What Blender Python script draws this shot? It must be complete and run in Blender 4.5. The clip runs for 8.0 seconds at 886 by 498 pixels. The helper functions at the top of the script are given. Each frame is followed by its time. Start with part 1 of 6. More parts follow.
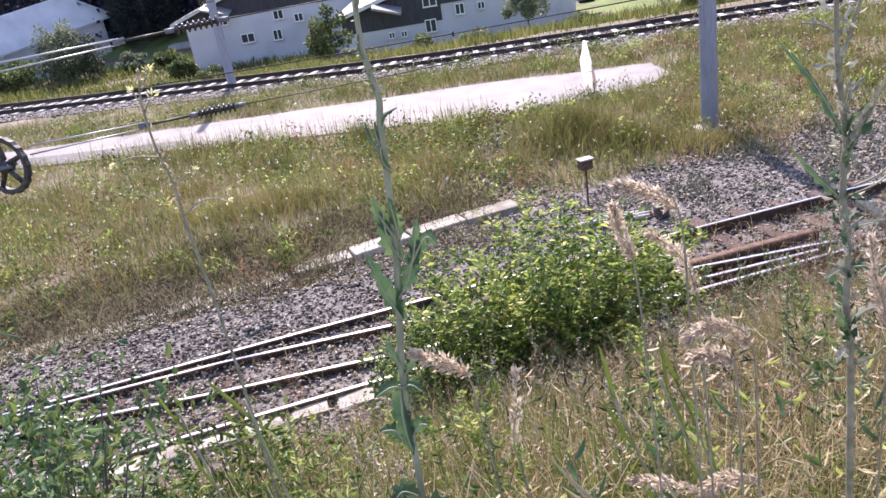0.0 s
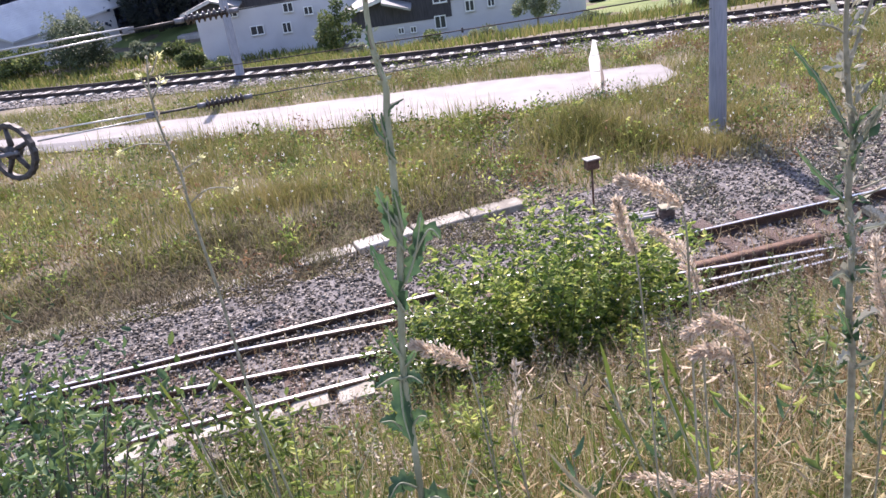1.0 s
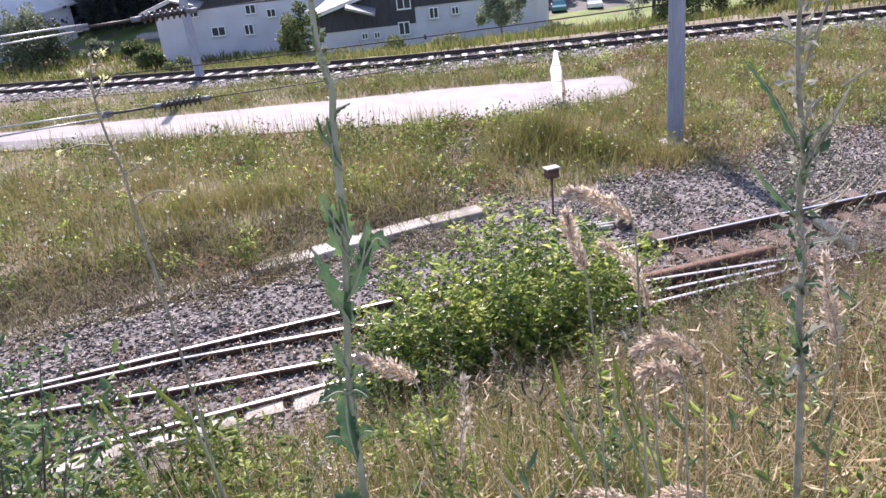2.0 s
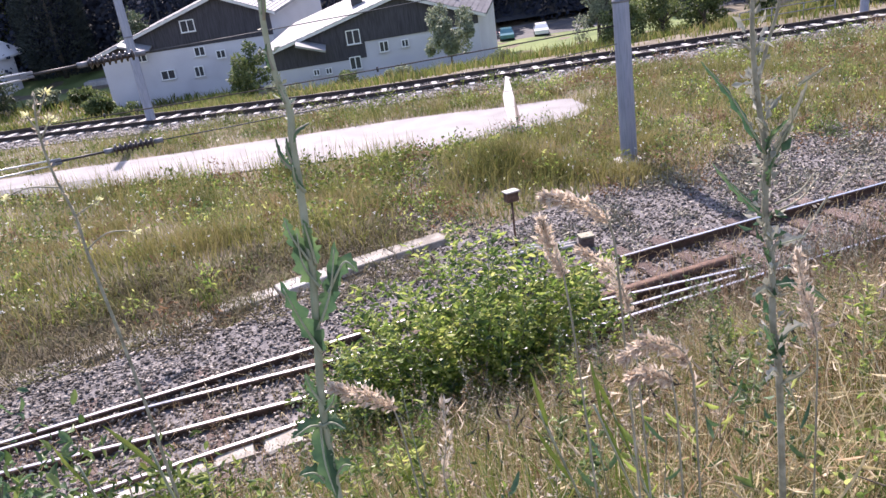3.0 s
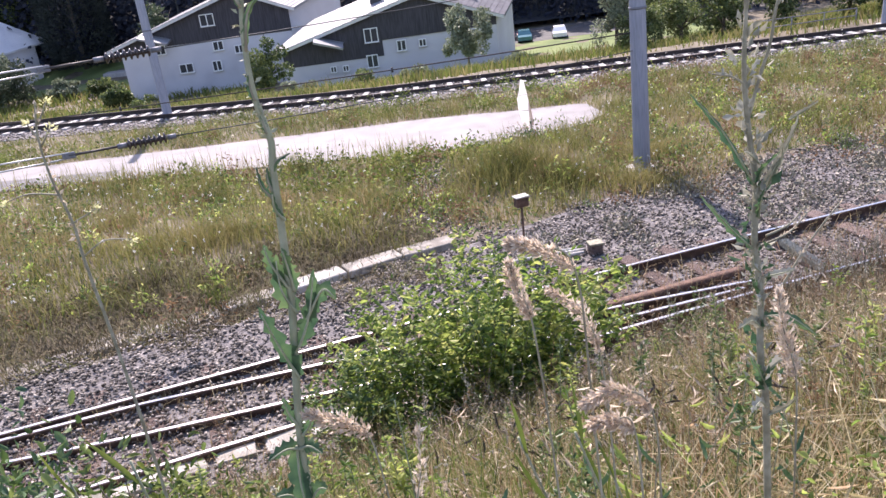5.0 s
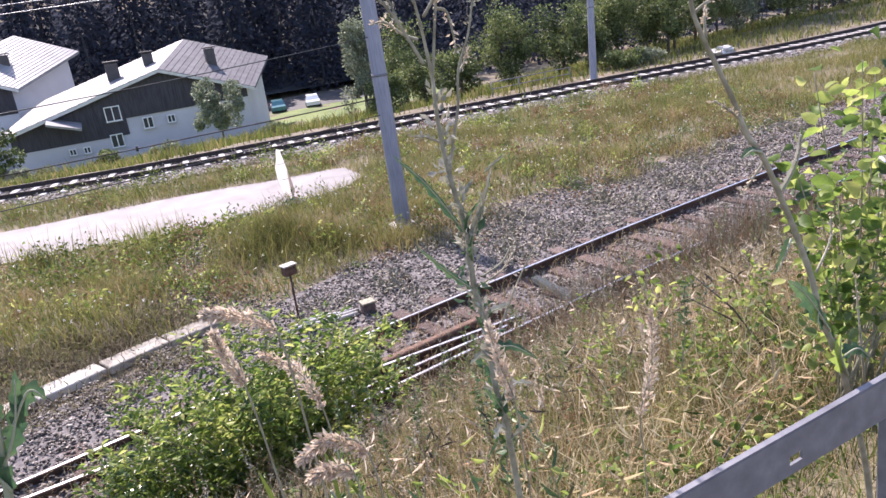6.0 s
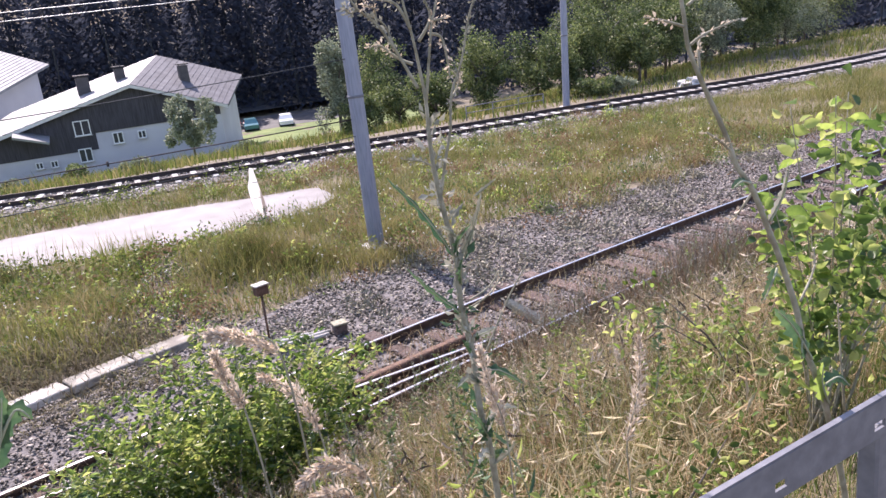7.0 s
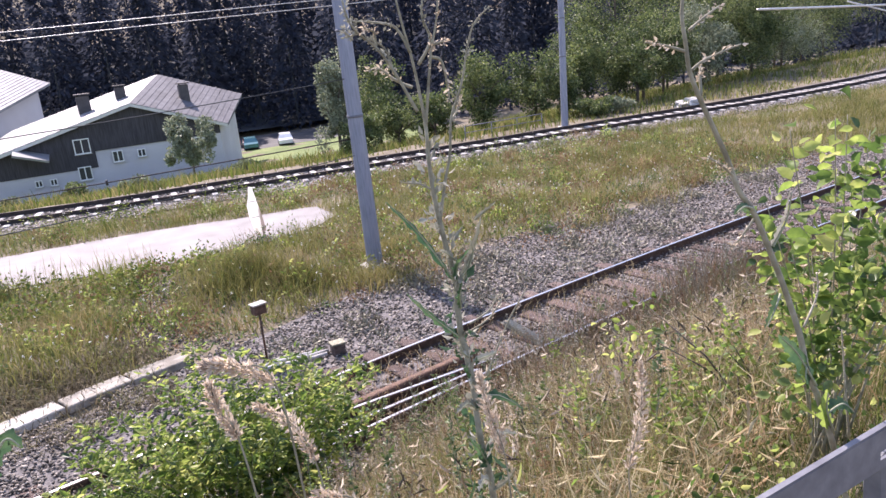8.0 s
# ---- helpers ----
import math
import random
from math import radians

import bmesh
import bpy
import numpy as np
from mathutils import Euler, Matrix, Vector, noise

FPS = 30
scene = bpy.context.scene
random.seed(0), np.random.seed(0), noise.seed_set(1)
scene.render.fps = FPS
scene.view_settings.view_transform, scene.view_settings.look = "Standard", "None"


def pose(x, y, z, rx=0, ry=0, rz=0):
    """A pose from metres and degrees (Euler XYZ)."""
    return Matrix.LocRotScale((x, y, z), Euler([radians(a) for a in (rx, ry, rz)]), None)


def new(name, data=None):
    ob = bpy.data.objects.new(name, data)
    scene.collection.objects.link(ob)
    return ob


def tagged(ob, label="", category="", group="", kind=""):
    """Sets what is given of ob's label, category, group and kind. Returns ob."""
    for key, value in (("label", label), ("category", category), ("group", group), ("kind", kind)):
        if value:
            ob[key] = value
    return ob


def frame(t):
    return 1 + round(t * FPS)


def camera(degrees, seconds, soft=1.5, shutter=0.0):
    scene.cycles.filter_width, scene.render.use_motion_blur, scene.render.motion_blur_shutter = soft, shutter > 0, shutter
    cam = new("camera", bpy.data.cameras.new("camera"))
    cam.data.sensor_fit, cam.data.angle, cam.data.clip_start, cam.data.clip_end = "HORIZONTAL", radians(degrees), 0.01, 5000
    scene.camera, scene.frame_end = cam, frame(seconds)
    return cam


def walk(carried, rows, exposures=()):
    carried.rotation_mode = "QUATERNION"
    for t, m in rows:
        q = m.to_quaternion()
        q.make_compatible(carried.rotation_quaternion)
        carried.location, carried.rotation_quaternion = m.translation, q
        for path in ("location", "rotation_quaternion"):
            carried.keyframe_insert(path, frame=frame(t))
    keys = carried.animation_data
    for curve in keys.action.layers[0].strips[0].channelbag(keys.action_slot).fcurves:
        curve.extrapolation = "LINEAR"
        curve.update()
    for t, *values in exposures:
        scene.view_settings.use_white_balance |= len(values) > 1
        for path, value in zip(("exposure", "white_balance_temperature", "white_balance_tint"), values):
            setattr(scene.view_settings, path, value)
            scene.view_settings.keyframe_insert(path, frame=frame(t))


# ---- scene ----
import collections

cam = camera(61.37, 8.0, soft=1.5)
# seconds, eye, yaw, pitch and lean of a hand-held camera that turns to the right
PATH = [
    (0, 0.000, 0.000, 4.450, -0.00, -23.39, -9.40),
    (0.5, 0.005, -0.007, 4.447, 2.33, -23.70, -9.49),
    (1, 0.000, -0.006, 4.444, 0.38, -23.59, -8.18),
    (1.5, 0.006, 0.007, 4.440, -2.94, -22.61, -6.32),
    (1.7, 0.012, 0.026, 4.431, -3.12, -23.77, -5.89),
    (2.8, 0.045, 0.038, 4.434, -2.44, -21.66, -7.71),
    (3, 0.011, 0.062, 4.401, -6.25, -21.56, -8.32),
    (3.5, 0.095, 0.033, 4.437, -11.27, -20.17, -9.79),
    (4, 0.020, 0.067, 4.410, 0.69, -21.31, -8.60),
    (4.1, 0.024, 0.062, 4.415, 3.80, -20.91, -8.20),
    (4.5, 0.050, 0.030, 4.430, 3.80, -23.74, -8.23),
    (4.6, 0.054, 0.035, 4.435, 1.57, -23.34, -7.99),
    (4.7, 0.058, 0.045, 4.438, -0.52, -22.74, -7.77),
    (4.8, 0.062, 0.055, 4.440, -2.68, -21.91, -7.49),
    (5, 0.072, 0.066, 4.443, -5.26, -21.46, -7.02),
    (5.2, 0.116, 0.048, 4.444, -8.48, -19.38, -6.79),
    (6.3, 0.152, -0.017, 4.451, -26.38, -18.47, -7.65),
    (6.5, 0.133, -0.009, 4.454, -26.21, -17.32, -7.44),
    (7, 0.112, 0.004, 4.455, -26.43, -17.34, -5.85),
    (7.5, 0.111, 0.011, 4.459, -26.89, -16.97, -3.51),
    (8, 0.120, 0.021, 4.461, -26.69, -15.91, -5.63),
]
walk(cam, [(t, pose(x, y, z, 90 + p, 0, w) @ pose(0, 0, 0, 0, 0, r)) for t, x, y, z, w, p, r in PATH], [(0, 1.25, 6550, 26), (8, 1.22, 6600, 26)])

# ---- light ----
SUN_EL, SUN_AZ = radians(50), radians(4)  # azimuth from +y towards -x
world = bpy.data.worlds.new("world")
scene.world = world
world.use_nodes = True
wn = world.node_tree
sky = wn.nodes.new("ShaderNodeTexSky")
sky.sky_type = "NISHITA"
sky.sun_disc = False
sky.sun_elevation = SUN_EL
sky.sun_rotation = -SUN_AZ
wn.links.new(sky.outputs[0], wn.nodes["Background"].inputs[0])
wn.nodes["Background"].inputs[1].default_value = 0.15
sun_data = bpy.data.lights.new("sun", "SUN")
sun_data.energy, sun_data.angle, sun_data.color = 4.2, radians(0.53), (1.0, 0.95, 0.87)
sun = new("sun", sun_data)
to_sun = Vector((-math.sin(SUN_AZ) * math.cos(SUN_EL), math.cos(SUN_AZ) * math.cos(SUN_EL), math.sin(SUN_EL)))
sun.rotation_euler = to_sun.to_track_quat("Z", "Y").to_euler()

rng = np.random.default_rng(7)


# ---- materials ----
def ramp(nt, fac, stops):
    n = nt.nodes.new("ShaderNodeValToRGB")
    e = n.color_ramp.elements
    while len(e) < len(stops):
        e.new(0.5)
    for el, (p, c) in zip(e, stops):
        el.position, el.color = p, (*c, 1)
    nt.links.new(fac, n.inputs[0])
    return n.outputs[0]


def surface(name, colours, scale=6.0, rough=0.8, metal=0.0, bump=0.3, fine=60.0, island=0.0, thing=0.0, through_light=0.0, spec=0.5, stretch=(1, 1, 1)):
    """Mottled surface: colours over two sizes of noise, with relief; island/thing add a shade per piece; through_light for leaves."""
    m = bpy.data.materials.new(name)
    m.use_nodes = True
    nt = m.node_tree
    b = nt.nodes["Principled BSDF"]
    geo = nt.nodes.new("ShaderNodeNewGeometry")
    mp = nt.nodes.new("ShaderNodeMapping")
    mp.inputs["Scale"].default_value = stretch
    nt.links.new(geo.outputs["Position"], mp.inputs[0])
    big, small = nt.nodes.new("ShaderNodeTexNoise"), nt.nodes.new("ShaderNodeTexNoise")
    for n, s in ((big, scale), (small, fine)):
        n.inputs["Scale"].default_value = s
        n.inputs["Detail"].default_value = 4
        nt.links.new(mp.outputs[0], n.inputs["Vector"])
    total = nt.nodes.new("ShaderNodeMath")
    total.operation = "MULTIPLY_ADD"
    total.inputs[1].default_value = 0.35
    nt.links.new(small.outputs[0], total.inputs[0])
    base = nt.nodes.new("ShaderNodeMath")
    base.operation = "MULTIPLY_ADD"
    base.inputs[1].default_value, base.inputs[2].default_value = 1.5, -0.42
    nt.links.new(big.outputs[0], base.inputs[0])
    nt.links.new(base.outputs[0], total.inputs[2])
    fac = total.outputs[0]
    for amount, out in ((island, geo.outputs["Random Per Island"]), (thing, None)):
        if amount:
            if out is None:
                out = nt.nodes.new("ShaderNodeObjectInfo").outputs["Random"]
            k = nt.nodes.new("ShaderNodeMath")
            k.operation = "MULTIPLY_ADD"
            k.inputs[1].default_value = amount
            nt.links.new(out, k.inputs[0])
            sub = nt.nodes.new("ShaderNodeMath")
            sub.operation = "SUBTRACT"
            sub.inputs[1].default_value = amount / 2
            nt.links.new(fac, sub.inputs[0])
            nt.links.new(sub.outputs[0], k.inputs[2])
            fac = k.outputs[0]
    n = len(colours) - 1
    col = ramp(nt, fac, [(0.15 + 0.7 * i / max(n, 1), c) for i, c in enumerate(colours)])
    nt.links.new(col, b.inputs["Base Color"])
    b.inputs["Roughness"].default_value, b.inputs["Metallic"].default_value = rough, metal
    b.inputs["Specular IOR Level"].default_value = spec
    if bump:
        bp = nt.nodes.new("ShaderNodeBump")
        bp.inputs["Strength"].default_value, bp.inputs["Distance"].default_value = bump, 0.02
        nt.links.new(small.outputs[0], bp.inputs["Height"])
        nt.links.new(bp.outputs[0], b.inputs["Normal"])
    if through_light:
        tr = nt.nodes.new("ShaderNodeBsdfTranslucent")
        nt.links.new(col, tr.inputs[0])
        mx = nt.nodes.new("ShaderNodeMixShader")
        mx.inputs[0].default_value = through_light
        nt.links.new(b.outputs[0], mx.inputs[1])
        nt.links.new(tr.outputs[0], mx.inputs[2])
        nt.links.new(mx.outputs[0], nt.nodes["Material Output"].inputs[0])
    return m


M_SOIL = surface("dry_soil_and_turf", [(0.09, 0.072, 0.05), (0.15, 0.125, 0.085), (0.22, 0.185, 0.135)], 0.7, 0.95, bump=0.6, fine=25)
M_LAWN = surface("lawn", [(0.085, 0.125, 0.035), (0.13, 0.175, 0.052), (0.18, 0.215, 0.07)], 0.4, 0.9, bump=0.5, fine=14)
M_GRAVEL = surface("ballast_bed", [(0.05, 0.045, 0.045), (0.13, 0.12, 0.12), (0.24, 0.22, 0.21)], 9, 0.9, bump=1.0, fine=35)
M_STONE = surface("ballast_stone", [(0.062, 0.053, 0.044), (0.15, 0.13, 0.11), (0.36, 0.32, 0.278)], 14, 0.8, bump=0.3, island=0.95)
M_ASPHALT = surface("pale_asphalt", [(0.165, 0.154, 0.152), (0.205, 0.193, 0.191), (0.25, 0.237, 0.233)], 1.3, 0.75, bump=0.15, fine=90)
M_PATCH = surface("grey_asphalt_patch", [(0.085, 0.083, 0.086), (0.105, 0.102, 0.105), (0.13, 0.126, 0.128)], 1.5, 0.8, bump=0.2, fine=70)
M_YARD = surface("grey_asphalt_yard", [(0.05, 0.05, 0.052), (0.075, 0.074, 0.075), (0.10, 0.098, 0.098)], 0.6, 0.8, bump=0.2, fine=30)
M_RAIL = surface("worn_rail_steel", [(0.045, 0.028, 0.022), (0.075, 0.045, 0.035), (0.12, 0.075, 0.058)], 9, 0.65, metal=0.2, bump=0.2)
# Darker copy of the rail steel: the far rails' web shade as colour.
M_RAILDARK = surface("dark_tarnished_rail", [(0.022, 0.017, 0.017), (0.038, 0.028, 0.026), (0.06, 0.044, 0.04)], 9, 0.7, metal=0.2, bump=0.2)
M_RAILTOP = surface("polished_rail_head", [(0.55, 0.53, 0.52), (0.65, 0.63, 0.61), (0.72, 0.70, 0.68)], 12, 0.28, metal=1.0, bump=0.05)
M_TIMBER = surface("old_sleeper_timber", [(0.065, 0.045, 0.04), (0.12, 0.082, 0.07), (0.19, 0.14, 0.12)], 4, 0.85, bump=0.7, thing=0.4, stretch=(3, 12, 6))
M_CONCRETE = surface("weathered_concrete", [(0.36, 0.34, 0.31), (0.50, 0.48, 0.44), (0.62, 0.60, 0.56)], 3, 0.85, bump=0.4, thing=0.3)
M_SLAB = surface("stained_concrete_slab", [(0.20, 0.18, 0.15), (0.36, 0.335, 0.29), (0.50, 0.475, 0.43)], 4, 0.9, bump=0.6, thing=0.5)
M_SLEEPER = surface("pale_concrete_sleeper", [(0.33, 0.31, 0.29), (0.42, 0.40, 0.375), (0.52, 0.50, 0.47)], 3, 0.8, bump=0.3, thing=0.3)
M_MAST = surface("galvanised_mast_paint", [(0.19, 0.21, 0.26), (0.25, 0.27, 0.33), (0.30, 0.32, 0.38)], 5, 0.5, metal=0.25, bump=0.1, stretch=(6, 6, 0.6))
M_GALV = surface("galvanised_steel", [(0.12, 0.122, 0.14), (0.155, 0.158, 0.178), (0.20, 0.203, 0.22)], 22, 0.6, metal=0.2, bump=0.05)
M_DARKMETAL = surface("dark_cast_iron", [(0.03, 0.03, 0.032), (0.06, 0.055, 0.055), (0.10, 0.09, 0.085)], 18, 0.55, metal=0.5, bump=0.2)
M_WIRE = surface("copper_wire_dull", [(0.05, 0.055, 0.06), (0.08, 0.085, 0.09)], 5, 0.5, metal=0.6, bump=0)
M_BRIGHTWIRE = surface("bright_steel_rope", [(0.5, 0.5, 0.5), (0.68, 0.68, 0.67)], 8, 0.4, metal=0.6, bump=0)
M_CERAMIC = surface("brown_glazed_porcelain", [(0.03, 0.022, 0.02), (0.06, 0.045, 0.04)], 8, 0.2, bump=0)
M_RENDER = surface("white_wall_render", [(0.45, 0.435, 0.465), (0.52, 0.505, 0.535), (0.575, 0.56, 0.585)], 0.3, 0.9, bump=0.1, fine=30)
# Dark wood stain, with a bluish cast added to its colour for haze.
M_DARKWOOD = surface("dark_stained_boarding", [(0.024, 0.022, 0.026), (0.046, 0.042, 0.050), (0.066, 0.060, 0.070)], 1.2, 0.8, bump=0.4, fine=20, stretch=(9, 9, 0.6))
M_ROOF = surface("grey_fibre_cement_roof", [(0.19, 0.19, 0.20), (0.245, 0.245, 0.255), (0.30, 0.30, 0.31)], 1.0, 0.5, bump=0.2, fine=18)
M_ROOFPALE = surface("pale_sheet_roof", [(0.52, 0.52, 0.56), (0.60, 0.60, 0.64), (0.68, 0.68, 0.71)], 0.5, 0.45, bump=0.15, fine=12)
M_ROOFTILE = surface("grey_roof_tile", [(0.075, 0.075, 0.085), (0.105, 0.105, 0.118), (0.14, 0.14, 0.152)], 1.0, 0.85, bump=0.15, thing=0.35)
M_FASCIA = surface("pale_fascia_board", [(0.5, 0.49, 0.47), (0.62, 0.6, 0.58)], 2, 0.7, bump=0.1)
M_FRAME = surface("white_window_frame", [(0.72, 0.72, 0.71), (0.8, 0.8, 0.79)], 4, 0.5, bump=0)
M_PANE = surface("dark_window_glass", [(0.035, 0.04, 0.05), (0.05, 0.055, 0.068)], 1, 0.12, bump=0, spec=0.3)
M_CHIMNEY = surface("dark_chimney_cladding", [(0.05, 0.045, 0.045), (0.09, 0.08, 0.08)], 3, 0.7, bump=0.3)
# Strong translucency stands in for direct sunlight on the marker's shaded face.
M_WHITE = surface("translucent_white_plastic", [(0.76, 0.75, 0.72), (0.82, 0.81, 0.79), (0.85, 0.84, 0.82)], 5, 0.5, bump=0.05, through_light=0.88)
# Pinkish board, made translucent so sun passes it to the front board.
M_SIGNBACK = surface("weathered_pinkish_board", [(0.55, 0.47, 0.41), (0.66, 0.58, 0.52)], 5, 0.75, bump=0.2, through_light=0.5)
M_RUST = surface("rusty_steel", [(0.05, 0.03, 0.022), (0.11, 0.06, 0.04), (0.17, 0.10, 0.07)], 15, 0.75, metal=0.2, bump=0.4)
M_GRASS_DRY = surface("dry_grass", [(0.13, 0.11, 0.055), (0.28, 0.23, 0.115), (0.48, 0.40, 0.235), (0.38, 0.24, 0.13)], 0.9, 0.7, bump=0, island=0.75, through_light=0.35, spec=0.3)
M_MATTED = surface("matted_dead_grass", [(0.07, 0.058, 0.035), (0.13, 0.11, 0.065), (0.22, 0.185, 0.115), (0.16, 0.17, 0.07)], 1.6, 0.85, bump=0, island=0.6, through_light=0.2, spec=0.2)
M_STRAW = surface("bleached_straw", [(0.26, 0.22, 0.10), (0.45, 0.38, 0.21), (0.62, 0.55, 0.38), (0.44, 0.30, 0.17)], 2.0, 0.7, bump=0, island=0.8, through_light=0.35, spec=0.3)
M_GRASS_MID = surface("meadow_grass", [(0.09, 0.10, 0.028), (0.19, 0.185, 0.055), (0.30, 0.27, 0.105), (0.33, 0.265, 0.125)], 0.45, 0.7, bump=0, island=0.5, through_light=0.35, spec=0.3)
M_GRASS_GREEN = surface("green_grass", [(0.06, 0.095, 0.018), (0.13, 0.175, 0.035), (0.24, 0.27, 0.07)], 0.8, 0.65, bump=0, island=0.6, through_light=0.35, spec=0.3)
M_LEAF = surface("fresh_green_leaf", [(0.10, 0.175, 0.04), (0.20, 0.30, 0.062), (0.34, 0.42, 0.10), (0.52, 0.54, 0.18)], 3, 0.5, bump=0, island=0.7, through_light=0.6, spec=0.4)
M_LEAF_DARK = surface("deep_green_leaf", [(0.04, 0.08, 0.025), (0.08, 0.135, 0.04), (0.14, 0.20, 0.06), (0.22, 0.28, 0.08)], 3, 0.38, bump=0, island=0.7, through_light=0.4, spec=0.5)
M_LETTUCE = surface("bluish_green_leaf", [(0.05, 0.105, 0.045), (0.08, 0.15, 0.065), (0.12, 0.20, 0.09)], 14, 0.45, bump=0.1, through_light=0.25, spec=0.4)
M_MIDRIB = surface("pale_green_stem", [(0.19, 0.21, 0.13), (0.28, 0.30, 0.20), (0.36, 0.37, 0.26)], 18, 0.55, bump=0.1, through_light=0.1)
M_STALK = surface("dry_grey_stalk", [(0.15, 0.135, 0.09), (0.25, 0.235, 0.165), (0.36, 0.34, 0.26)], 25, 0.75, bump=0.2)
M_BLUELEAF = surface("bluish_lettuce_leaf", [(0.035, 0.085, 0.045), (0.06, 0.125, 0.06), (0.10, 0.175, 0.075), (0.15, 0.23, 0.09)], 22, 0.5, bump=0.15, thing=0.3, through_light=0.4, spec=0.4)
M_GREYLEAF = surface("withered_grey_leaf", [(0.14, 0.14, 0.10), (0.27, 0.27, 0.21), (0.44, 0.43, 0.36)], 20, 0.7, bump=0.15, thing=0.5, through_light=0.25)
M_HUSK = surface("pale_seed_husk", [(0.42, 0.34, 0.24), (0.58, 0.48, 0.36), (0.70, 0.61, 0.49)], 20, 0.8, bump=0.1, island=0.6, through_light=0.3)
M_PLUME = surface("straw_pink_seed_plume", [(0.50, 0.39, 0.29), (0.64, 0.53, 0.41), (0.76, 0.66, 0.54)], 20, 0.8, bump=0, island=0.6, through_light=0.4)
M_RUSSET = surface("russet_dead_weed", [(0.13, 0.075, 0.04), (0.22, 0.13, 0.07), (0.33, 0.21, 0.12)], 9, 0.8, bump=0, island=0.6, through_light=0.3)
M_PETAL = surface("pale_yellow_petal", [(0.75, 0.72, 0.35), (0.8, 0.78, 0.5)], 9, 0.6, bump=0, through_light=0.4)
M_WHITEPETAL = surface("white_petal", [(0.7, 0.7, 0.66), (0.8, 0.8, 0.76)], 9, 0.6, bump=0, through_light=0.3)
M_BARK = surface("grey_brown_bark", [(0.06, 0.05, 0.04), (0.12, 0.10, 0.08)], 9, 0.9, bump=0.6)
M_TREE = surface("tree_leaf", [(0.04, 0.065, 0.024), (0.095, 0.135, 0.045), (0.22, 0.26, 0.09)], 0.5, 0.55, bump=0, island=0.7, through_light=0.4)
M_TREE_DARK = surface("dark_garden_leaf", [(0.035, 0.05, 0.028), (0.06, 0.085, 0.045), (0.10, 0.13, 0.065)], 0.5, 0.7, bump=0, island=0.6, through_light=0.2)
M_TREE_PALE = surface("pale_tree_leaf", [(0.13, 0.16, 0.10), (0.23, 0.27, 0.17), (0.36, 0.39, 0.27)], 0.5, 0.6, bump=0, island=0.6, through_light=0.3)
# Distance haze is put into these even blue-grey needle colours.
M_HAZY_NEEDLE = surface("spruce_needles", [(0.048, 0.055, 0.078), (0.056, 0.065, 0.09), (0.066, 0.076, 0.10)], 0.1, 1.0, bump=0, island=0.1, spec=0.0, through_light=0.5)
# Foliage colour lifted and greyed to carry backlit haze.
M_HAZY_CONIFER = surface("dense_conifer_foliage", [(0.05, 0.062, 0.062), (0.075, 0.09, 0.085), (0.11, 0.13, 0.11)], 0.5, 0.9, bump=0, island=0.3, through_light=0.5, spec=0.1)
# Dark for the gloom under the trees, lifted towards blue for haze.
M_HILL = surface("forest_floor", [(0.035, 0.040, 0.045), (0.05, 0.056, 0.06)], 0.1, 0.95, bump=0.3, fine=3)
M_CARBLUE = surface("teal_car_paint", [(0.05, 0.16, 0.20), (0.06, 0.18, 0.22)], 2, 0.25, metal=0.3, bump=0)
M_CARWHITE = surface("white_car_paint", [(0.74, 0.74, 0.74), (0.8, 0.8, 0.8)], 2, 0.25, bump=0)
M_CARRED = surface("red_car_paint", [(0.30, 0.02, 0.02), (0.35, 0.03, 0.02)], 2, 0.25, bump=0)
M_TYRE = surface("black_rubber", [(0.015, 0.015, 0.015), (0.03, 0.03, 0.03)], 9, 0.8, bump=0.2)


# ---- mesh helpers ----
def mesh(name, verts, faces, mat, parent=None, smooth=False, label=""):
    me = bpy.data.meshes.new(name)
    me.from_pydata([tuple(map(float, v)) for v in verts], [], [tuple(map(int, f)) for f in faces])
    me.materials.append(mat)
    if smooth:
        me.polygons.foreach_set("use_smooth", [True] * len(me.polygons))
    me.update()
    ob = new(name, me)
    if parent:
        ob.parent = parent
    if label:
        tagged(ob, label)
    return ob


def part(name, bm, mat, parent=None, label="", smooth=False):
    me = bpy.data.meshes.new(name)
    bmesh.ops.recalc_face_normals(bm, faces=bm.faces)
    bm.to_mesh(me)
    bm.free()
    me.materials.append(mat)
    if smooth:
        me.polygons.foreach_set("use_smooth", [True] * len(me.polygons))
    ob = new(name, me)
    if parent:
        ob.parent = parent
    if label:
        tagged(ob, label)
    return ob


def thing(name, label, category, at=(0, 0, 0), group="", kind=""):
    ob = new(name)
    ob.location = at
    ob.empty_display_size = 0.2
    return tagged(ob, label, category, group, kind)


def box(bm, size, centre, m=None, bevel=0.0):
    r = bmesh.ops.create_cube(bm, size=1)
    vs = r["verts"]
    bmesh.ops.scale(bm, vec=size, verts=vs)
    bmesh.ops.translate(bm, vec=centre, verts=vs)
    if bevel:
        es = list({e for v in vs for e in v.link_edges})
        r2 = bmesh.ops.bevel(bm, geom=es, offset=bevel, segments=1, affect="EDGES")
        vs = list({v for f in r2["faces"] for v in f.verts} | {v for v in vs if v.is_valid})
    if m is not None:
        bmesh.ops.transform(bm, matrix=m, verts=vs)
    return vs


def boxed(name, size, centre, mat, parent=None, bevel=0.0, m=None, label=""):
    bm = bmesh.new()
    box(bm, size, centre, m, bevel)
    return part(name, bm, mat, parent, label)


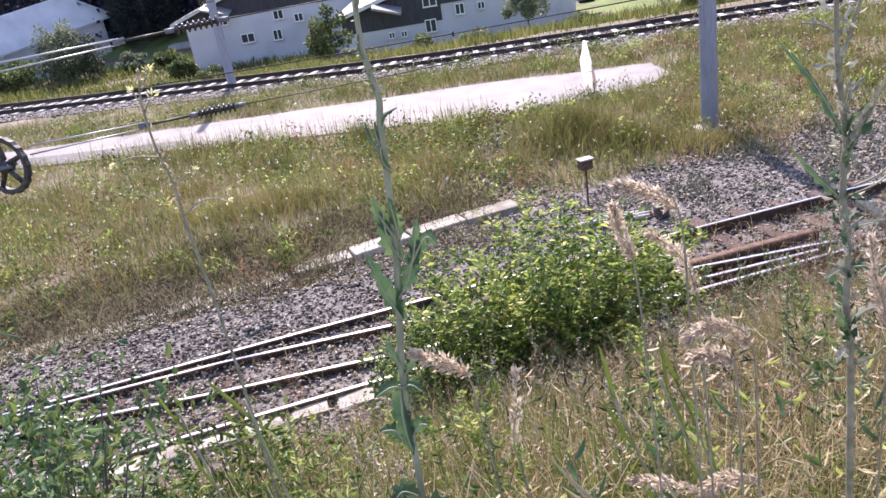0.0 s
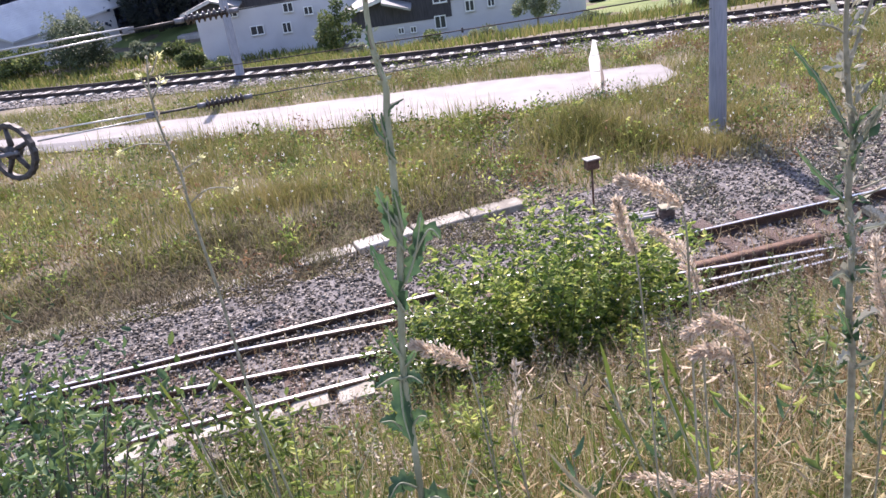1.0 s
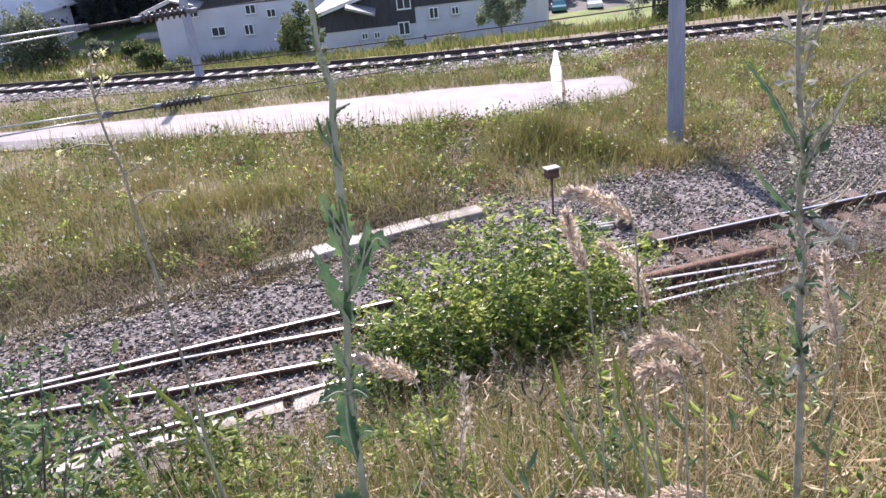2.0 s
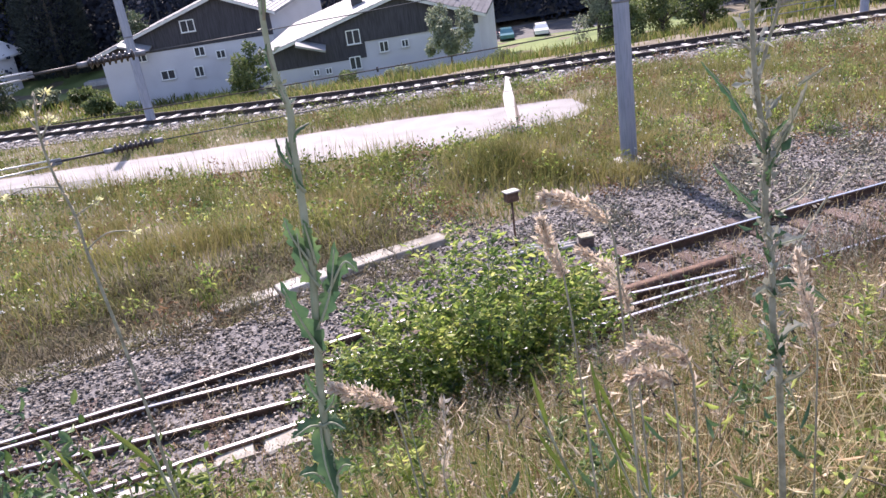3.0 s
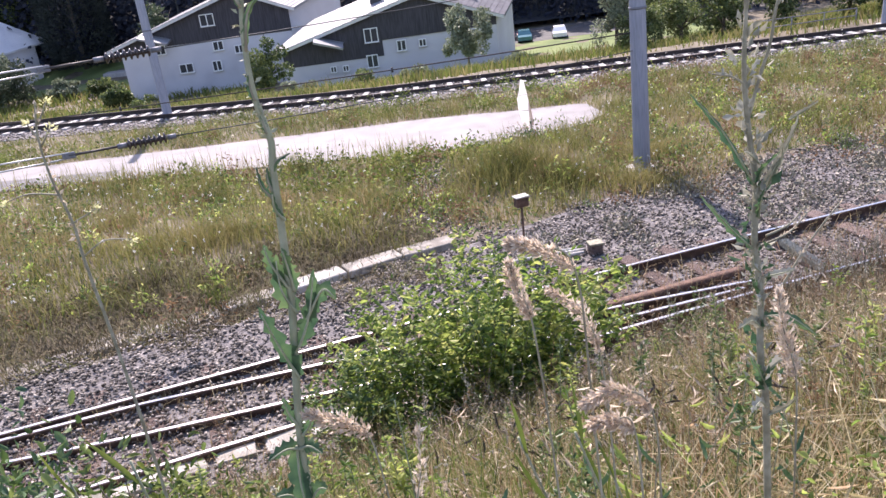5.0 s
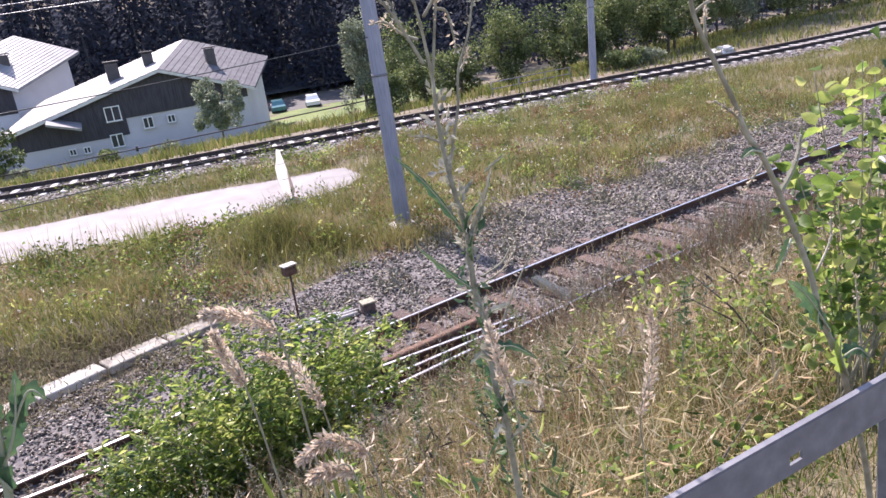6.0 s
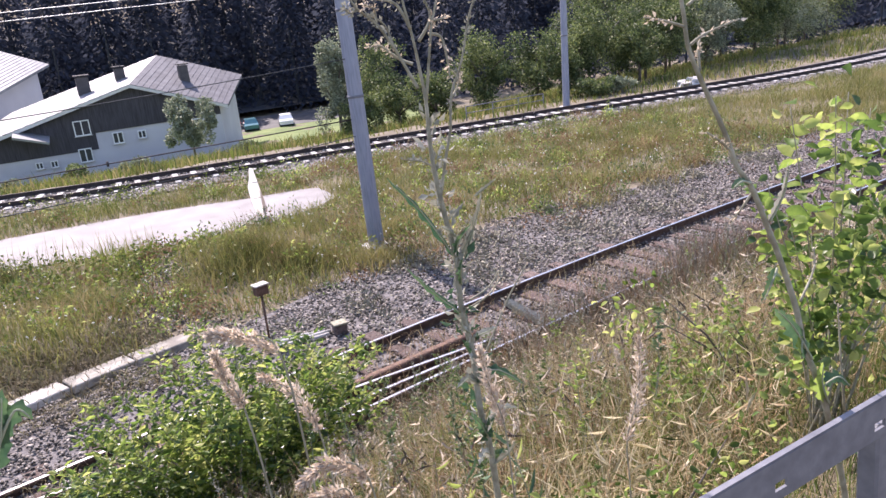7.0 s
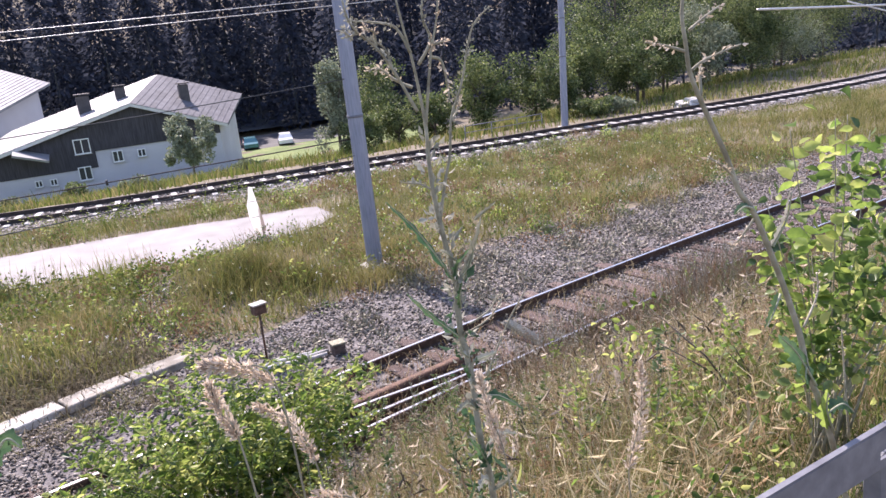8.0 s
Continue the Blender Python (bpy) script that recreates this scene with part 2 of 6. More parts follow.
def tube_data(path, radii, sides=6, cap=True):
    path = [Vector(p) for p in path]
    vs, fs = [], []
    for i, p in enumerate(path):
        d = (path[min(i + 1, len(path) - 1)] - path[max(i - 1, 0)]).normalized()
        u = d.orthogonal().normalized() if i == 0 else (u - d * u.dot(d)).normalized()
        w = d.cross(u)
        r = radii[i] if hasattr(radii, "__len__") else radii
        for k in range(sides):
            a = 2 * math.pi * k / sides
            vs.append(p + (u * math.cos(a) + w * math.sin(a)) * r)
    for i in range(len(path) - 1):
        for k in range(sides):
            a, b = i * sides + k, i * sides + (k + 1) % sides
            fs.append((a, b, b + sides, a + sides))
    if cap:
        fs.append(tuple(range(sides))[::-1])
        fs.append(tuple(range((len(path) - 1) * sides, len(path) * sides)))
    return vs, fs


def tube(name, path, radii, mat, parent=None, sides=6, label=""):
    vs, fs = tube_data(path, radii, sides)
    return mesh(name, vs, fs, mat, parent, True, label)


def merge(items):
    vs, fs, n = [], [], 0
    for v, f in items:
        vs += list(v)
        fs += [tuple(i + n for i in q) for q in f]
        n += len(v)
    return vs, fs


def big_mesh(name, verts, tris_counts, loops, mat, parent=None):
    """verts (N,3), loops: vertex indices, tris_counts: corners per face; for very many small pieces."""
    me = bpy.data.meshes.new(name)
    me.vertices.add(len(verts))
    me.vertices.foreach_set("co", np.ascontiguousarray(verts, dtype=np.float32).ravel())
    me.loops.add(len(loops))
    me.loops.foreach_set("vertex_index", np.ascontiguousarray(loops, dtype=np.int32))
    starts = np.concatenate([[0], np.cumsum(tris_counts)[:-1]]).astype(np.int32)
    me.polygons.add(len(tris_counts))
    me.polygons.foreach_set("loop_start", starts)
    me.update(calc_edges=True)
    me.materials.append(mat)
    ob = new(name, me)
    if parent:
        ob.parent = parent
    return ob


def blades(name, base, height, width, lean, mat, parent=None):
    """Curved grass blades, one island each: five corners, a quad and a tip."""
    n = len(base)
    a, b = rng.uniform(0, 2 * np.pi, n), rng.uniform(0, 2 * np.pi, n)
    side = np.stack([np.cos(a), np.sin(a), np.zeros(n)], 1) * (width / 2)[:, None]
    bend = np.stack([np.cos(b), np.sin(b), np.zeros(n)], 1) * (lean * height)[:, None]
    up = np.zeros((n, 3))
    up[:, 2] = height
    mid = base + up * 0.55 + bend * 0.3
    tip = base + up * (1 - 0.25 * np.minimum(lean, 1.5)[:, None] ** 2) + bend
    v = np.stack([base - side, base + side, mid - side * 0.8, mid + side * 0.8, tip], 1).reshape(-1, 3)
    pat = np.array([0, 1, 3, 2, 2, 3, 4])
    loops = (np.arange(n)[:, None] * 5 + pat).ravel()
    return big_mesh(name, v, np.tile([4, 3], n), loops, mat, parent)


def leaf_cloud(name, centre, axis, size, mat, parent=None, wide=0.5, fold=0.15, full=False):
    """Pointed, folded leaves (two triangles pairs) at centre, pointing along axis."""
    n = len(centre)
    axis = axis / np.linalg.norm(axis, axis=1, keepdims=True)
    rnd = rng.normal(size=(n, 3))
    s = np.cross(axis, rnd)
    s /= np.linalg.norm(s, axis=1, keepdims=True)
    nor = np.cross(axis, s)
    L = size[:, None]
    if full:
        rows = [centre]
        for u, w, lift in ((0.22, 0.40, 0.6), (0.55, 0.46, 1.0), (0.82, 0.22, 0.3)):
            rows += [centre + axis * L * u + s * L * wide * w + nor * L * fold * lift, centre + axis * L * u - nor * L * fold * 0.25, centre + axis * L * u - s * L * wide * w + nor * L * fold * lift]
        rows.append(centre + axis * L - nor * L * fold * 1.2)
        v = np.stack(rows, 1).reshape(-1, 3)
        pat = [0, 1, 2, 0, 2, 3, 1, 4, 5, 2, 2, 5, 6, 3, 4, 7, 8, 5, 5, 8, 9, 6, 7, 10, 8, 8, 10, 9]
        loops = (np.arange(n)[:, None] * 11 + np.array(pat)).ravel()
        return big_mesh(name, v, np.tile([3, 3, 4, 4, 4, 4, 3, 3], n), loops, mat, parent)
    p0 = centre
    pl = centre + axis * L * 0.45 + s * L * wide / 2 + nor * L * fold
    pr = centre + axis * L * 0.45 - s * L * wide / 2 + nor * L * fold
    tip = centre + axis * L - nor * L * fold * 0.6
    v = np.stack([p0, pl, tip, pr], 1).reshape(-1, 3)
    loops = (np.arange(n)[:, None] * 4 + np.array([0, 1, 2, 0, 2, 3])).ravel()
    return big_mesh(name, v, np.tile([3, 3], n), loops, mat, parent)


def stones(name, pos, size, mat, parent=None):
    """Angular stones: squashed eight-sided lumps."""
    n = len(pos)
    dirs = np.array([[1, 0, 0], [-1, 0, 0], [0, 1, 0], [0, -1, 0], [0, 0, 1], [0, 0, -1]], float)
    d = dirs[None] + rng.normal(0, 0.33, (n, 6, 3))
    d *= (rng.uniform(0.6, 1.25, (n, 6, 1)) * size[:, None, None])
    d[:, :, 2] *= 0.75
    a = rng.uniform(0, 6.28, n)
    c, s = np.cos(a)[:, None], np.sin(a)[:, None]
    x, y = d[:, :, 0] * c - d[:, :, 1] * s, d[:, :, 0] * s + d[:, :, 1] * c
    v = (np.stack([x, y, d[:, :, 2]], 2) + pos[:, None]).reshape(-1, 3)
    f = np.array([0, 2, 4, 2, 1, 4, 1, 3, 4, 3, 0, 4, 2, 0, 5, 1, 2, 5, 3, 1, 5, 0, 3, 5])
    loops = (np.arange(n)[:, None] * 6 + f).ravel()
    return big_mesh(name, v, np.tile([3], n * 8), loops, mat, parent)


def spline(pts, per=8):
    pts = np.array(pts, float)
    out = []
    for i in range(len(pts) - 1):
        p0, p1, p2, p3 = pts[max(i - 1, 0)], pts[i], pts[i + 1], pts[min(i + 2, len(pts) - 1)]
        for k in range(per):
            t = k / per
            out.append(0.5 * (2 * p1 + (p2 - p0) * t + (2 * p0 - 5 * p1 + 4 * p2 - p3) * t * t + (3 * p1 - p0 - 3 * p2 + p3) * t ** 3))
    return np.array(out + [pts[-1]])


# ---- plan ----
def near_far_rail(x):
    """Line of the near track's far rail."""
    return 8.5 + 0.215 * x - 0.003 * x * x


def wob(x, y, s, seed=0.0):
    return np.sin(x * s + seed) * np.cos(y * s * 1.3 + 1.7 * seed) + 0.5 * np.sin(x * s * 2.3 + y * s * 1.9 + seed)


def ground_z(x, y):
    x, y = np.asarray(x, float), np.asarray(y, float)
    n = y - 0.215 * x
    z = np.interp(n, [-4, 0.3, 0.9, 5.3, 6.2, 9.3, 10.3, 12.5], [2.72, 2.72, 2.6, 0.14, -0.06, -0.06, -0.06, 0.0])
    far = np.interp(y, [29.3, 31, 50, 77, 98, 112, 130, 160, 200, 400], [0, -0.3, -3.1, -6.75, -6.95, -6.6, -1.5, 12, 34, 120]) + np.interp(x, [20, 40, 60], [0, 0.8, 1.2]) * np.interp(y, [29, 33, 60, 80], [0, 1, 1, 0])
    bump = 0.05 * wob(x, y, 0.9, 2) * np.clip((n - 9.5) / 3, 0, 1) + 0.07 * wob(x, y, 0.7, 5) * np.clip((4.6 - n) / 2, 0, 1)
    bump = np.where((y > 16.8) & (y < 29.5), bump * 0.25, bump)
    mound = 0.28 * np.exp(-(((x - 3.2) / 1.7) ** 2 + ((y - 15.4) / 1.5) ** 2)) + 0.25 * np.exp(-(((x + 4.0) / 3.5) ** 2 + ((y - 13.2) / 2.0) ** 2))
    return z + far + bump + mound


FAR_LINE = spline([(-75, 58), (-40, 41.5), (-20, 33.1), (-7, 29.1), (0, 27.2), (5.3, 26.6), (14, 25.9), (20, 25.6), (26.5, 25.2), (33, 25.0), (41, 25.6), (52, 27.6), (75, 33), (100, 41)], 12)


def far_y(x):
    return np.interp(x, FAR_LINE[:, 0], FAR_LINE[:, 1])


ROAD_NEAR = np.array([(-60, 31), (-25, 23.4), (-11.2, 20.5), (-6, 19.45), (-1.4, 18.4), (1.4, 17.75), (2.8, 17.5), (4.5, 17.8), (5.9, 18.4), (6.5, 19.1)])
ROAD_FAR = np.array([(-60, 35), (-25, 25.6), (-12.1, 23.0), (-6.8, 22.5), (-1.5, 21.95), (1.8, 21.75), (4.2, 21.1), (5.6, 20.95), (6.4, 20.8), (6.7, 20.5)])


def on_road(x, y, pad=0.0):
    return (y > np.interp(x, *ROAD_NEAR.T) - pad) & (y < np.interp(x, *ROAD_FAR.T) + pad) & (x < 6.6 + pad)


# ---- ground ----
def build_ground():
    xs = np.concatenate([[-3000, -900, -300, -150], np.arange(-90, -14, 3.0), np.arange(-14, 24, 0.4), np.arange(24, 96, 3.0), [150, 300, 900, 3000]])
    ys = np.concatenate([[-3000, -600, -100, -30, -10], np.arange(-5, 22, 0.35), np.arange(22, 48, 1.0), np.arange(48, 140, 5.0), [200, 300, 600, 1500, 3000]])
    X, Y = np.meshgrid(xs, ys)
    Z = ground_z(np.clip(X, -200, 200), np.clip(Y, -20, 400))
    v = np.stack([X, Y, Z], 2).reshape(-1, 3)
    w = len(xs)
    i = (np.arange(len(ys) - 1)[:, None] * w + np.arange(w - 1)).ravel()
    ob = mesh("ground", v, np.stack([i, i + 1, i + 1 + w, i + w], 1), M_SOIL, smooth=True)
    tagged(ob, "dry grassy ground falling from a bank to the railway", "ground", kind="structure")


def strip(name, left, right, z, mat, label, category, thick=0.05):
    n = len(left)
    v = [(x, y, z(x, y)) for x, y in left] + [(x, y, z(x, y)) for x, y in right]
    v += [(a, b, c - thick) for a, b, c in v]
    f = []
    for i in range(n - 1):
        f += [(i, i + 1, n + i + 1, n + i), (i, 2 * n + i, 2 * n + i + 1, i + 1), (n + i, n + i + 1, 3 * n + i + 1, 3 * n + i)]
    f += [(0, n, 3 * n, 2 * n), (n - 1, 3 * n - 1, 4 * n - 1, 2 * n - 1)]
    return tagged(mesh(name, v, f, mat), label, category, kind="structure")


RAIL_PROFILE = [(-0.062, -0.15), (0.062, -0.15), (0.062, -0.138), (0.012, -0.118), (0.009, -0.05), (0.034, -0.036), (0.035, -0.008), (0.026, 0.0), (-0.026, 0.0), (-0.035, -0.008), (-0.034, -0.036), (-0.009, -0.05), (-0.012, -0.118), (-0.062, -0.138)]


def rail(line, z, parent, label="", bright=True):
    """A flat-bottomed rail swept along a line, its polished running surface a part of its own."""
    line = np.array(line, float)
    d = np.gradient(line, axis=0)
    d /= np.linalg.norm(d, axis=1, keepdims=True)
    nrm = np.stack([-d[:, 1], d[:, 0]], 1)
    k = len(RAIL_PROFILE)
    v = [(p[0] + m[0] * o, p[1] + m[1] * o, z + h) for p, m in zip(line, nrm) for o, h in RAIL_PROFILE]
    f = [(i * k + a, i * k + (a + 1) % k, (i + 1) * k + (a + 1) % k, (i + 1) * k + a) for i in range(len(line) - 1) for a in range(k)]
    f += [tuple(range(k))[::-1], tuple(range((len(line) - 1) * k, len(line) * k))]
    r = mesh("rail", v, f, M_RAIL if bright else M_RAILDARK, parent, label=label)
    if not bright:
        return r
    hv = [(p[0] + m[0] * o, p[1] + m[1] * o, z + h) for p, m in zip(line, nrm) for o, h in ((-0.02, 0.001), (-0.015, 0.003), (0.015, 0.003), (0.02, 0.001))]
    hf = [(i * 4 + a, i * 4 + a + 1, (i + 1) * 4 + a + 1, (i + 1) * 4 + a) for i in range(len(line) - 1) for a in range(3)]
    mesh("running_surface", hv, hf, M_RAILTOP, r, label="bright polished rail head")
    return r


def sleeper_mesh(length, width, height, dip, mat):
    bm = bmesh.new()
    box(bm, (width, length, height), (0, 0, -height / 2), bevel=0.015)
    me = bpy.data.meshes.new("sleeper")
    bm.to_mesh(me)
    bm.free()
    me.materials.append(mat)
    return me


def place(me, name, parent, x, y, z, yaw, scale=(1, 1, 1)):
    o = new(name, me)
    o.parent = parent
    o.matrix_local = pose(x, y, z, 0, 0, math.degrees(yaw)) @ Matrix.Diagonal((*scale, 1))
    return o


def build_near_track():
    t = thing("railway_track", "rusty railway track with timber sleepers and extra switch rails", "railway track")
    xs = np.arange(-22, 40, 0.5)
    y1 = near_far_rail(xs)
    rail(np.stack([xs, y1], 1), 0.17, t, "stock rail with bright worn head")
    rail(np.stack([xs + 0.32, y1 - 1.49], 1), 0.17, t, "stock rail with bright worn head")
    # switch rails that leave the far rail and close on the near one
    bx = np.arange(-5.2, 5.0, 0.4)
    rail(np.stack([bx, near_far_rail(bx) - np.interp(bx, [-5.2, -2.8, -0.2, 2.8, 4.8], [0.09, 0.2, 0.5, 1.0, 1.28])], 1), 0.165, t, "tapering switch rail")
    cx = np.arange(-7.5, 4.6, 0.4)
    rail(np.stack([cx, near_far_rail(cx) - np.interp(cx, [-7.5, -4.5, -2.6, 0, 2.6, 4.4], [0.35, 0.55, 0.88, 1.2, 1.3, 1.38])], 1), 0.165, t, "tapering switch rail")
    me = sleeper_mesh(2.6, 0.26, 0.16, 0, M_TIMBER)
    for i, x in enumerate(np.arange(-20, 30, 0.64)):
        y = near_far_rail(x) - 0.75
        a = math.atan(0.215 - 0.006 * x)
        place(me, "sleeper", t, x + 0.16, y + rng.uniform(-0.04, 0.04), (0.04 if x > 1.5 else 0.075) + rng.uniform(-0.01, 0.008), a, (rng.uniform(0.92, 1.08), rng.uniform(0.97, 1.04), 1))
    # rusty channel between the rails
    px = np.arange(2.1, 4.9, 0.3)
    tube("switch_rod_cover", [(a, near_far_rail(a) - 0.82, 0.07) for a in px], 0.085, M_RUST, t, 4, "rusty pinkish cover channel between the rails")


def build_far_track():
    t = thing("railway_track", "railway track on pale concrete sleepers beyond the road", "railway track")
    sel = FAR_LINE[(FAR_LINE[:, 0] > -70) & (FAR_LINE[:, 0] < 88)]
    d = np.gradient(sel, axis=0)
    d /= np.linalg.norm(d, axis=1, keepdims=True)
    nrm = np.stack([-d[:, 1], d[:, 0]], 1)
    rail(sel + nrm * 0.75, 0.2, t, "rusty rail, the shade of its web in its colour", False)
    rail(sel - nrm * 0.75, 0.2, t, "rusty rail, the shade of its web in its colour", False)
    me = sleeper_mesh(2.25, 0.2, 0.2, 0, M_SLEEPER)
    s = np.concatenate([[0], np.cumsum(np.linalg.norm(np.diff(sel, axis=0), axis=1))])
    for q in np.arange(8, s[-1] - 4, 0.62):
        x, y = np.interp(q, s, sel[:, 0]), np.interp(q, s, sel[:, 1])
        a = math.atan2(np.interp(q, s, d[:, 1]), np.interp(q, s, d[:, 0]))
        place(me, "sleeper", t, x, y, 0.068 + rng.uniform(-0.022, 0.012), a)


def build_beds():
    xs = np.arange(-24, 42, 1.0)
    strip("track_bed", [(x, near_far_rail(x) + np.interp(x, [-6, -2, 2, 6, 12], [1.5, 1.5, 2.6, 3.6, 3.0])) for x in xs], [(x, near_far_rail(x) - 2.15) for x in xs],
          lambda x, y: 0.07 * float(np.interp(x, [-1, 2.2], [1, 0])) + 0.01 * wob(x, y, 3), M_GRAVEL, "dark crushed-stone ballast bed", "track bed", 0.12)
    fx = np.arange(-70, 86, 2.0)
    strip("track_bed", [(x, far_y(x) + 1.9) for x in fx], [(x, far_y(x) - 2.3) for x in fx], lambda x, y: 0.02, M_GRAVEL, "grey ballast bed under the farther track", "track bed", 0.15)
    rx = np.concatenate([np.linspace(-60, 2, 40), np.linspace(2.2, 6.55, 14)])
    strip("road", [(x, np.interp(x, *ROAD_FAR.T)) for x in rx], [(x, np.interp(x, *ROAD_NEAR.T)) for x in rx],
          lambda x, y: max(0.03, float(ground_z(x, y)) + 0.03), M_ASPHALT, "sun-bleached pale asphalt lane ending in the grass", "road", 0.08)


def build_patch():
    px = np.linspace(-30, -6.45, 18)
    edge = lambda x: float(np.interp(x, *ROAD_NEAR.T))
    ob = strip("road_patch", [(x, edge(x) + 1.1) for x in px], [(x, edge(x) + 0.03) for x in px],
          lambda x, y: max(0.03, float(ground_z(x, y)) + 0.03) + 0.008, M_PATCH, "darker grey asphalt repair along the lane's edge", "road patch", 0.02)
    xs = np.linspace(-34, -28.6, 6)
    strip("paving", [(x, 114.3) for x in xs], [(x, 111.6) for x in xs], lambda x, y: -5.75, M_SLEEPER, "pale paved terrace at the end of the lawn", "paving", 1.0)


def build_stones():
    n = 62000
    x = rng.uniform(-9, 24, n)
    edge = np.interp(x, [-6, -2, 2, 6, 12], [1.5, 1.5, 2.6, 3.6, 3.0])
    y = near_far_rail(x) - 2.4 + rng.uniform(0, 1, n) * (edge + 2.5 + 0.3 * wob(x, x, 1.7))
    z = np.full(n, 0.015) + rng.uniform(-0.01, 0.02, n) + 0.07 * np.interp(x, [-1, 2.2], [1, 0])
    gap = (y < near_far_rail(x) + 0.05) & (y > near_far_rail(x) - 1.55)
    z[gap] += np.where(rng.uniform(0, 1, n) < 0.5, 0.02, -0.01)[gap]
    ob = stones("ballast", np.stack([x, y, z], 1), rng.uniform(0.014, 0.034, n), M_STONE)
    tagged(ob, "loose grey crushed stones along the near track", "ballast", kind="stuff")
    n = 3600
    y = rng.uniform(11.2, 17.2, n)
    x = 1.0 + 0.1 * (y - 12) + rng.normal(0, 0.3, n) * np.interp(y, [11.2, 13.5], [3, 1])
    ob = stones("gravel", np.stack([x, y, ground_z(x, y) + 0.005], 1), rng.uniform(0.015, 0.04, n), M_STONE)
    tagged(ob, "scattered gravel on a trodden path", "gravel", kind="stuff")
    n = 14000
    x = rng.uniform(-24, 44, n)
    y = far_y(x) + rng.uniform(-2.4, 1.6, n)
    ob = stones("ballast", np.stack([x, y, np.full(n, 0.03)], 1), rng.uniform(0.035, 0.06, n), M_STONE)
    tagged(ob, "grey crushed stones along the farther track", "ballast", kind="stuff")


def scatter(n, x0, x1, y0, y1):
    return rng.uniform(x0, x1, n), rng.uniform(y0, y1, n)


def by_trough(x, y, pad=0.34):
    u = (x - 1.35) * -0.945 + (y - 11.5) * -0.327
    w = (x - 1.35) * 0.327 - (y - 11.5) * 0.945
    return (u > -0.3) & (u < 3.0) & (w < pad + 0.25) & (w > -pad + 0.06)


def build_grass():
    # dry tall grass on the bank under the camera
    n = 205000
    x = rng.uniform(-7, 9, n)
    k = rng.uniform(0.55, 6.7, n) + np.interp(x, [1.5, 3], [0, 0.35]) * rng.uniform(0, 1, n)
    y = k + 0.215 * x
    keep = rng.uniform(0, 1, n) < np.interp(k, [0.5, 1.0, 2.5, 5.4, 6.1, 6.7], [0.3, 0.7, 1, 1, 0.6, 0.08]) * (0.55 + 0.45 * (wob(x, y, 1.3) > -0.4))
    x, y, k = x[keep], y[keep], k[keep]
    h = rng.uniform(0.2, 0.75, len(x)) * np.interp(k, [0.9, 2.0, 4.5, 6.4], [0.6, 0.85, 1.0, 0.4]) * (1 + 0.25 * wob(x, y, 0.8, 3))
    base = np.stack([x, y, ground_z(x, y) - 0.02], 1)
    green = rng.uniform(0, 1, len(x)) < np.interp(x, [-6, -1, 1, 8], [0.78, 0.65, 0.58, 0.6])
    for sel, mat, lab in ((green, M_GRASS_GREEN, "green grass on the bank"), (~green, M_GRASS_DRY, "tall dry straw-coloured grass on the bank")):
        tagged(blades("grass", base[sel], np.abs(h[sel]), rng.uniform(0.0025, 0.0065, sel.sum()), rng.uniform(0.1, 1.2, sel.sum()), mat), lab, "grass", kind="stuff")
    # meadow between the near track and the road
    n = 300000
    x, y = scatter(n, -22, 44, 9, 27.5)
    lo = near_far_rail(x) + np.interp(x, [-6, -2, 0.3, 0.7, 1.6, 2.6, 4, 6, 7.5, 12, 20], [2.9, 2.9, 2.9, 3.2, 3.2, 2.9, 3.2, 2.5, 3.8, 3.4, 2.6]) + 0.35 * wob(x, y, 1.5)
    hi = far_y(x) - 2.2 + 0.4 * wob(x, y, 1.1)
    path = (np.abs(x - (1.0 + 0.1 * (y - 12))) < 0.4) & (y < 16.8)
    keep = (y > lo) & (y < hi) & ~on_road(x, y, 0.12 * wob(x, y, 3)) & ~(path & (rng.uniform(0, 1, n) < 0.85))
    keep &= ~(by_trough(x, y, 0.22) & (rng.uniform(0, 1, n) < 0.82))
    keep &= rng.uniform(0, 1, n) < 0.35 + 0.65 * (wob(x, y, 0.9, 4) > -0.75)
    x, y = x[keep], y[keep]
    h = rng.uniform(0.08, 0.42, len(x)) * (1 + 0.4 * wob(x, y, 0.6, 1) + 0.25 * wob(x, y, 2.1, 3)) * np.where(y > np.interp(x, *ROAD_FAR.T), 0.75, 1)
    h *= np.where((x > 2) & (x < 5) & (y < 17.6), 1.05, 1)
    base = np.stack([x, y, ground_z(x, y) - 0.02], 1)
    green = (rng.uniform(0, 1, len(x)) < 0.18) | ((y > 21) & (rng.uniform(0, 1, len(x)) < 0.25))
    for sel, mat, lab in ((green, M_GRASS_GREEN, "green grass tufts in the meadow"), (~green, M_GRASS_MID, "olive and straw meadow grass beside the road")):
        tagged(blades("grass", base[sel], np.abs(h[sel]) + 0.04, rng.uniform(0.008, 0.018, sel.sum()), rng.uniform(0.1, 1.25, sel.sum()), mat), lab, "grass", kind="stuff")
    # grass beyond the farther track
    n = 70000
    x, y = scatter(n, -45, 60, 26.5, 56)
    keep = y > far_y(x) + 2.0 + 0.4 * wob(x, y, 0.8)
    x, y = x[keep], y[keep]
    base = np.stack([x, y, ground_z(x, y) - 0.02], 1)
    h = rng.uniform(0.15, 0.5, len(x)) * (1 + 0.5 * wob(x, y, 0.5, 2))
    green = rng.uniform(0, 1, len(x)) < 0.5
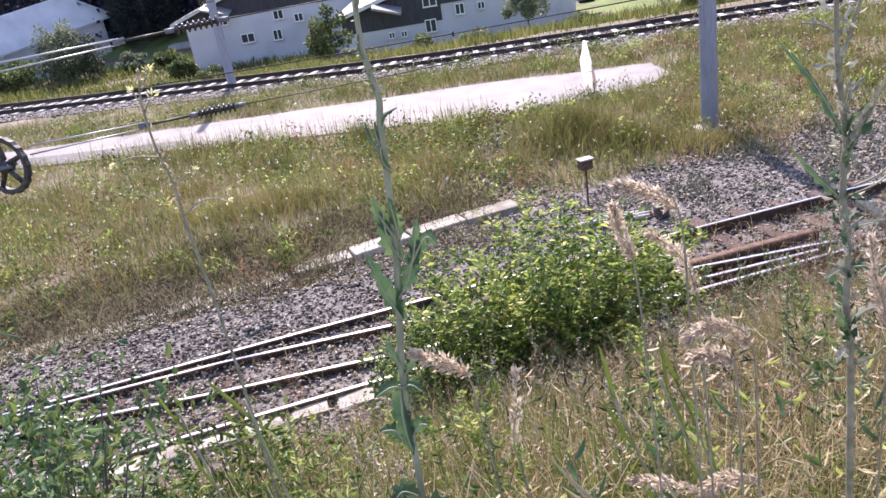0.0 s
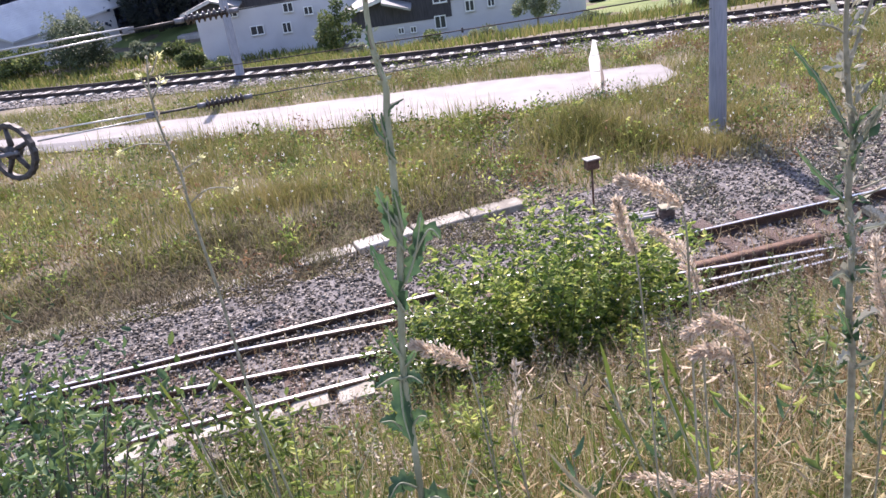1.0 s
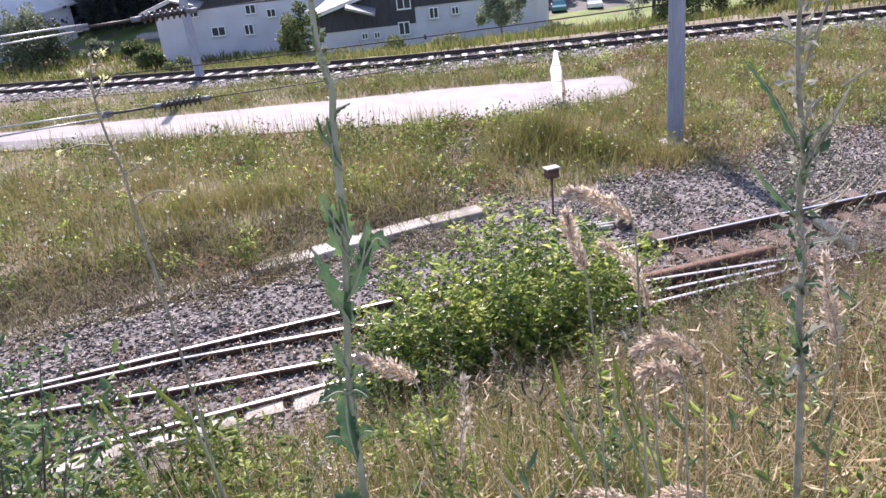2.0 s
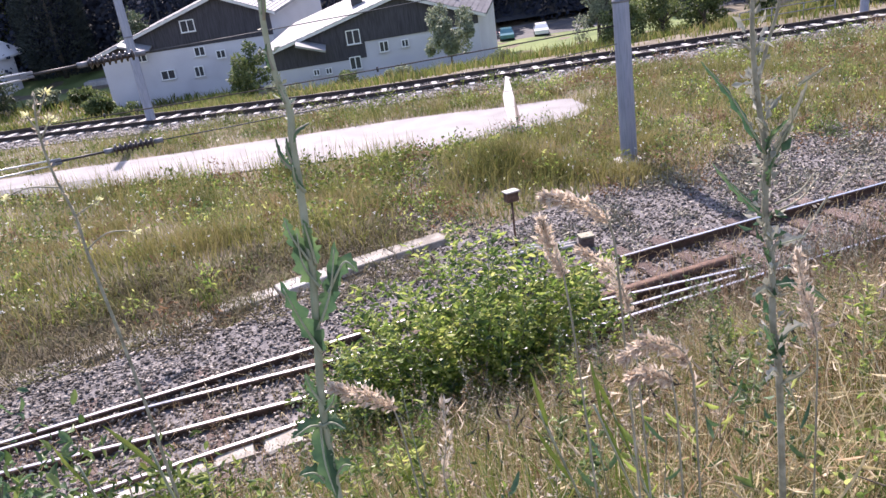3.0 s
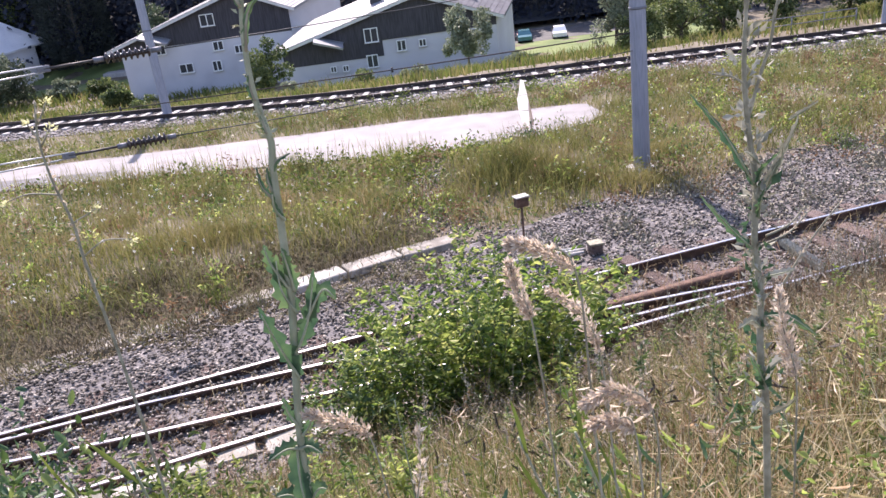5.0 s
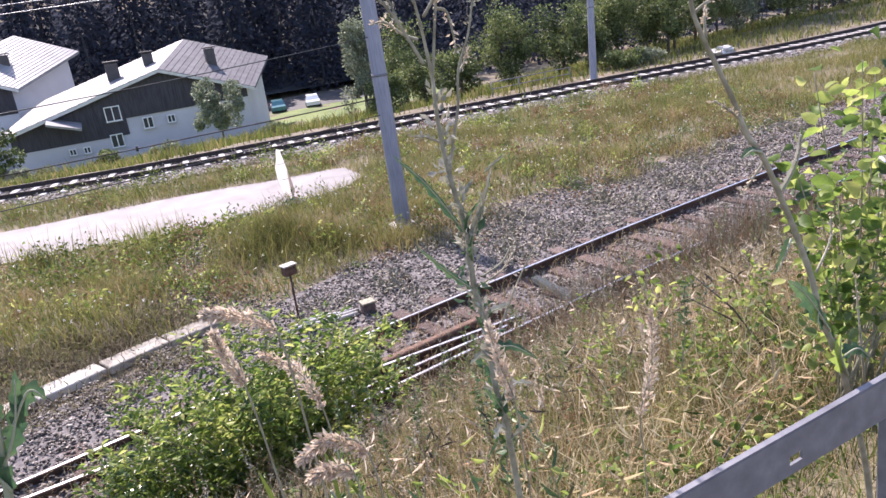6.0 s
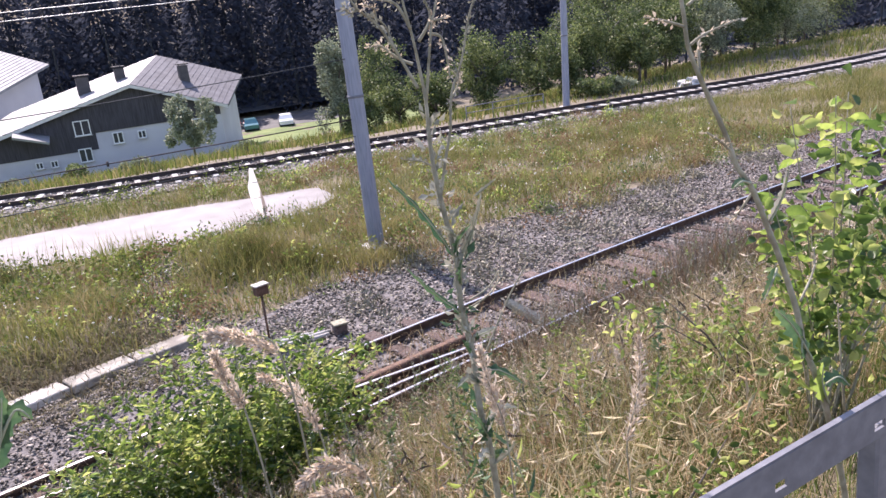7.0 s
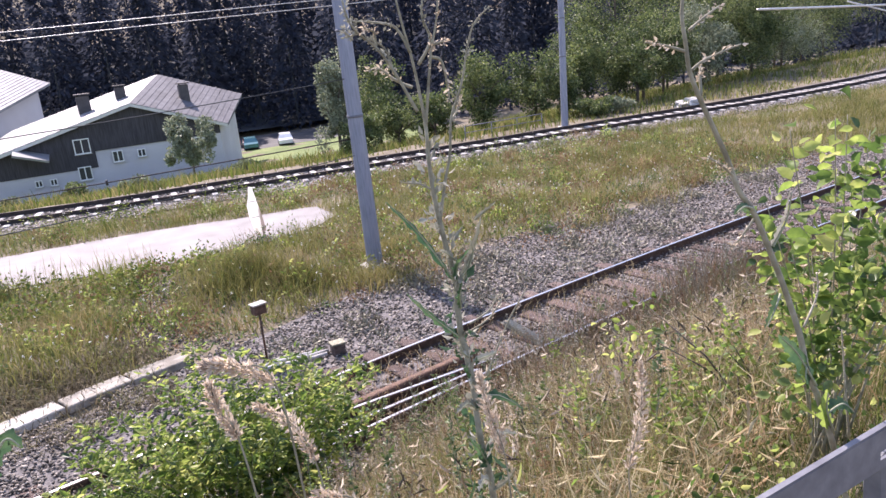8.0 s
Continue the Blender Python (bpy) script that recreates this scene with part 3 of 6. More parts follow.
    for sel, mat, lab in ((green, M_GRASS_GREEN, "rough green grass below the embankment"), (~green, M_GRASS_MID, "rough straw grass beyond the farther track")):
        tagged(blades("grass", base[sel], np.abs(h[sel]) + 0.05, rng.uniform(0.03, 0.06, sel.sum()), rng.uniform(0.1, 0.8, sel.sum()), mat), lab, "grass", kind="stuff")


def build_rough_grass():
    n = 26000
    x, y = scatter(n, -75, -8, 50, 103)
    keep = (y > far_y(x) + 3) & (rng.uniform(0, 1, n) < 0.45 + 0.55 * (wob(x, y, 0.25, 3) > -0.2))
    x, y = x[keep], y[keep]
    base = np.stack([x, y, ground_z(x, y) - 0.03], 1)
    h = rng.uniform(0.3, 0.9, len(x)) * (1 + 0.5 * wob(x, y, 0.3, 2))
    green = rng.uniform(0, 1, len(x)) < 0.55
    for sel, mat, lab in ((green, M_GRASS_GREEN, "rough green grass before the gardens"), (~green, M_GRASS_MID, "tall straw grass before the gardens")):
        tagged(blades("grass", base[sel], np.abs(h[sel]) + 0.1, rng.uniform(0.08, 0.2, sel.sum()), rng.uniform(0.1, 0.9, sel.sum()), mat), lab, "grass", kind="stuff")


# ---- masts, wires, marker, stub ----
def build_mast(x, y, h, r0, r1, label, lean=(0, 0), kind="catenary_mast"):
    t = thing(kind, label, "catenary mast", (x, y, float(ground_z(x, y))), "masts along the line")
    steps = [0, 0.05, h * 0.33, h * 0.66, h]
    tube("pole", [(lean[0] * s, lean[1] * s, s) for s in steps], [r0 + (r1 - r0) * s / h for s in steps], M_MAST, t, 14)
    for s in (h * 0.34, h * 0.52, h * 0.62):
        r = r0 + (r1 - r0) * s / h
        tube("band", [(lean[0] * (s + d), lean[1] * (s + d), s + d) for d in (0, 0.05)], r + 0.012, M_GALV, t, 14, "bolted steel band")
    boxed("foundation", (r0 * 3.0, r0 * 3.0, 0.26), (0, 0, -0.08), M_CONCRETE, t, 0.03, label="low concrete footing")
    return t


def insulator_rod(parent, a, b, ribs=9, r=0.07):
    a, b = Vector(a), Vector(b)
    d = (b - a)
    path, rad = [], []
    for i in range(ribs):
        for f, q in ((0.0, 0.42), (0.3, 0.45), (0.36, 0.96), (0.55, 1.0), (0.8, 0.5)):
            path.append(a + d * (0.15 + 0.7 * (i + f) / ribs))
            rad.append(r * q)
    tube("insulator", path, rad, M_CERAMIC, parent, 12, "ribbed dark porcelain insulator")
    for u, w in ((0.0, 0.15), (0.85, 1.0)):
        tube("end_fitting", [a + d * u, a + d * w], [0.035, 0.035], M_GALV, parent, 8, "bright clamp")


def ring_wheel(parent, centre, normal, r, name="tension_wheel"):
    c, n = Vector(centre), Vector(normal).normalized()
    u = n.orthogonal().normalized()
    w = n.cross(u)
    k = 40
    vs, fs = [], []
    prof = [(r, -0.035), (r, 0.035), (r * 0.93, 0.04), (r * 0.84, 0.03), (r * 0.84, -0.03), (r * 0.93, -0.04)]
    for i in range(k):
        a = 2 * math.pi * i / k
        tooth = 1.035 if i % 2 else 1.0
        for j, (q, h) in enumerate(prof):
            q = q * tooth if j < 2 else q
            vs.append(c + (u * math.cos(a) + w * math.sin(a)) * q + n * h)
    for i in range(k):
        for j in range(6):
            fs.append((i * 6 + j, i * 6 + (j + 1) % 6, ((i + 1) % k) * 6 + (j + 1) % 6, ((i + 1) % k) * 6 + j))
    wheel = mesh(name, vs, fs, M_DARKMETAL, parent, label="dark toothed cast-iron wheel")
    for i in range(5):
        a = 2 * math.pi * (i + 0.3) / 5
        d = u * math.cos(a) + w * math.sin(a)
        tube("spoke", [c, c + d * r * 0.88], [0.045, 0.028], M_DARKMETAL, wheel, 6)
    tube("hub", [c - n * 0.07, c + n * 0.07], 0.085, M_DARKMETAL, wheel, 12)
    return wheel


def build_masts_and_wires():
    build_mast(5.51, 13.92, 9.0, 0.165, 0.13, "tapered blue-grey steel catenary mast on a concrete footing", (-0.012, 0.0))
    build_mast(-6.86, 28.95, 9.0, 0.17, 0.12, "grey catenary mast beside the farther track", (0.0, 0))
    build_mast(20.6, 27.4, 9.0, 0.16, 0.12, "slim grey catenary mast beside the farther track", (0.02, 0))
    tm = build_mast(-7.9, 9.3, 8.0, 0.17, 0.14, "grey anchor mast for the wire tensioning wheels", (0, 0))
    for lab, wz, wy, wx, ez, ins in (("lower", 2.49, 9.4, -5.26, 2.35, (-3.12, -2.42)), ("upper", 3.5, 9.5, -5.65, 3.84, (-3.18, -2.38))):
        t = thing("tensioning_gear", "dark toothed tensioning wheel with twin steel ropes and insulator", "tensioning gear", (0, 0, 0), "wire tensioning gear")
        far = Vector((5.42, 13.9, ez))
        hub = Vector((wx, wy, wz))
        start = hub + Vector((0, 0, 0.13))
        d = (far - start).normalized()
        at_x = lambda x: start + d * ((x - start.x) / d.x)
        ring_wheel(t, hub, (0.35, 0.93, -0.08) if lab == "lower" else (0.75, 0.6, 0.1), 0.36)
        side = Vector((0, 0, 0.035))
        yoke = at_x(ins[0] - 0.55)
        for s in (-1, 1):
            tube("rope", [start + d * 0.3 + side * s * 1.6, yoke + side * s], 0.012, M_BRIGHTWIRE, t, 5, "bright twin steel rope")
            tube("fork_arm", [hub + Vector((0.1, 0.07 * s, 0)), hub + Vector((-0.9, 0.07 * s, -0.06)), Vector((-7.8, 9.3 + 0.07 * s, wz - 0.02))], 0.03, M_GALV, t, 6, "pale steel fork arm")
        tube("lever", [hub + Vector((-0.7, 0, 0.0)), hub + Vector((-0.45, 0, -0.5))], 0.035, M_DARKMETAL, t, 6)
        tube("lever", [hub + Vector((-0.45, 0, -0.5)), hub + Vector((-1.6, 0, -0.35))], 0.025, M_DARKMETAL, t, 6)
        bm = bmesh.new()
        box(bm, (0.16, 0.03, 0.085), (0, 0, 0), Matrix.Translation(yoke) @ d.to_track_quat("X", "Z").to_matrix().to_4x4(), 0.01)
        part("yoke_plate", bm, M_GALV, t)
        tube("link", [yoke, at_x(ins[0])], 0.018, M_DARKMETAL, t, 6)
        insulator_rod(t, at_x(ins[0]), at_x(ins[1]), 8, 0.075)
        a, b = at_x(ins[1]), far
        tube("wire", [a.lerp(b, k / 8) - Vector((0, 0, 0.18 * (k / 8) * (1 - k / 8))) for k in range(9)], 0.0085, M_WIRE, t, 5, "thin dark tension wire")
    t = thing("overhead_wire", "thin dark overhead wire with small clips", "overhead wire")
    a, b = Vector((-16.0, 22.5, 1.5)), Vector((5.42, 13.9, 2.68))
    tube("wire", [a.lerp(b, k / 10) - Vector((0, 0, 0.5 * (k / 10) * (1 - k / 10))) for k in range(11)], 0.013, M_RAILDARK, t, 5)
    for k in (0.25, 0.5, 0.79):
        p = a.lerp(b, k) - Vector((0, 0, 0.5 * k * (1 - k)))
        tube("clip", [p - Vector((0, 0, 0.05)), p + Vector((0, 0, 0.05))], 0.025, M_DARKMETAL, t, 6)
    for z0, z1 in ((4.27, 5.84), (3.85, 5.62)):
        t = thing("overhead_wire", "bright thin overhead wire above the farther track", "overhead wire")
        a, b = Vector((-40, 39, z0 + 1)), Vector((21.4, 27.2, z1 + 0.6))
        tube("wire", [a.lerp(b, k / 12) for k in range(13)], 0.014, M_BRIGHTWIRE, t, 5)


def build_lineside():
    t = thing("railing", "low grey tubular railing beside the farther track", "railing")
    a, c = Vector((15.9, 28.2, 0)), Vector((20.0, 28.3, 0))
    for k in range(4):
        p = a.lerp(c, k / 3)
        tube("post", [(p.x, p.y, -0.2), (p.x, p.y, 0.62)], 0.025, M_GALV, t, 6)
    for z in (0.34, 0.62):
        tube("rail_bar", [a + Vector((0, 0, z)), c + Vector((0, 0, z))], 0.022, M_GALV, t, 6)
    bm = bmesh.new()
    bmesh.ops.create_icosphere(bm, subdivisions=3, radius=0.5)
    for v in bm.verts:
        v.co = Vector((v.co.x * 1.7, v.co.y * 0.8, v.co.z * 0.55)) * (1 + 0.6 * noise.noise(v.co * 4.0))
    ob = part("rock", bm, M_CONCRETE)
    ob.location = (28.3, 27.6, 0.05)
    tagged(ob, "pale broken rock beside the farther track", "rock")
    t = thing("overhead_line_bracket", "bright steel registration tubes of the overhead line", "overhead bracket")
    tube("tube", [(16.86, 14.0, 4.33), (19.5, 14.0, 4.21), (26, 14.0, 3.93)], 0.028, M_BRIGHTWIRE, t, 8)
    tube("tube", [(20.5, 14.0, 4.3), (22.3, 14.0, 3.92), (26, 14, 3.2)], 0.022, M_BRIGHTWIRE, t, 8)


def plate(name, outline, y, thick, mat, parent, label=""):
    """A flat board cut to an outline in the xz plane."""
    bm = bmesh.new()
    n = len(outline)
    bv = [bm.verts.new((x, y + d, z)) for d in (-thick / 2, thick / 2) for x, z in outline]
    for q in [tuple(range(n)), tuple(range(n, 2 * n))[::-1]] + [(i, (i + 1) % n, n + (i + 1) % n, n + i) for i in range(n)]:
        bm.faces.new([bv[i] for i in q])
    return part(name, bm, mat, parent, label)


def build_marker():
    t = thing("marker_board", "weathered white pointed marker board standing in grass by the road end", "marker board", (4.25, 18.5, float(ground_z(4.25, 18.5))))
    # the front board's glow imitates a sunlit face
    plate("front_board", [(-0.05, 0.12), (0.11, 0.12), (0.12, 0.78), (0.03, 1.30), (-0.05, 1.33), (-0.10, 1.05), (-0.16, 0.86), (-0.15, 0.62)], 0, 0.03, M_WHITE, t)
    plate("back_board", [(0.1, 0.14), (0.22, 0.14), (0.2, 0.4), (0.13, 0.8), (0.09, 0.8)], 0.07, 0.03, M_SIGNBACK, t, "weathered beige brace board")
    for x, z in ((-0.02, 0.95), (0.0, 0.55)):
        boxed("batten", (0.2, 0.025, 0.02), (x, -0.028, z), M_FASCIA, t, 0.004, label="thin grey batten")
    for x in (-0.01, 0.15):
        boxed("leg", (0.05, 0.05, 0.5), (x, 0.04, 0.02), M_SIGNBACK, t, 0.008)
    t.rotation_euler = (0, 0, radians(-6))


def build_stub():
    t = thing("ground_signal_post", "rusty thin post with a small boxed head", "signal post", (2.31, 10.62, 0.0))
    tube("post", [(0, 0, -0.1), (0, 0, 0.78)], 0.018, M_RUST, t, 8)
    boxed("head", (0.2, 0.13, 0.15), (0, 0, 0.84), M_RUST, t, 0.012, label="rusty box head")
    boxed("cap", (0.23, 0.16, 0.02), (0, 0, 0.925), M_SLAB, t, 0.004, label="pale flat cap plate")
    t.rotation_euler = (0, 0, radians(15))
    t = thing("junction_box", "small weathered junction box beside the track", "junction box", (3.28, 10.15, 0.0))
    boxed("body", (0.2, 0.18, 0.16), (0, 0, 0.09), M_TIMBER, t, 0.02)
    boxed("lid", (0.22, 0.2, 0.03), (0, 0, 0.182), M_STALK, t, 0.006)
    for i, (a, b) in enumerate((((2.15, 10.32, 0.06), (3.15, 10.22, 0.07)), ((2.0, 10.2, 0.06), (3.1, 10.14, 0.06)), ((2.4, 10.42, 0.06), (3.05, 10.3, 0.07)))):
        a, b = Vector(a), Vector(b)
        ob = tube("cable_pipe", [a, a.lerp(b, 0.3) + Vector((0, 0.03, 0.01)), a.lerp(b, 0.7) - Vector((0, 0.03, 0)), b], 0.028, M_CONCRETE, None, 8)
        tagged(ob, "pale cable pipe lying on the stones", "cable pipe", "cable pipes by the junction box")


def build_near_slabs():
    t = thing("cable_trough", "broken pale concrete slabs lying beside the rail, half overgrown", "cable trough")
    for i in range(9):
        x = -3.5 + 0.47 * i
        bm = bmesh.new()
        w, d = rng.uniform(0.34, 0.46), rng.uniform(0.2, 0.34)
        vs = box(bm, (w, d, 0.1), (0, 0, 0), bevel=0.014)
        for v in vs:
            if v.is_valid:
                v.co += Vector((rng.uniform(-0.03, 0.03), rng.uniform(-0.03, 0.03), rng.uniform(-0.012, 0.012)))
        o = part("slab", bm, M_SLAB, t)
        o.matrix_local = pose(x, near_far_rail(x + 0.32) - 1.49 - 0.24 + rng.uniform(-0.04, 0.04), 0.075, rng.uniform(-5, 5), rng.uniform(-5, 5), 13 + rng.uniform(-7, 7))


def build_plank():
    bm = bmesh.new()
    for v in box(bm, (0.13, 1.05, 0.11), (0, 0, 0), bevel=0.018):
        if v.is_valid:
            v.co += Vector((rng.uniform(-0.01, 0.01), rng.uniform(-0.02, 0.02), rng.uniform(-0.008, 0.008)))
    ob = part("timber_baulk", bm, M_STALK)
    ob.matrix_world = pose(5.75, 8.74, 0.09, 3, 0, 2)
    tagged(ob, "weathered grey timber baulk lying between the rails", "timber")


def build_trough():
    t = thing("cable_trough", "row of pale concrete cable trough covers, partly overgrown", "cable trough")
    a, d = np.array([1.2, 11.5]), np.array([-0.945, -0.327])
    me = sleeper_mesh(0.40, 0.93, 0.12, 0, M_SLAB)
    for i in range(9):
        p = a + d * (0.36 + 0.96 * i)
        place(me, "cover_slab", t, p[0], p[1] + rng.uniform(-0.02, 0.02), (0.10, 0.09, 0.09, 0.05, 0.01, 0.03, 0.0, 0.02, -0.01)[i] + rng.uniform(-0.01, 0.01), math.atan2(d[1], d[0]) + rng.uniform(-0.09, 0.09), (1, rng.uniform(0.85, 1), 1))


# ---- houses ----
def window(parent, p, u, w, h, out):
    """A window of width w and height h centred at p in a wall that runs along u and faces out."""
    m = Matrix((u, -out, Vector((0, 0, 1)))).transposed().to_4x4()
    m.translation = p
    t = new("window")
    t.parent = parent
    bm = bmesh.new()
    for sx in (-1, 0, 1):
        box(bm, (0.09, 0.1, h), (sx * (w / 2 - 0.04), -0.03, 0), m)
    for sz in (-1, 1):
        box(bm, (w, 0.1, 0.09), (0, -0.035, sz * (h / 2 - 0.04)), m)
    part("window_frame", bm, M_FRAME, t)
    for sx in (-1, 1):
        boxed("pane", (w / 2 - 0.1, 0.02, h - 0.12), (sx * w / 4, -0.01, 0), M_PANE, t, m=m)
    boxed("window_sill", (w + 0.15, 0.16, 0.05), (0, -0.08, -h / 2 - 0.03), M_CONCRETE, t, m=m)


def house(label, L, A, R, back, base, dark_from, wins, chimneys, white_x=None, tiles=False, porch=None, roof=None):
    roof = roof or M_ROOF
    """Gabled house: front gable corners L (left eave), A (ridge), R (right eave); back: the way to the rear gable."""
    L, A, R, V = Vector(L), Vector(A), Vector(R), Vector(back)
    t = thing("house", label, "house", (0, 0, 0), "alpine houses")
    u = Vector((R.x - L.x, R.y - L.y, 0)).normalized()
    out = Vector((u.y, -u.x, 0))
    inset = 1.0
    l, r, a = L + u * inset + V * 0.06, R - u * inset + V * 0.06, A + V * 0.06 - Vector((0, 0, 0.12))
    l.z += (A.z - L.z) * inset / max((A - L).length, 1) - 0.12
    r.z += (A.z - R.z) * inset / max((A - R).length, 1) - 0.12
    V2 = V * 0.88
    bl, br = Vector((l.x, l.y, base)), Vector((r.x, r.y, base))
    vs = [bl, br, r, a, l, bl + Vector((V2.x, V2.y, 0)), br + Vector((V2.x, V2.y, 0)), r + V2, a + V2, l + V2]
    mesh("wall", vs, [(0, 1, 2, 3, 4), (5, 9, 8, 7, 6), (1, 6, 7, 2), (0, 4, 9, 5)], M_RENDER, t, label="white rendered walls")
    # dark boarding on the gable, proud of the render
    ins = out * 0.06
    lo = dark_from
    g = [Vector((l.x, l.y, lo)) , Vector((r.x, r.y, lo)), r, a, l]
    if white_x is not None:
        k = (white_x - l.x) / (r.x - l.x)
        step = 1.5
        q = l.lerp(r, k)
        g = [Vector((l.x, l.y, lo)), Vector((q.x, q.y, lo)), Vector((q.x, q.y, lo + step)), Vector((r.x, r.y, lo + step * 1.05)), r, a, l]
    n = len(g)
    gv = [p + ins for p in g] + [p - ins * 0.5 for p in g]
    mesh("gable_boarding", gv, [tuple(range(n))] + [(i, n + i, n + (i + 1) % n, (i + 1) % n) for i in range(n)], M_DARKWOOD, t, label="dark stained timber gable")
    for nm, e in (("roof", L), ("roof", R)):
        th = Vector((0, 0, -0.22))
        c = [e, A, A + V, e + V]
        rv = c + [p + th for p in c]
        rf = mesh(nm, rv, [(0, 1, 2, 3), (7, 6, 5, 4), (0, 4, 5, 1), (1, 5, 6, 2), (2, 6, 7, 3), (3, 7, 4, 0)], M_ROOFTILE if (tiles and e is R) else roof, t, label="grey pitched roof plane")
        # lapped courses
        k = 16
        nrm = (A - e).cross(V).normalized()
        nrm = nrm if nrm.z > 0 else -nrm
        for i in range(k):
            f0, f1 = i / k, (i + 1) / k + 0.012
            p0, p1 = e.lerp(A, f0), e.lerp(A, min(f1, 1))
            hi, low = nrm * 0.06, nrm * 0.02
            cv = [p0 + hi, p1 + low, p1 + V + low, p0 + V + hi, p0 + nrm * 0.003, p0 + V + nrm * 0.003]
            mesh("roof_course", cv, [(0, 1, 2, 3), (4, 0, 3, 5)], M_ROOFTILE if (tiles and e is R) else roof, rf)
        fv = [e + out * 0.06, A + out * 0.06, A + out * 0.06 - Vector((0, 0, 0.3)), e + out * 0.06 - Vector((0, 0, 0.3))]
        fv += [p - out * 0.055 for p in fv]
        mesh("verge_board", fv, [(0, 1, 2, 3), (7, 6, 5, 4), (0, 4, 5, 1), (3, 2, 6, 7), (0, 3, 7, 4), (1, 5, 6, 2)], M_FASCIA, rf, label="pale verge board")
    for x, z, w, h in wins:
        k = (x - l.x) / (r.x - l.x)
        p = l.lerp(r, k)
        window(t, Vector((p.x, p.y, z)) + out * 0.09, u, w, h, out)
    for p, h, w in chimneys:
        p = Vector(p)
        c = new("chimney")
        c.parent = t
        boxed("chimney_shaft", (w, w, h + 1.2), (p.x, p.y, p.z - 0.6 + h / 2), M_CHIMNEY, c, 0.03)
        boxed("cap", (w * 1.25, w * 1.25, 0.12), (p.x, p.y, p.z + h + 0.14), M_CHIMNEY, c, 0.02)
        for sx in (-1, 1):
            boxed("cap_support", (0.08, 0.08, 0.12), (p.x + sx * w * 0.35, p.y, p.z + h + 0.04), M_CHIMNEY, c)
    if porch:
        pl, pr, pz = porch
        bm = bmesh.new()
        m = Matrix.Translation(((pl + pr) / 2, l.y - 1.0, pz)) @ Matrix.Rotation(radians(18), 4, "Y") @ Matrix.Rotation(radians(10), 4, "X")
        box(bm, (pr - pl, 2.2, 0.2), (0, 0, 0), m)
        part("porch_roof", bm, M_ROOF, t, "small pale porch roof")
    return t


def build_houses():
    k = 1.53
    S = lambda x, y, z: (x * k, y * k, 4.45 + (z - 4.45) * k)
    Z = lambda z: 4.45 + (z - 4.45) * k
    W = lambda rows: [(x * k, Z(z), w * k * 0.82, h * k * 0.82) for x, z, w, h in rows]
    C = lambda rows: [(S(*q), h * k * 0.8, w * k) for q, h, w in rows]
    house("white chalet with dark timber gable and pale grey roof", S(-4.9, 49.8, -0.35), S(4.84, 50, 2.28), S(10.5, 50, 0.27), (1.9 * k + 1.45, 7.0 * k, 1.42 * k), Z(-3.3), Z(-1.3),
          W([(1.72, 0.08, 1.1, 1.1), (3.6, -0.8, 0.75, 0.85), (5.0, -0.8, 0.6, 0.6), (-1.0, -1.75, 0.5, 0.5), (-0.2, -1.78, 0.5, 0.5), (1.6, -1.55, 0.9, 1.0), (8.3, -0.75, 0.9, 1.0)]),
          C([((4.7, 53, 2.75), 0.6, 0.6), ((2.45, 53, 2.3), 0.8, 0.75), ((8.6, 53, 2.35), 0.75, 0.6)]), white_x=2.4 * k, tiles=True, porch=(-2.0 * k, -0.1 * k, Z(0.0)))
    house("long white house with dark timber gable", S(-16.5, 56, 0.7), S(-7.1, 56, 3.76), S(-3.2, 56, 2.1), (4.2 * k, 7.0 * k, 1.7 * k), Z(-3.4), Z(0.6),
          W([(-11.4, -1.05, 1.2, 0.8), (-9.25, -1.15, 0.8, 0.9), (-9.3, 2.0, 1.2, 1.0), (-7.5, -0.2, 0.8, 0.7), (-8.9, 0.2, 0.9, 0.8), (-6.2, -1.5, 0.8, 0.8), (-12.9, 0.4, 0.9, 0.8)]),
          C([((-3.8, 59, 3.7), 0.7, 0.8)]), porch=(-14.0 * k, -12.0 * k, Z(1.2)))
    house("white house with a broad pale roof behind bushes", (-62.9, 97.0, -2.7), (-57.76, 100.0, 0.95), (-52.56, 103.0, -2.74), (10.8, 14.0, 2.15), -7.4, -2.2,
          [(-60.0, -4.4, 1.2, 1.3)], [((-52.0, 110.6, -0.2), 1.6, 1.5)], roof=M_ROOFPALE)


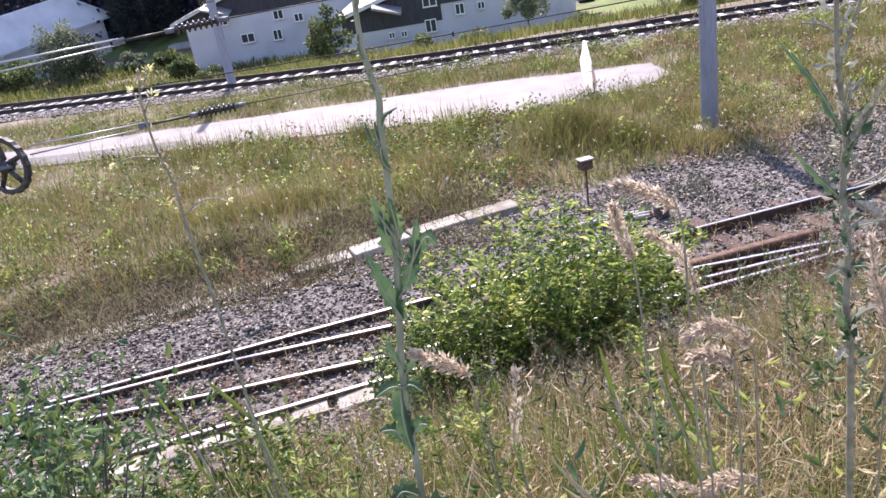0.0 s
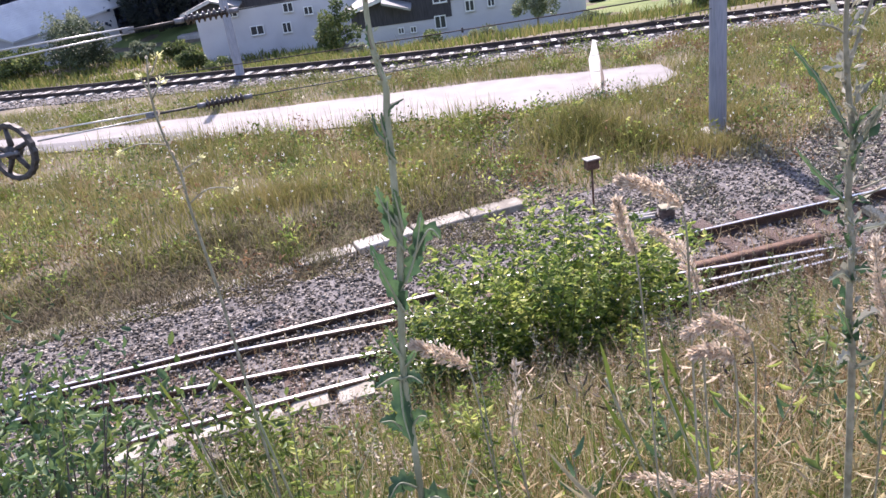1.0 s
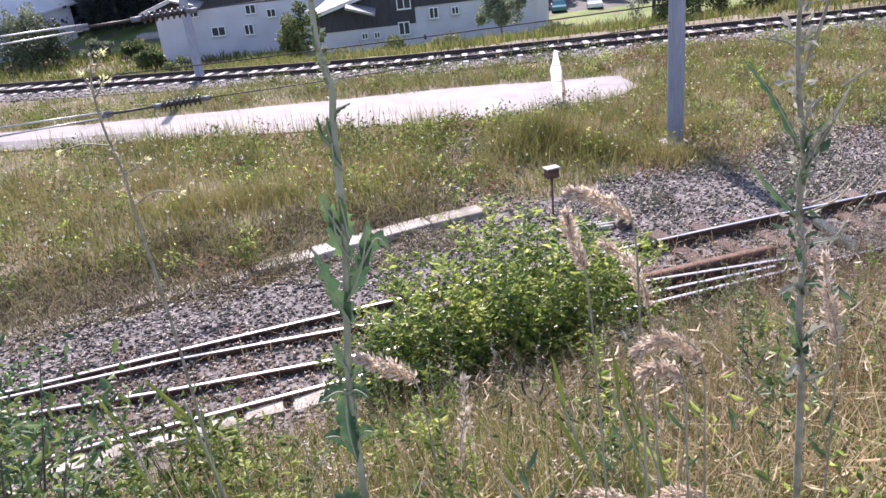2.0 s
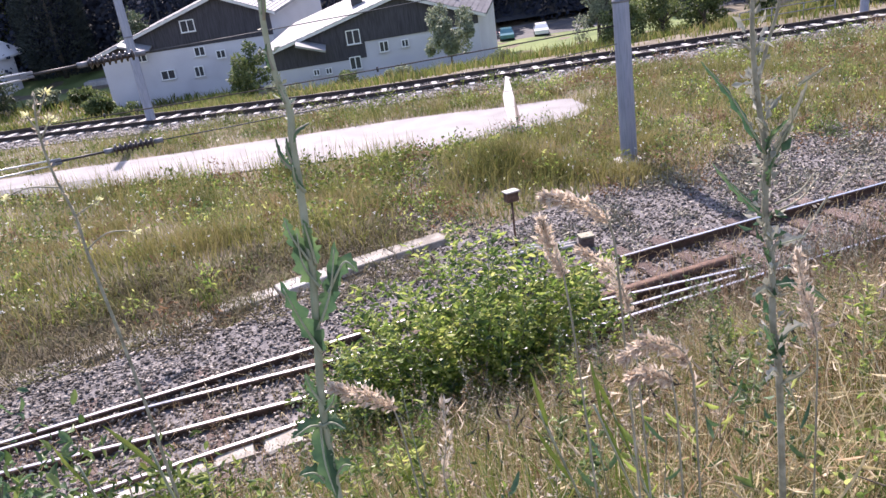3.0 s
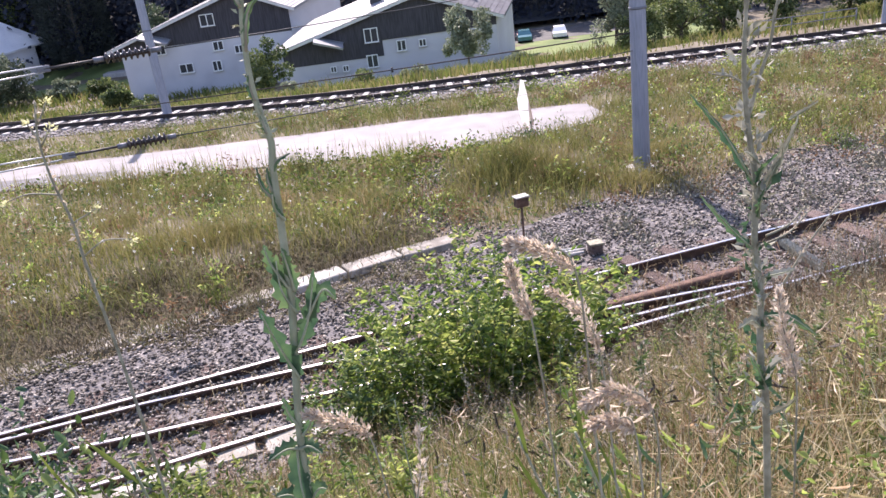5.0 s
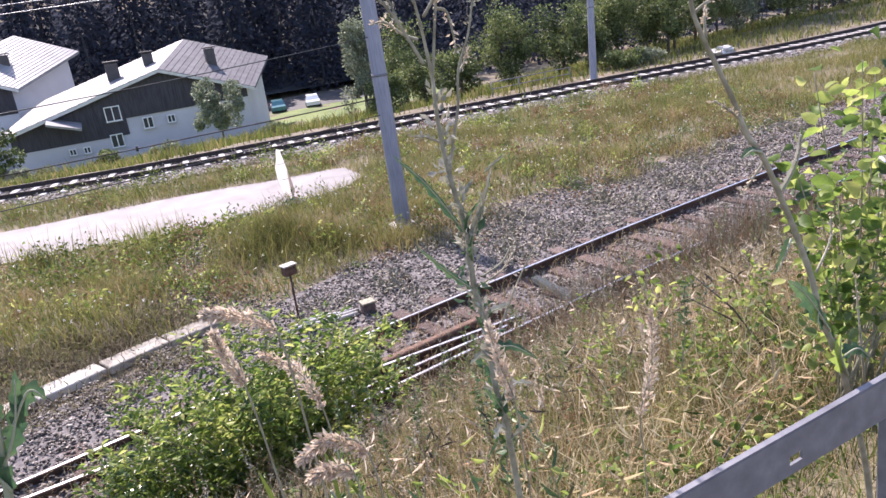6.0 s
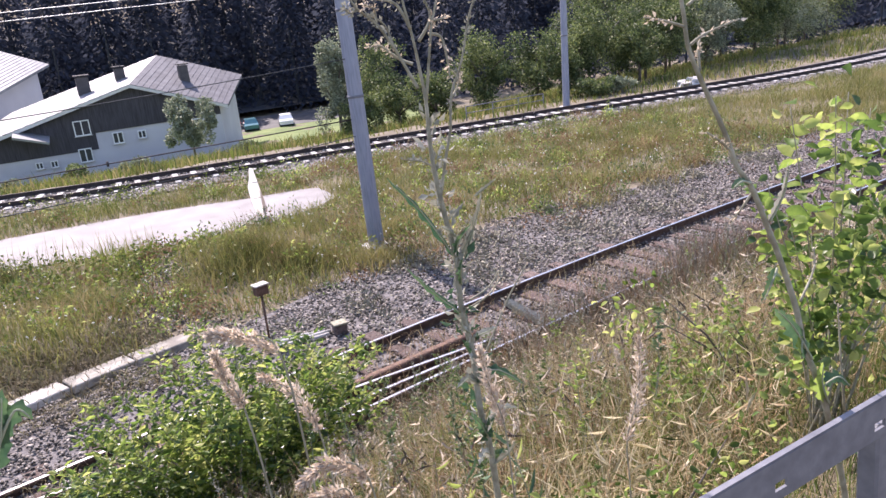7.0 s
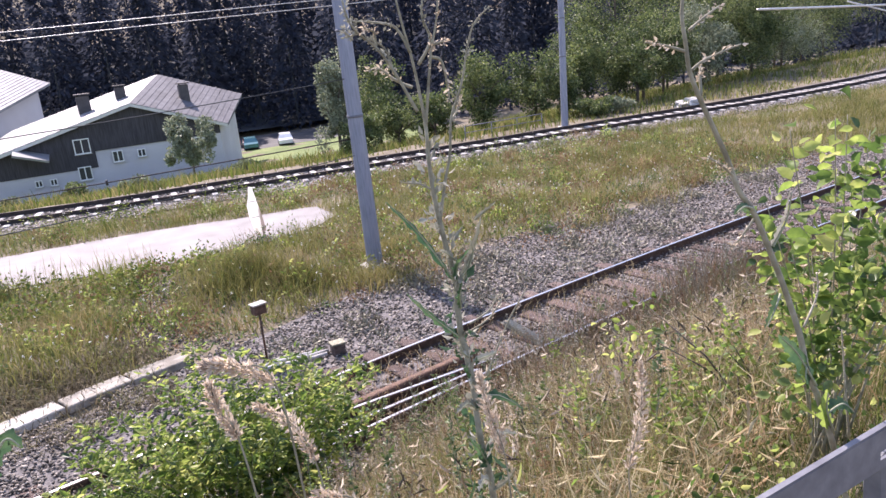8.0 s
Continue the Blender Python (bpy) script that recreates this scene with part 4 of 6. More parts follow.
def car(x, y, yaw, mat, label):
    t = thing("car", label, "car", (x, y, float(ground_z(x, y))), "parked cars")
    prof = [(-2.05, 0.3), (-2.1, 0.75), (-1.75, 0.95), (-1.3, 1.42), (0.35, 1.45), (1.05, 0.98), (1.95, 0.8), (2.1, 0.35)]
    n = len(prof)
    vs = [(px, -0.85 if z < 1.1 else -0.68, z) for px, z in prof] + [(px, 0.85 if z < 1.1 else 0.68, z) for px, z in prof]
    fs = [tuple(range(n)), tuple(range(n, 2 * n))[::-1]] + [(i, (i + 1) % n, n + (i + 1) % n, n + i) for i in range(n)]
    mesh("body", vs, fs, mat, t)
    for s in (-1, 1):
        gv = [(-1.45, s * 0.83, 0.98), (0.85, s * 0.83, 0.98), (0.3, s * 0.71, 1.38), (-1.2, s * 0.71, 1.38)]
        mesh("side_window", [(a, b * 1.02, c) for a, b, c in gv] + [(a, b * 0.97, c) for a, b, c in gv], [(0, 1, 2, 3), (7, 6, 5, 4), (0, 4, 5, 1), (1, 5, 6, 2), (2, 6, 7, 3), (3, 7, 4, 0)], M_PANE, t)
    mesh("windscreen", [(1.0, -0.75, 1.03), (1.0, 0.75, 1.03), (0.42, 0.64, 1.43), (0.42, -0.64, 1.43), (0.95, -0.75, 0.99), (0.95, 0.75, 0.99), (0.36, 0.64, 1.4), (0.36, -0.64, 1.4)], [(0, 1, 2, 3), (7, 6, 5, 4), (0, 4, 5, 1), (1, 5, 6, 2), (2, 6, 7, 3), (3, 7, 4, 0)], M_PANE, t)
    for wx in (-1.3, 1.3):
        for s in (-1, 1):
            tube("wheel", [(wx, s * 0.7, 0.31), (wx, s * 0.88, 0.31)], 0.31, M_TYRE, t, 14)
    t.rotation_euler = (0, 0, radians(yaw))


# ---- trees ----
def crown_points(n, centre, radii, clumps=14):
    c = rng.normal(size=(clumps, 3))
    c /= np.linalg.norm(c, axis=1, keepdims=True)
    c *= rng.uniform(0.25, 0.92, (clumps, 1))
    k = rng.integers(0, clumps, n)
    o = rng.normal(size=(n, 3))
    o *= (rng.uniform(0.2, 1, (n, 1)) ** 0.5) * rng.uniform(0.14, 0.32, clumps)[k][:, None] / np.linalg.norm(o, axis=1, keepdims=True)
    p = (c[k] + o) * np.array(radii) + np.array(centre)
    axis = o + rng.normal(0, 0.25, (n, 3)) + np.array([0, 0, -0.1])
    return p, axis


def tree(x, y, h, spread, n, leaf, mat, label, name="tree", clumps=16, trunk=0.1):
    z0 = float(ground_z(x, y))
    t = thing(name, label, "tree" if name == "tree" else "bush", (x, y, z0))
    tube("trunk", [(0, 0, -0.2), (0.05, 0.03, h * 0.3), (0.1, 0, h * 0.75)], [trunk, trunk * 0.7, trunk * 0.25], M_BARK, t, 7)
    for i in range(5):
        a = i * 1.26 + rng.uniform(-0.3, 0.3)
        q = rng.uniform(0.2, 0.5)
        tube("limb", [(0.03, 0, h * q), (math.cos(a) * spread * 0.4, math.sin(a) * spread * 0.4, h * (q + 0.18)), (math.cos(a) * spread * 0.7, math.sin(a) * spread * 0.7, h * (q + 0.3))], [trunk * 0.45, trunk * 0.3, trunk * 0.1], M_BARK, t, 5)
    p, ax = crown_points(n, (0, 0, h * 0.55), (spread, spread, h * 0.5), clumps)
    leaf_cloud("crown", p, ax, rng.uniform(0.6, 1.2, n) * leaf, mat, t, 0.65)
    return t


def build_trees():
    # bushes and small trees behind the farther track
    for x, y, h, s, pale in ((12.1, 33.5, 4.8, 1.2, 1), (12.6, 32.0, 2.0, 0.9, 0), (14.9, 33, 2.6, 1.5, 0), (17.2, 33.6, 2.6, 1.4, 0), (19.7, 33, 3.2, 1.5, 0), (22.4, 32.2, 3.0, 1.4, 0), (26.4, 33, 4.3, 1.9, 0), (24.2, 32.0, 2.8, 1.2, 0), (30.4, 33, 3.6, 1.9, 0), (28.6, 31.5, 2.5, 1.2, 0), (32.9, 34, 4.8, 2.0, 0),
                              (38.5, 35, 6.0, 2.5, 0), (35.6, 33.5, 3.6, 1.6, 1), (44, 37, 6.8, 2.8, 0), (41.0, 34.5, 4.2, 1.8, 0), (50, 40, 7.5, 3.0, 0), (57, 43, 8, 3.5, 0), (47, 37, 4.5, 2.2, 1), (23.6, 29.2, 0.9, 1.0, 0), (25.0, 29.2, 0.8, 0.9, 1), (34.5, 40, 7.5, 2.6, 0), (41, 42, 8.5, 3.0, 0), (16.5, 39, 5.0, 2.2, 0), (64, 46, 9, 4, 0)):
        f = 1.28 if x > 18 and h > 2 else 1.0
        tree(x, y, h * f, s * 1.1 * f, int(2000 * (h * f) ** 0.9), 0.14, M_TREE_PALE if pale else M_TREE, "pale willow tree behind the line" if pale else "leafy green tree at the wood's edge behind the line", clumps=40)
    # by the houses
    g = 1.45
    tree(10.5, 46.0 * g, 5.7, 2.5, 6500, 0.26, M_TREE_PALE, "slim pale-leaved tree in front of the chalet", clumps=30)
    tree(-4.7 * g, 44 * g, 4.6, 2.1, 2400, 0.3, M_TREE, "dark rounded garden bush by the houses", "bush")
    for x, y, h, w, m, lab in ((-55.0, 97, 4.6, 3.4, M_TREE_DARK, "dark rounded bush before the pale-roofed house"), (-48.6, 96, 3.8, 4.4, M_TREE, "olive garden hedge before the pale-roofed house"),
                               (-40.4, 95, 5.8, 4.2, M_TREE_DARK, "large dark garden bush beside the lawn"), (-44.2, 101, 7.2, 3.2, M_TREE_PALE, "grey-green garden bush against the house wall"),
                               (-34.6, 98, 2.4, 1.9, M_TREE_PALE, "low pale shrub on the lawn"), (-29.0, 94, 2.2, 1.9, M_TREE, "low green shrub on the lawn"), (-61.0, 96, 4.0, 3.6, M_TREE_DARK, "dark garden hedge before the pale-roofed house"), (-23.5, 80, 2.6, 1.6, M_TREE, "low bush at the corner of the long house")):
        tree(x, y, h, w, 5200, 0.36, m, lab, "bush", 44)
    tree(-66.0, 122.0, 15.0, 7.5, 5200, 0.55, M_TREE_PALE, "broad grey-green tree behind the pale-roofed house", clumps=44)
    tree(-46.5, 121.0, 13.0, 4.6, 4200, 0.5, M_TREE, "green garden tree behind the pale-roofed house", clumps=40)
    tree(-20.5, 92.0, 11.5, 4.0, 2600, 0.5, M_TREE_DARK, "dark broad tree between the houses")
    # dense dark conical tree left of the long house
    t = thing("tree", "dense dark green conical tree beside the long house", "tree", (-37.6, 117.0, float(ground_z(-37.6, 117))))
    tube("trunk", [(0, 0, -0.2), (0, 0, 18.5)], [0.4, 0.06], M_BARK, t, 7)
    n = 14000
    q, a = rng.uniform(0, 1, n), rng.uniform(0, 6.283, n)
    rad = 4.7 * np.interp(q, [0, 0.15, 0.5, 0.8, 1], [0.75, 1, 0.95, 0.6, 0.05]) * rng.uniform(0.75, 1.03, n)
    p = np.stack([np.cos(a) * rad, np.sin(a) * rad, 0.4 + q * 19.0], 1)
    leaf_cloud("crown", p, np.stack([np.cos(a), np.sin(a), rng.uniform(0.1, 0.9, n)], 1), rng.uniform(0.3, 0.65, n), M_HAZY_CONIFER, t, 0.5)
    for x in (-9.5, -2.5, 1.0, 3.4, 8.6, -12.5):
        tree(x + rng.uniform(-0.5, 0.5), 38 + rng.uniform(-1.5, 1.5), rng.uniform(0.7, 1.0), 1.0, 900, 0.15, M_TREE_PALE if rng.uniform() < 0.5 else M_TREE, "low weedy bush below the embankment", "bush", 8, 0.03)


def build_forest():
    cs, ax, sz = [], [], []
    trunks = []
    for row, (y0, hgt) in enumerate(((112, 22), (120, 26), (130, 29), (142, 32))):
        for x in np.arange(-115, 200, 6.2):
            x0, y = x + rng.uniform(-1.6, 1.6), y0 + rng.uniform(-2.5, 2.5)
            if row == 0 and x0 > 36:
                y -= min((x0 - 36) * 0.6, 48)
            if row == 0 and -66 < x0 < -22:
                y += 9
            h, z0 = hgt * rng.uniform(0.8, 1.15), float(ground_z(x0, y))
            trunks.append(tube_data([(x0, y, z0 - 0.3), (x0, y, z0 + h * 0.93)], [0.22, 0.03], 5, False))
            n = 1200
            q = rng.uniform(0.03, 1, n) ** 1.15
            a = rng.uniform(0, 6.283, n)
            r = (1 - q) * h * 0.27 * rng.uniform(0.2, 1.05, n) + 0.1
            cs.append(np.stack([x0 + np.cos(a) * r, y + np.sin(a) * r, z0 + q * h], 1))
            ax.append(np.stack([np.cos(a), np.sin(a), np.full(n, -0.55) + rng.normal(0, 0.2, n)], 1))
            sz.append(rng.uniform(0.6, 1.15, n))
    w = thing("spruce_forest", "shaded spruce forest on the slope behind the houses, haze in its colour", "forest", kind="stuff")
    v, f = merge(trunks)
    # trunks take the floor's dark hazy colour instead of bark
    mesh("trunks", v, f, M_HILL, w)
    leaf_cloud("branches", np.concatenate(cs), np.concatenate(ax), np.concatenate(sz), M_HAZY_NEEDLE, w, 0.55, 0.1)


def sheet(name, x0, x1, y0, y1, nx, ny, mat, label, category, lift=0.05):
    X, Y = np.meshgrid(np.linspace(x0, x1, nx), np.linspace(y0, y1, ny))
    Z = ground_z(X, Y) + lift
    i = (np.arange(ny - 1)[:, None] * nx + np.arange(nx - 1)).ravel()
    tagged(mesh(name, np.stack([X, Y, Z], 2).reshape(-1, 3), np.stack([i, i + 1, i + 1 + nx, i + nx], 1), mat), label, category, kind="structure")


def build_lawn():
    # dark sheets paint the forest's gloom over the pale soil behind the trees
    sheet("forest_floor", -14, 260, 107, 390, 40, 60, M_HILL, "forest floor on the rising slope, gloom and haze in its colour", "forest floor", 0.9)
    sheet("forest_floor", -200, -14.05, 118, 390, 40, 60, M_HILL, "forest floor on the rising slope, gloom and haze in its colour", "forest floor", 0.9)
    sheet("lawn", -13.9, 45, 62, 92.5, 30, 20, M_LAWN, "bright green lawn round the houses", "lawn")
    sheet("lawn", -80, -14, 103, 117.8, 30, 20, M_LAWN, "bright green lawn round the houses", "lawn")
    sheet("driveway", -13.9, 60, 92.8, 106, 24, 8, M_YARD, "grey asphalt yard where cars are parked", "driveway")


build_ground()
build_beds()
build_lawn()
build_patch()
build_near_track()
build_far_track()
build_houses()
car(26.4, 93.6, 76, M_CARWHITE, "small white van parked on the yard")
car(22.1, 94.4, 80, M_CARBLUE, "teal car parked on the yard")
car(20.9, 98.6, 80, M_CARRED, "dark red car parked on the yard")
build_forest()
build_trees()
build_masts_and_wires()
build_lineside()
build_marker()
build_stub()
build_trough()
build_near_slabs()
build_plank()
build_stones()
build_grass()
build_rough_grass()


# ---- plants on the bank ----
def gz(x, y):
    return float(ground_z(x, y))


def leaf(parent, start, tip, width, mat=None, sag=0.02, lobes=0.25, rib=True, twist=0.6):
    """One lobed leaf folded along a pale midrib."""
    a, b = Vector(start), Vector(tip)
    d = (b - a)
    L = d.length
    side = d.cross(Vector((0.2, -1, 0.25))).normalized()
    side = (Matrix.Rotation(rng.uniform(-twist, twist), 3, d.normalized()) @ side)
    up = side.cross(d.normalized())
    vs, fs, mid = [], [], []
    k = 10
    for i in range(k + 1):
        t = i / k
        w = width * (math.sin(math.pi * min(t * 0.92 + 0.08, 1)) ** 0.7) * (1 + lobes * math.sin(i * 2.4)) * 0.5
        c = a + d * t - Vector((0, 0, sag * math.sin(math.pi * t))) + up * (0.1 * L * (t - t * t))
        mid.append(c)
        vs += [c - side * w + up * w * 0.45, c, c + side * w + up * w * 0.45]
    for i in range(k):
        for j in (0, 1):
            fs.append((i * 3 + j, i * 3 + j + 1, i * 3 + j + 4, i * 3 + j + 3))
    ob = mesh("leaf", vs, fs, mat or M_LETTUCE, parent, True)
    if rib:
        tube("midrib", [m - up * 0.001 for m in mid[:-1]], [0.0032 * (1 - 0.8 * i / k) for i in range(k)], M_MIDRIB, ob, 5, "pale leaf midrib")
    return ob


def husks(name, line, n, size, spread, mat, parent):
    line = np.array(line, float)
    k = rng.uniform(0, len(line) - 1.001, n)
    i = k.astype(int)
    p = line[i] + (line[i + 1] - line[i]) * (k - i)[:, None]
    d = line[i + 1] - line[i]
    d /= np.linalg.norm(d, axis=1, keepdims=True)
    o = rng.normal(size=(n, 3))
    return leaf_cloud(name, p + o * spread, d + o * 0.7, rng.uniform(0.5, 1.3, n) * size, mat, parent, 0.5)


def lobed_leaf(parent, pts, y, width, mat, depth=-0.02, rib=0.0022, ruffle=0.3, seed=0.0):
    """A curved leaf along pts (x, z): uneven lobed edge, folded blade, raised pale midrib."""
    n = len(pts)
    mid = spline([(x, y + depth * i / (n - 1) * 1.6, z) for i, (x, z) in enumerate(pts)], 9)
    k = len(mid) - 1
    roll = rng.uniform(-0.45, 0.45)
    vs, fs = [], []
    for i, c in enumerate(mid):
        c = Vector(c)
        d = (Vector(mid[min(i + 1, k)]) - Vector(mid[max(i - 1, 0)])).normalized()
        side = Matrix.Rotation(roll, 3, d) @ d.cross(Vector((0, -1, 0.15))).normalized()
        up = side.cross(d)
        t = i / k
        shape = min(1, 0.35 + 2.2 * t) * max(0.0, 1 - t ** 2.6)
        row = []
        for sg in (-1, 1):
            w = width * 0.5 * shape * (1 + ruffle * math.sin(i * 1.9 + sg * 1.3 + seed) + 0.5 * ruffle * math.sin(i * 4.1 + sg + seed))
            row.append((c + side * sg * w * 0.55 - up * w * 0.22, c + side * sg * w - up * w * (0.38 + 0.3 * math.sin(i * 2.7 + sg * 2 + seed))))
        vs += [row[0][1], row[0][0], c, row[1][0], row[1][1]]
    for i in range(k):
        for j in range(4):
            fs.append((i * 5 + j, i * 5 + j + 1, i * 5 + j + 6, i * 5 + j + 5))
    ob = mesh("leaf", vs, fs, mat, parent, True)
    if rib:
        tube("midrib", mid[:-2] + np.array([0, -0.0035, 0]), np.linspace(rib * 1.35, rib * 0.5, len(mid) - 2), M_MIDRIB, ob, 5, "pale leaf midrib")
    return ob


def build_lettuce():
    t = thing("wild_lettuce", "tall bluish-green wild lettuce with clasping lobed leaves", "weed plant", (0, 0, 0), "tall weeds")
    y = 1.2
    stem = spline([(-0.13, y, gz(-0.13, y) - 0.05)] + [(x, y, z) for x, z in ((-0.129, 3.085), (-0.121, 3.485), (-0.115, 3.675), (-0.097, 3.825), (-0.081, 3.945), (-0.075, 4.035), (-0.071, 4.105), (-0.068, 4.165), (-0.062, 4.210), (-0.068, 4.245), (-0.073, 4.285), (-0.071, 4.365), (-0.056, 4.465), (-0.046, 4.565))], 5)
    tube("stem", stem, np.interp(np.linspace(0, 1, len(stem)), [0, 0.3, 0.6, 0.8, 1], [0.0075, 0.0068, 0.0058, 0.0046, 0.003]), M_MIDRIB, t, 9)
    for i, (pts, w) in enumerate((
            ([(-0.074, 3.927), (-0.091, 3.972), (-0.089, 4.035)], 0.040), ([(-0.071, 3.966), (-0.073, 4.010), (-0.075, 4.050)], 0.026), ([(-0.083, 3.864), (-0.057, 3.919), (-0.035, 4.001)], 0.036),
            ([(-0.093, 3.808), (-0.113, 3.878), (-0.131, 3.957)], 0.046), ([(-0.061, 3.913), (-0.027, 3.962), (-0.008, 3.941)], 0.034), ([(-0.119, 3.667), (-0.140, 3.678), (-0.172, 3.668)], 0.034),
            ([(-0.119, 3.667), (-0.100, 3.671), (-0.079, 3.652)], 0.032), ([(-0.122, 3.675), (-0.128, 3.597), (-0.120, 3.522)], 0.044), ([(-0.134, 3.547), (-0.151, 3.576), (-0.178, 3.580)], 0.036),
            ([(-0.116, 3.558), (-0.098, 3.585), (-0.082, 3.590)], 0.034), ([(-0.112, 3.715), (-0.123, 3.744), (-0.127, 3.778)], 0.022), ([(-0.064, 4.087), (-0.074, 4.110), (-0.072, 4.142)], 0.012),
            ([(-0.081, 3.975), (-0.099, 4.020), (-0.104, 4.054)], 0.026), ([(-0.108, 3.694), (-0.091, 3.718), (-0.086, 3.738)], 0.02), ([(-0.129, 3.405), (-0.161, 3.425), (-0.191, 3.385)], 0.05),
            ([(-0.129, 3.365), (-0.091, 3.385), (-0.061, 3.355)], 0.05), ([(-0.129, 3.235), (-0.181, 3.265), (-0.221, 3.205)], 0.05))):
        lobed_leaf(t, pts, y - 0.004, w * 0.85, M_BLUELEAF, -0.014 if i % 2 else -0.004, seed=i * 1.7)
    for pts in ([(-0.074, 4.121), (-0.088, 4.144), (-0.091, 4.176)], [(-0.074, 4.132), (-0.077, 4.153), (-0.075, 4.174)], [(-0.069, 4.163), (-0.061, 4.180), (-0.037, 4.190)], [(-0.065, 4.224), (-0.067, 4.241), (-0.070, 4.252)], [(-0.073, 4.274), (-0.076, 4.294), (-0.075, 4.313)], [(-0.071, 4.345), (-0.059, 4.395), (-0.031, 4.425)], [(-0.066, 4.405), (-0.086, 4.455), (-0.091, 4.505)]):
        br = spline([(x, y - 0.003, z) for x, z in pts], 4)
        tube("branch", br, np.linspace(0.0032, 0.0016, len(br)), M_STALK, t, 5)
        lobed_leaf(t, pts, y - 0.005, 0.010, M_BLUELEAF, 0.0, 0)
    tagged(husks("bract", stem[len(stem) // 2 + 8:], 60, 0.012, 0.0025, M_MIDRIB, t), kind="stuff")


def build_tall_weed():
    t = thing("withered_lettuce", "tall withered grey weed with bare seeding branches", "weed plant", (0, 0, 0), "tall weeds")
    y = 1.5
    stem = spline([(0.99, y, gz(0.99, y) - 0.05)] + [(x, y, z) for x, z in ((0.940, 3.288), (0.922, 3.422), (0.913, 3.528), (0.908, 3.652), (0.890, 3.765), (0.888, 3.858), (0.888, 3.909), (0.874, 3.982), (0.863, 4.052), (0.853, 4.129), (0.850, 4.203), (0.851, 4.275), (0.845, 4.337), (0.835, 4.415), (0.820, 4.491), (0.809, 4.556))], 5)
    tube("stem", stem, np.interp(np.linspace(0, 1, len(stem)), [0, 0.5, 0.75, 1], [0.0095, 0.0065, 0.0042, 0.002]), M_STALK, t, 7)
    for j, pts in enumerate((
            [(0.864, 4.061), (0.885, 4.142), (0.904, 4.204), (0.916, 4.284), (0.948, 4.351), (0.971, 4.427), (0.992, 4.477), (1.031, 4.509)], [(0.851, 4.275), (0.861, 4.343), (0.875, 4.428), (0.892, 4.493), (0.899, 4.551)],
            [(0.834, 4.308), (0.813, 4.349), (0.789, 4.394), (0.754, 4.447), (0.713, 4.483), (0.695, 4.512), (0.687, 4.547)], [(0.828, 4.360), (0.797, 4.376), (0.762, 4.405), (0.734, 4.404)],
            [(0.832, 4.432), (0.809, 4.483), (0.774, 4.498), (0.716, 4.506)], [(0.874, 4.419), (0.903, 4.408), (0.913, 4.355), (0.914, 4.320)], [(0.848, 4.405), (0.878, 4.453), (0.860, 4.504), (0.865, 4.553)],
            [(0.885, 4.444), (0.918, 4.449)], [(0.789, 4.394), (0.777, 4.445), (0.747, 4.468)], [(0.915, 4.275), (0.938, 4.299), (0.948, 4.324)], [(0.713, 4.483), (0.699, 4.476), (0.684, 4.493)],
            [(0.754, 4.447), (0.749, 4.480), (0.723, 4.490)], [(0.853, 4.129), (0.824, 4.148), (0.780, 4.160)], [(0.890, 3.765), (0.972, 3.784), (1.023, 3.826)], [(0.915, 3.789), (0.974, 3.805), (1.012, 3.837)], [(0.947, 3.640), (1.017, 3.761), (1.078, 3.842)])):
        br = spline([(x, y + 0.03 * math.sin(5 * j) * i / len(pts), z) for i, (x, z) in enumerate(pts)], 5)
        b = tube("branch", br, np.linspace(0.0042 if len(pts) > 3 else 0.003, 0.0017, len(br)), M_STALK, t, 5)
        tagged(husks("seed_spray", br[len(br) // 3:], 9 * len(pts), 0.011, 0.0028, M_HUSK if j % 2 else M_GREYLEAF, b), kind="stuff")
    for i, (pts, w) in enumerate((
            ([(0.880, 3.911), (0.792, 4.047), (0.712, 4.138)], 0.022), ([(0.892, 3.898), (0.929, 3.989), (0.942, 4.065)], 0.02), ([(0.906, 3.905), (0.922, 3.971), (0.905, 4.019)], 0.022), ([(0.881, 3.767), (0.810, 3.840), (0.735, 3.928)], 0.022),
            ([(0.949, 4.044), (0.966, 4.065), (0.983, 4.088)], 0.014), ([(0.888, 3.959), (0.858, 3.985), (0.829, 4.006)], 0.02), ([(0.888, 3.909), (0.881, 3.951), (0.907, 3.994)], 0.026), ([(0.912, 3.694), (0.936, 3.709), (0.955, 3.725)], 0.026),
            ([(0.902, 3.708), (0.871, 3.739), (0.857, 3.774)], 0.024), ([(0.914, 3.595), (0.961, 3.597), (1.018, 3.550)], 0.034), ([(0.911, 3.563), (0.874, 3.603), (0.828, 3.601)], 0.03), ([(0.924, 3.444), (0.958, 3.490), (0.995, 3.488)], 0.03),
            ([(0.926, 3.408), (0.896, 3.466), (0.860, 3.524)], 0.03), ([(0.933, 3.346), (0.900, 3.383), (0.869, 3.371)], 0.034), ([(0.937, 3.321), (0.971, 3.355), (0.981, 3.399)], 0.03), ([(0.892, 3.837), (0.880, 3.881), (0.878, 3.921)], 0.022), ([(0.910, 3.619), (0.891, 3.658), (0.874, 3.663)], 0.024))):
        lobed_leaf(t, pts, y - 0.005, w * 0.72, (M_BLUELEAF, M_GREYLEAF, M_GREYLEAF)[i % 3], -0.03, 0.0018, 0.4, i * 2.1)
    husks("curled_foliage", stem[8:60], 170, 0.026, 0.012, M_GREYLEAF, t)
    husks("foliage", stem[4:36], 60, 0.032, 0.018, M_BLUELEAF, t)


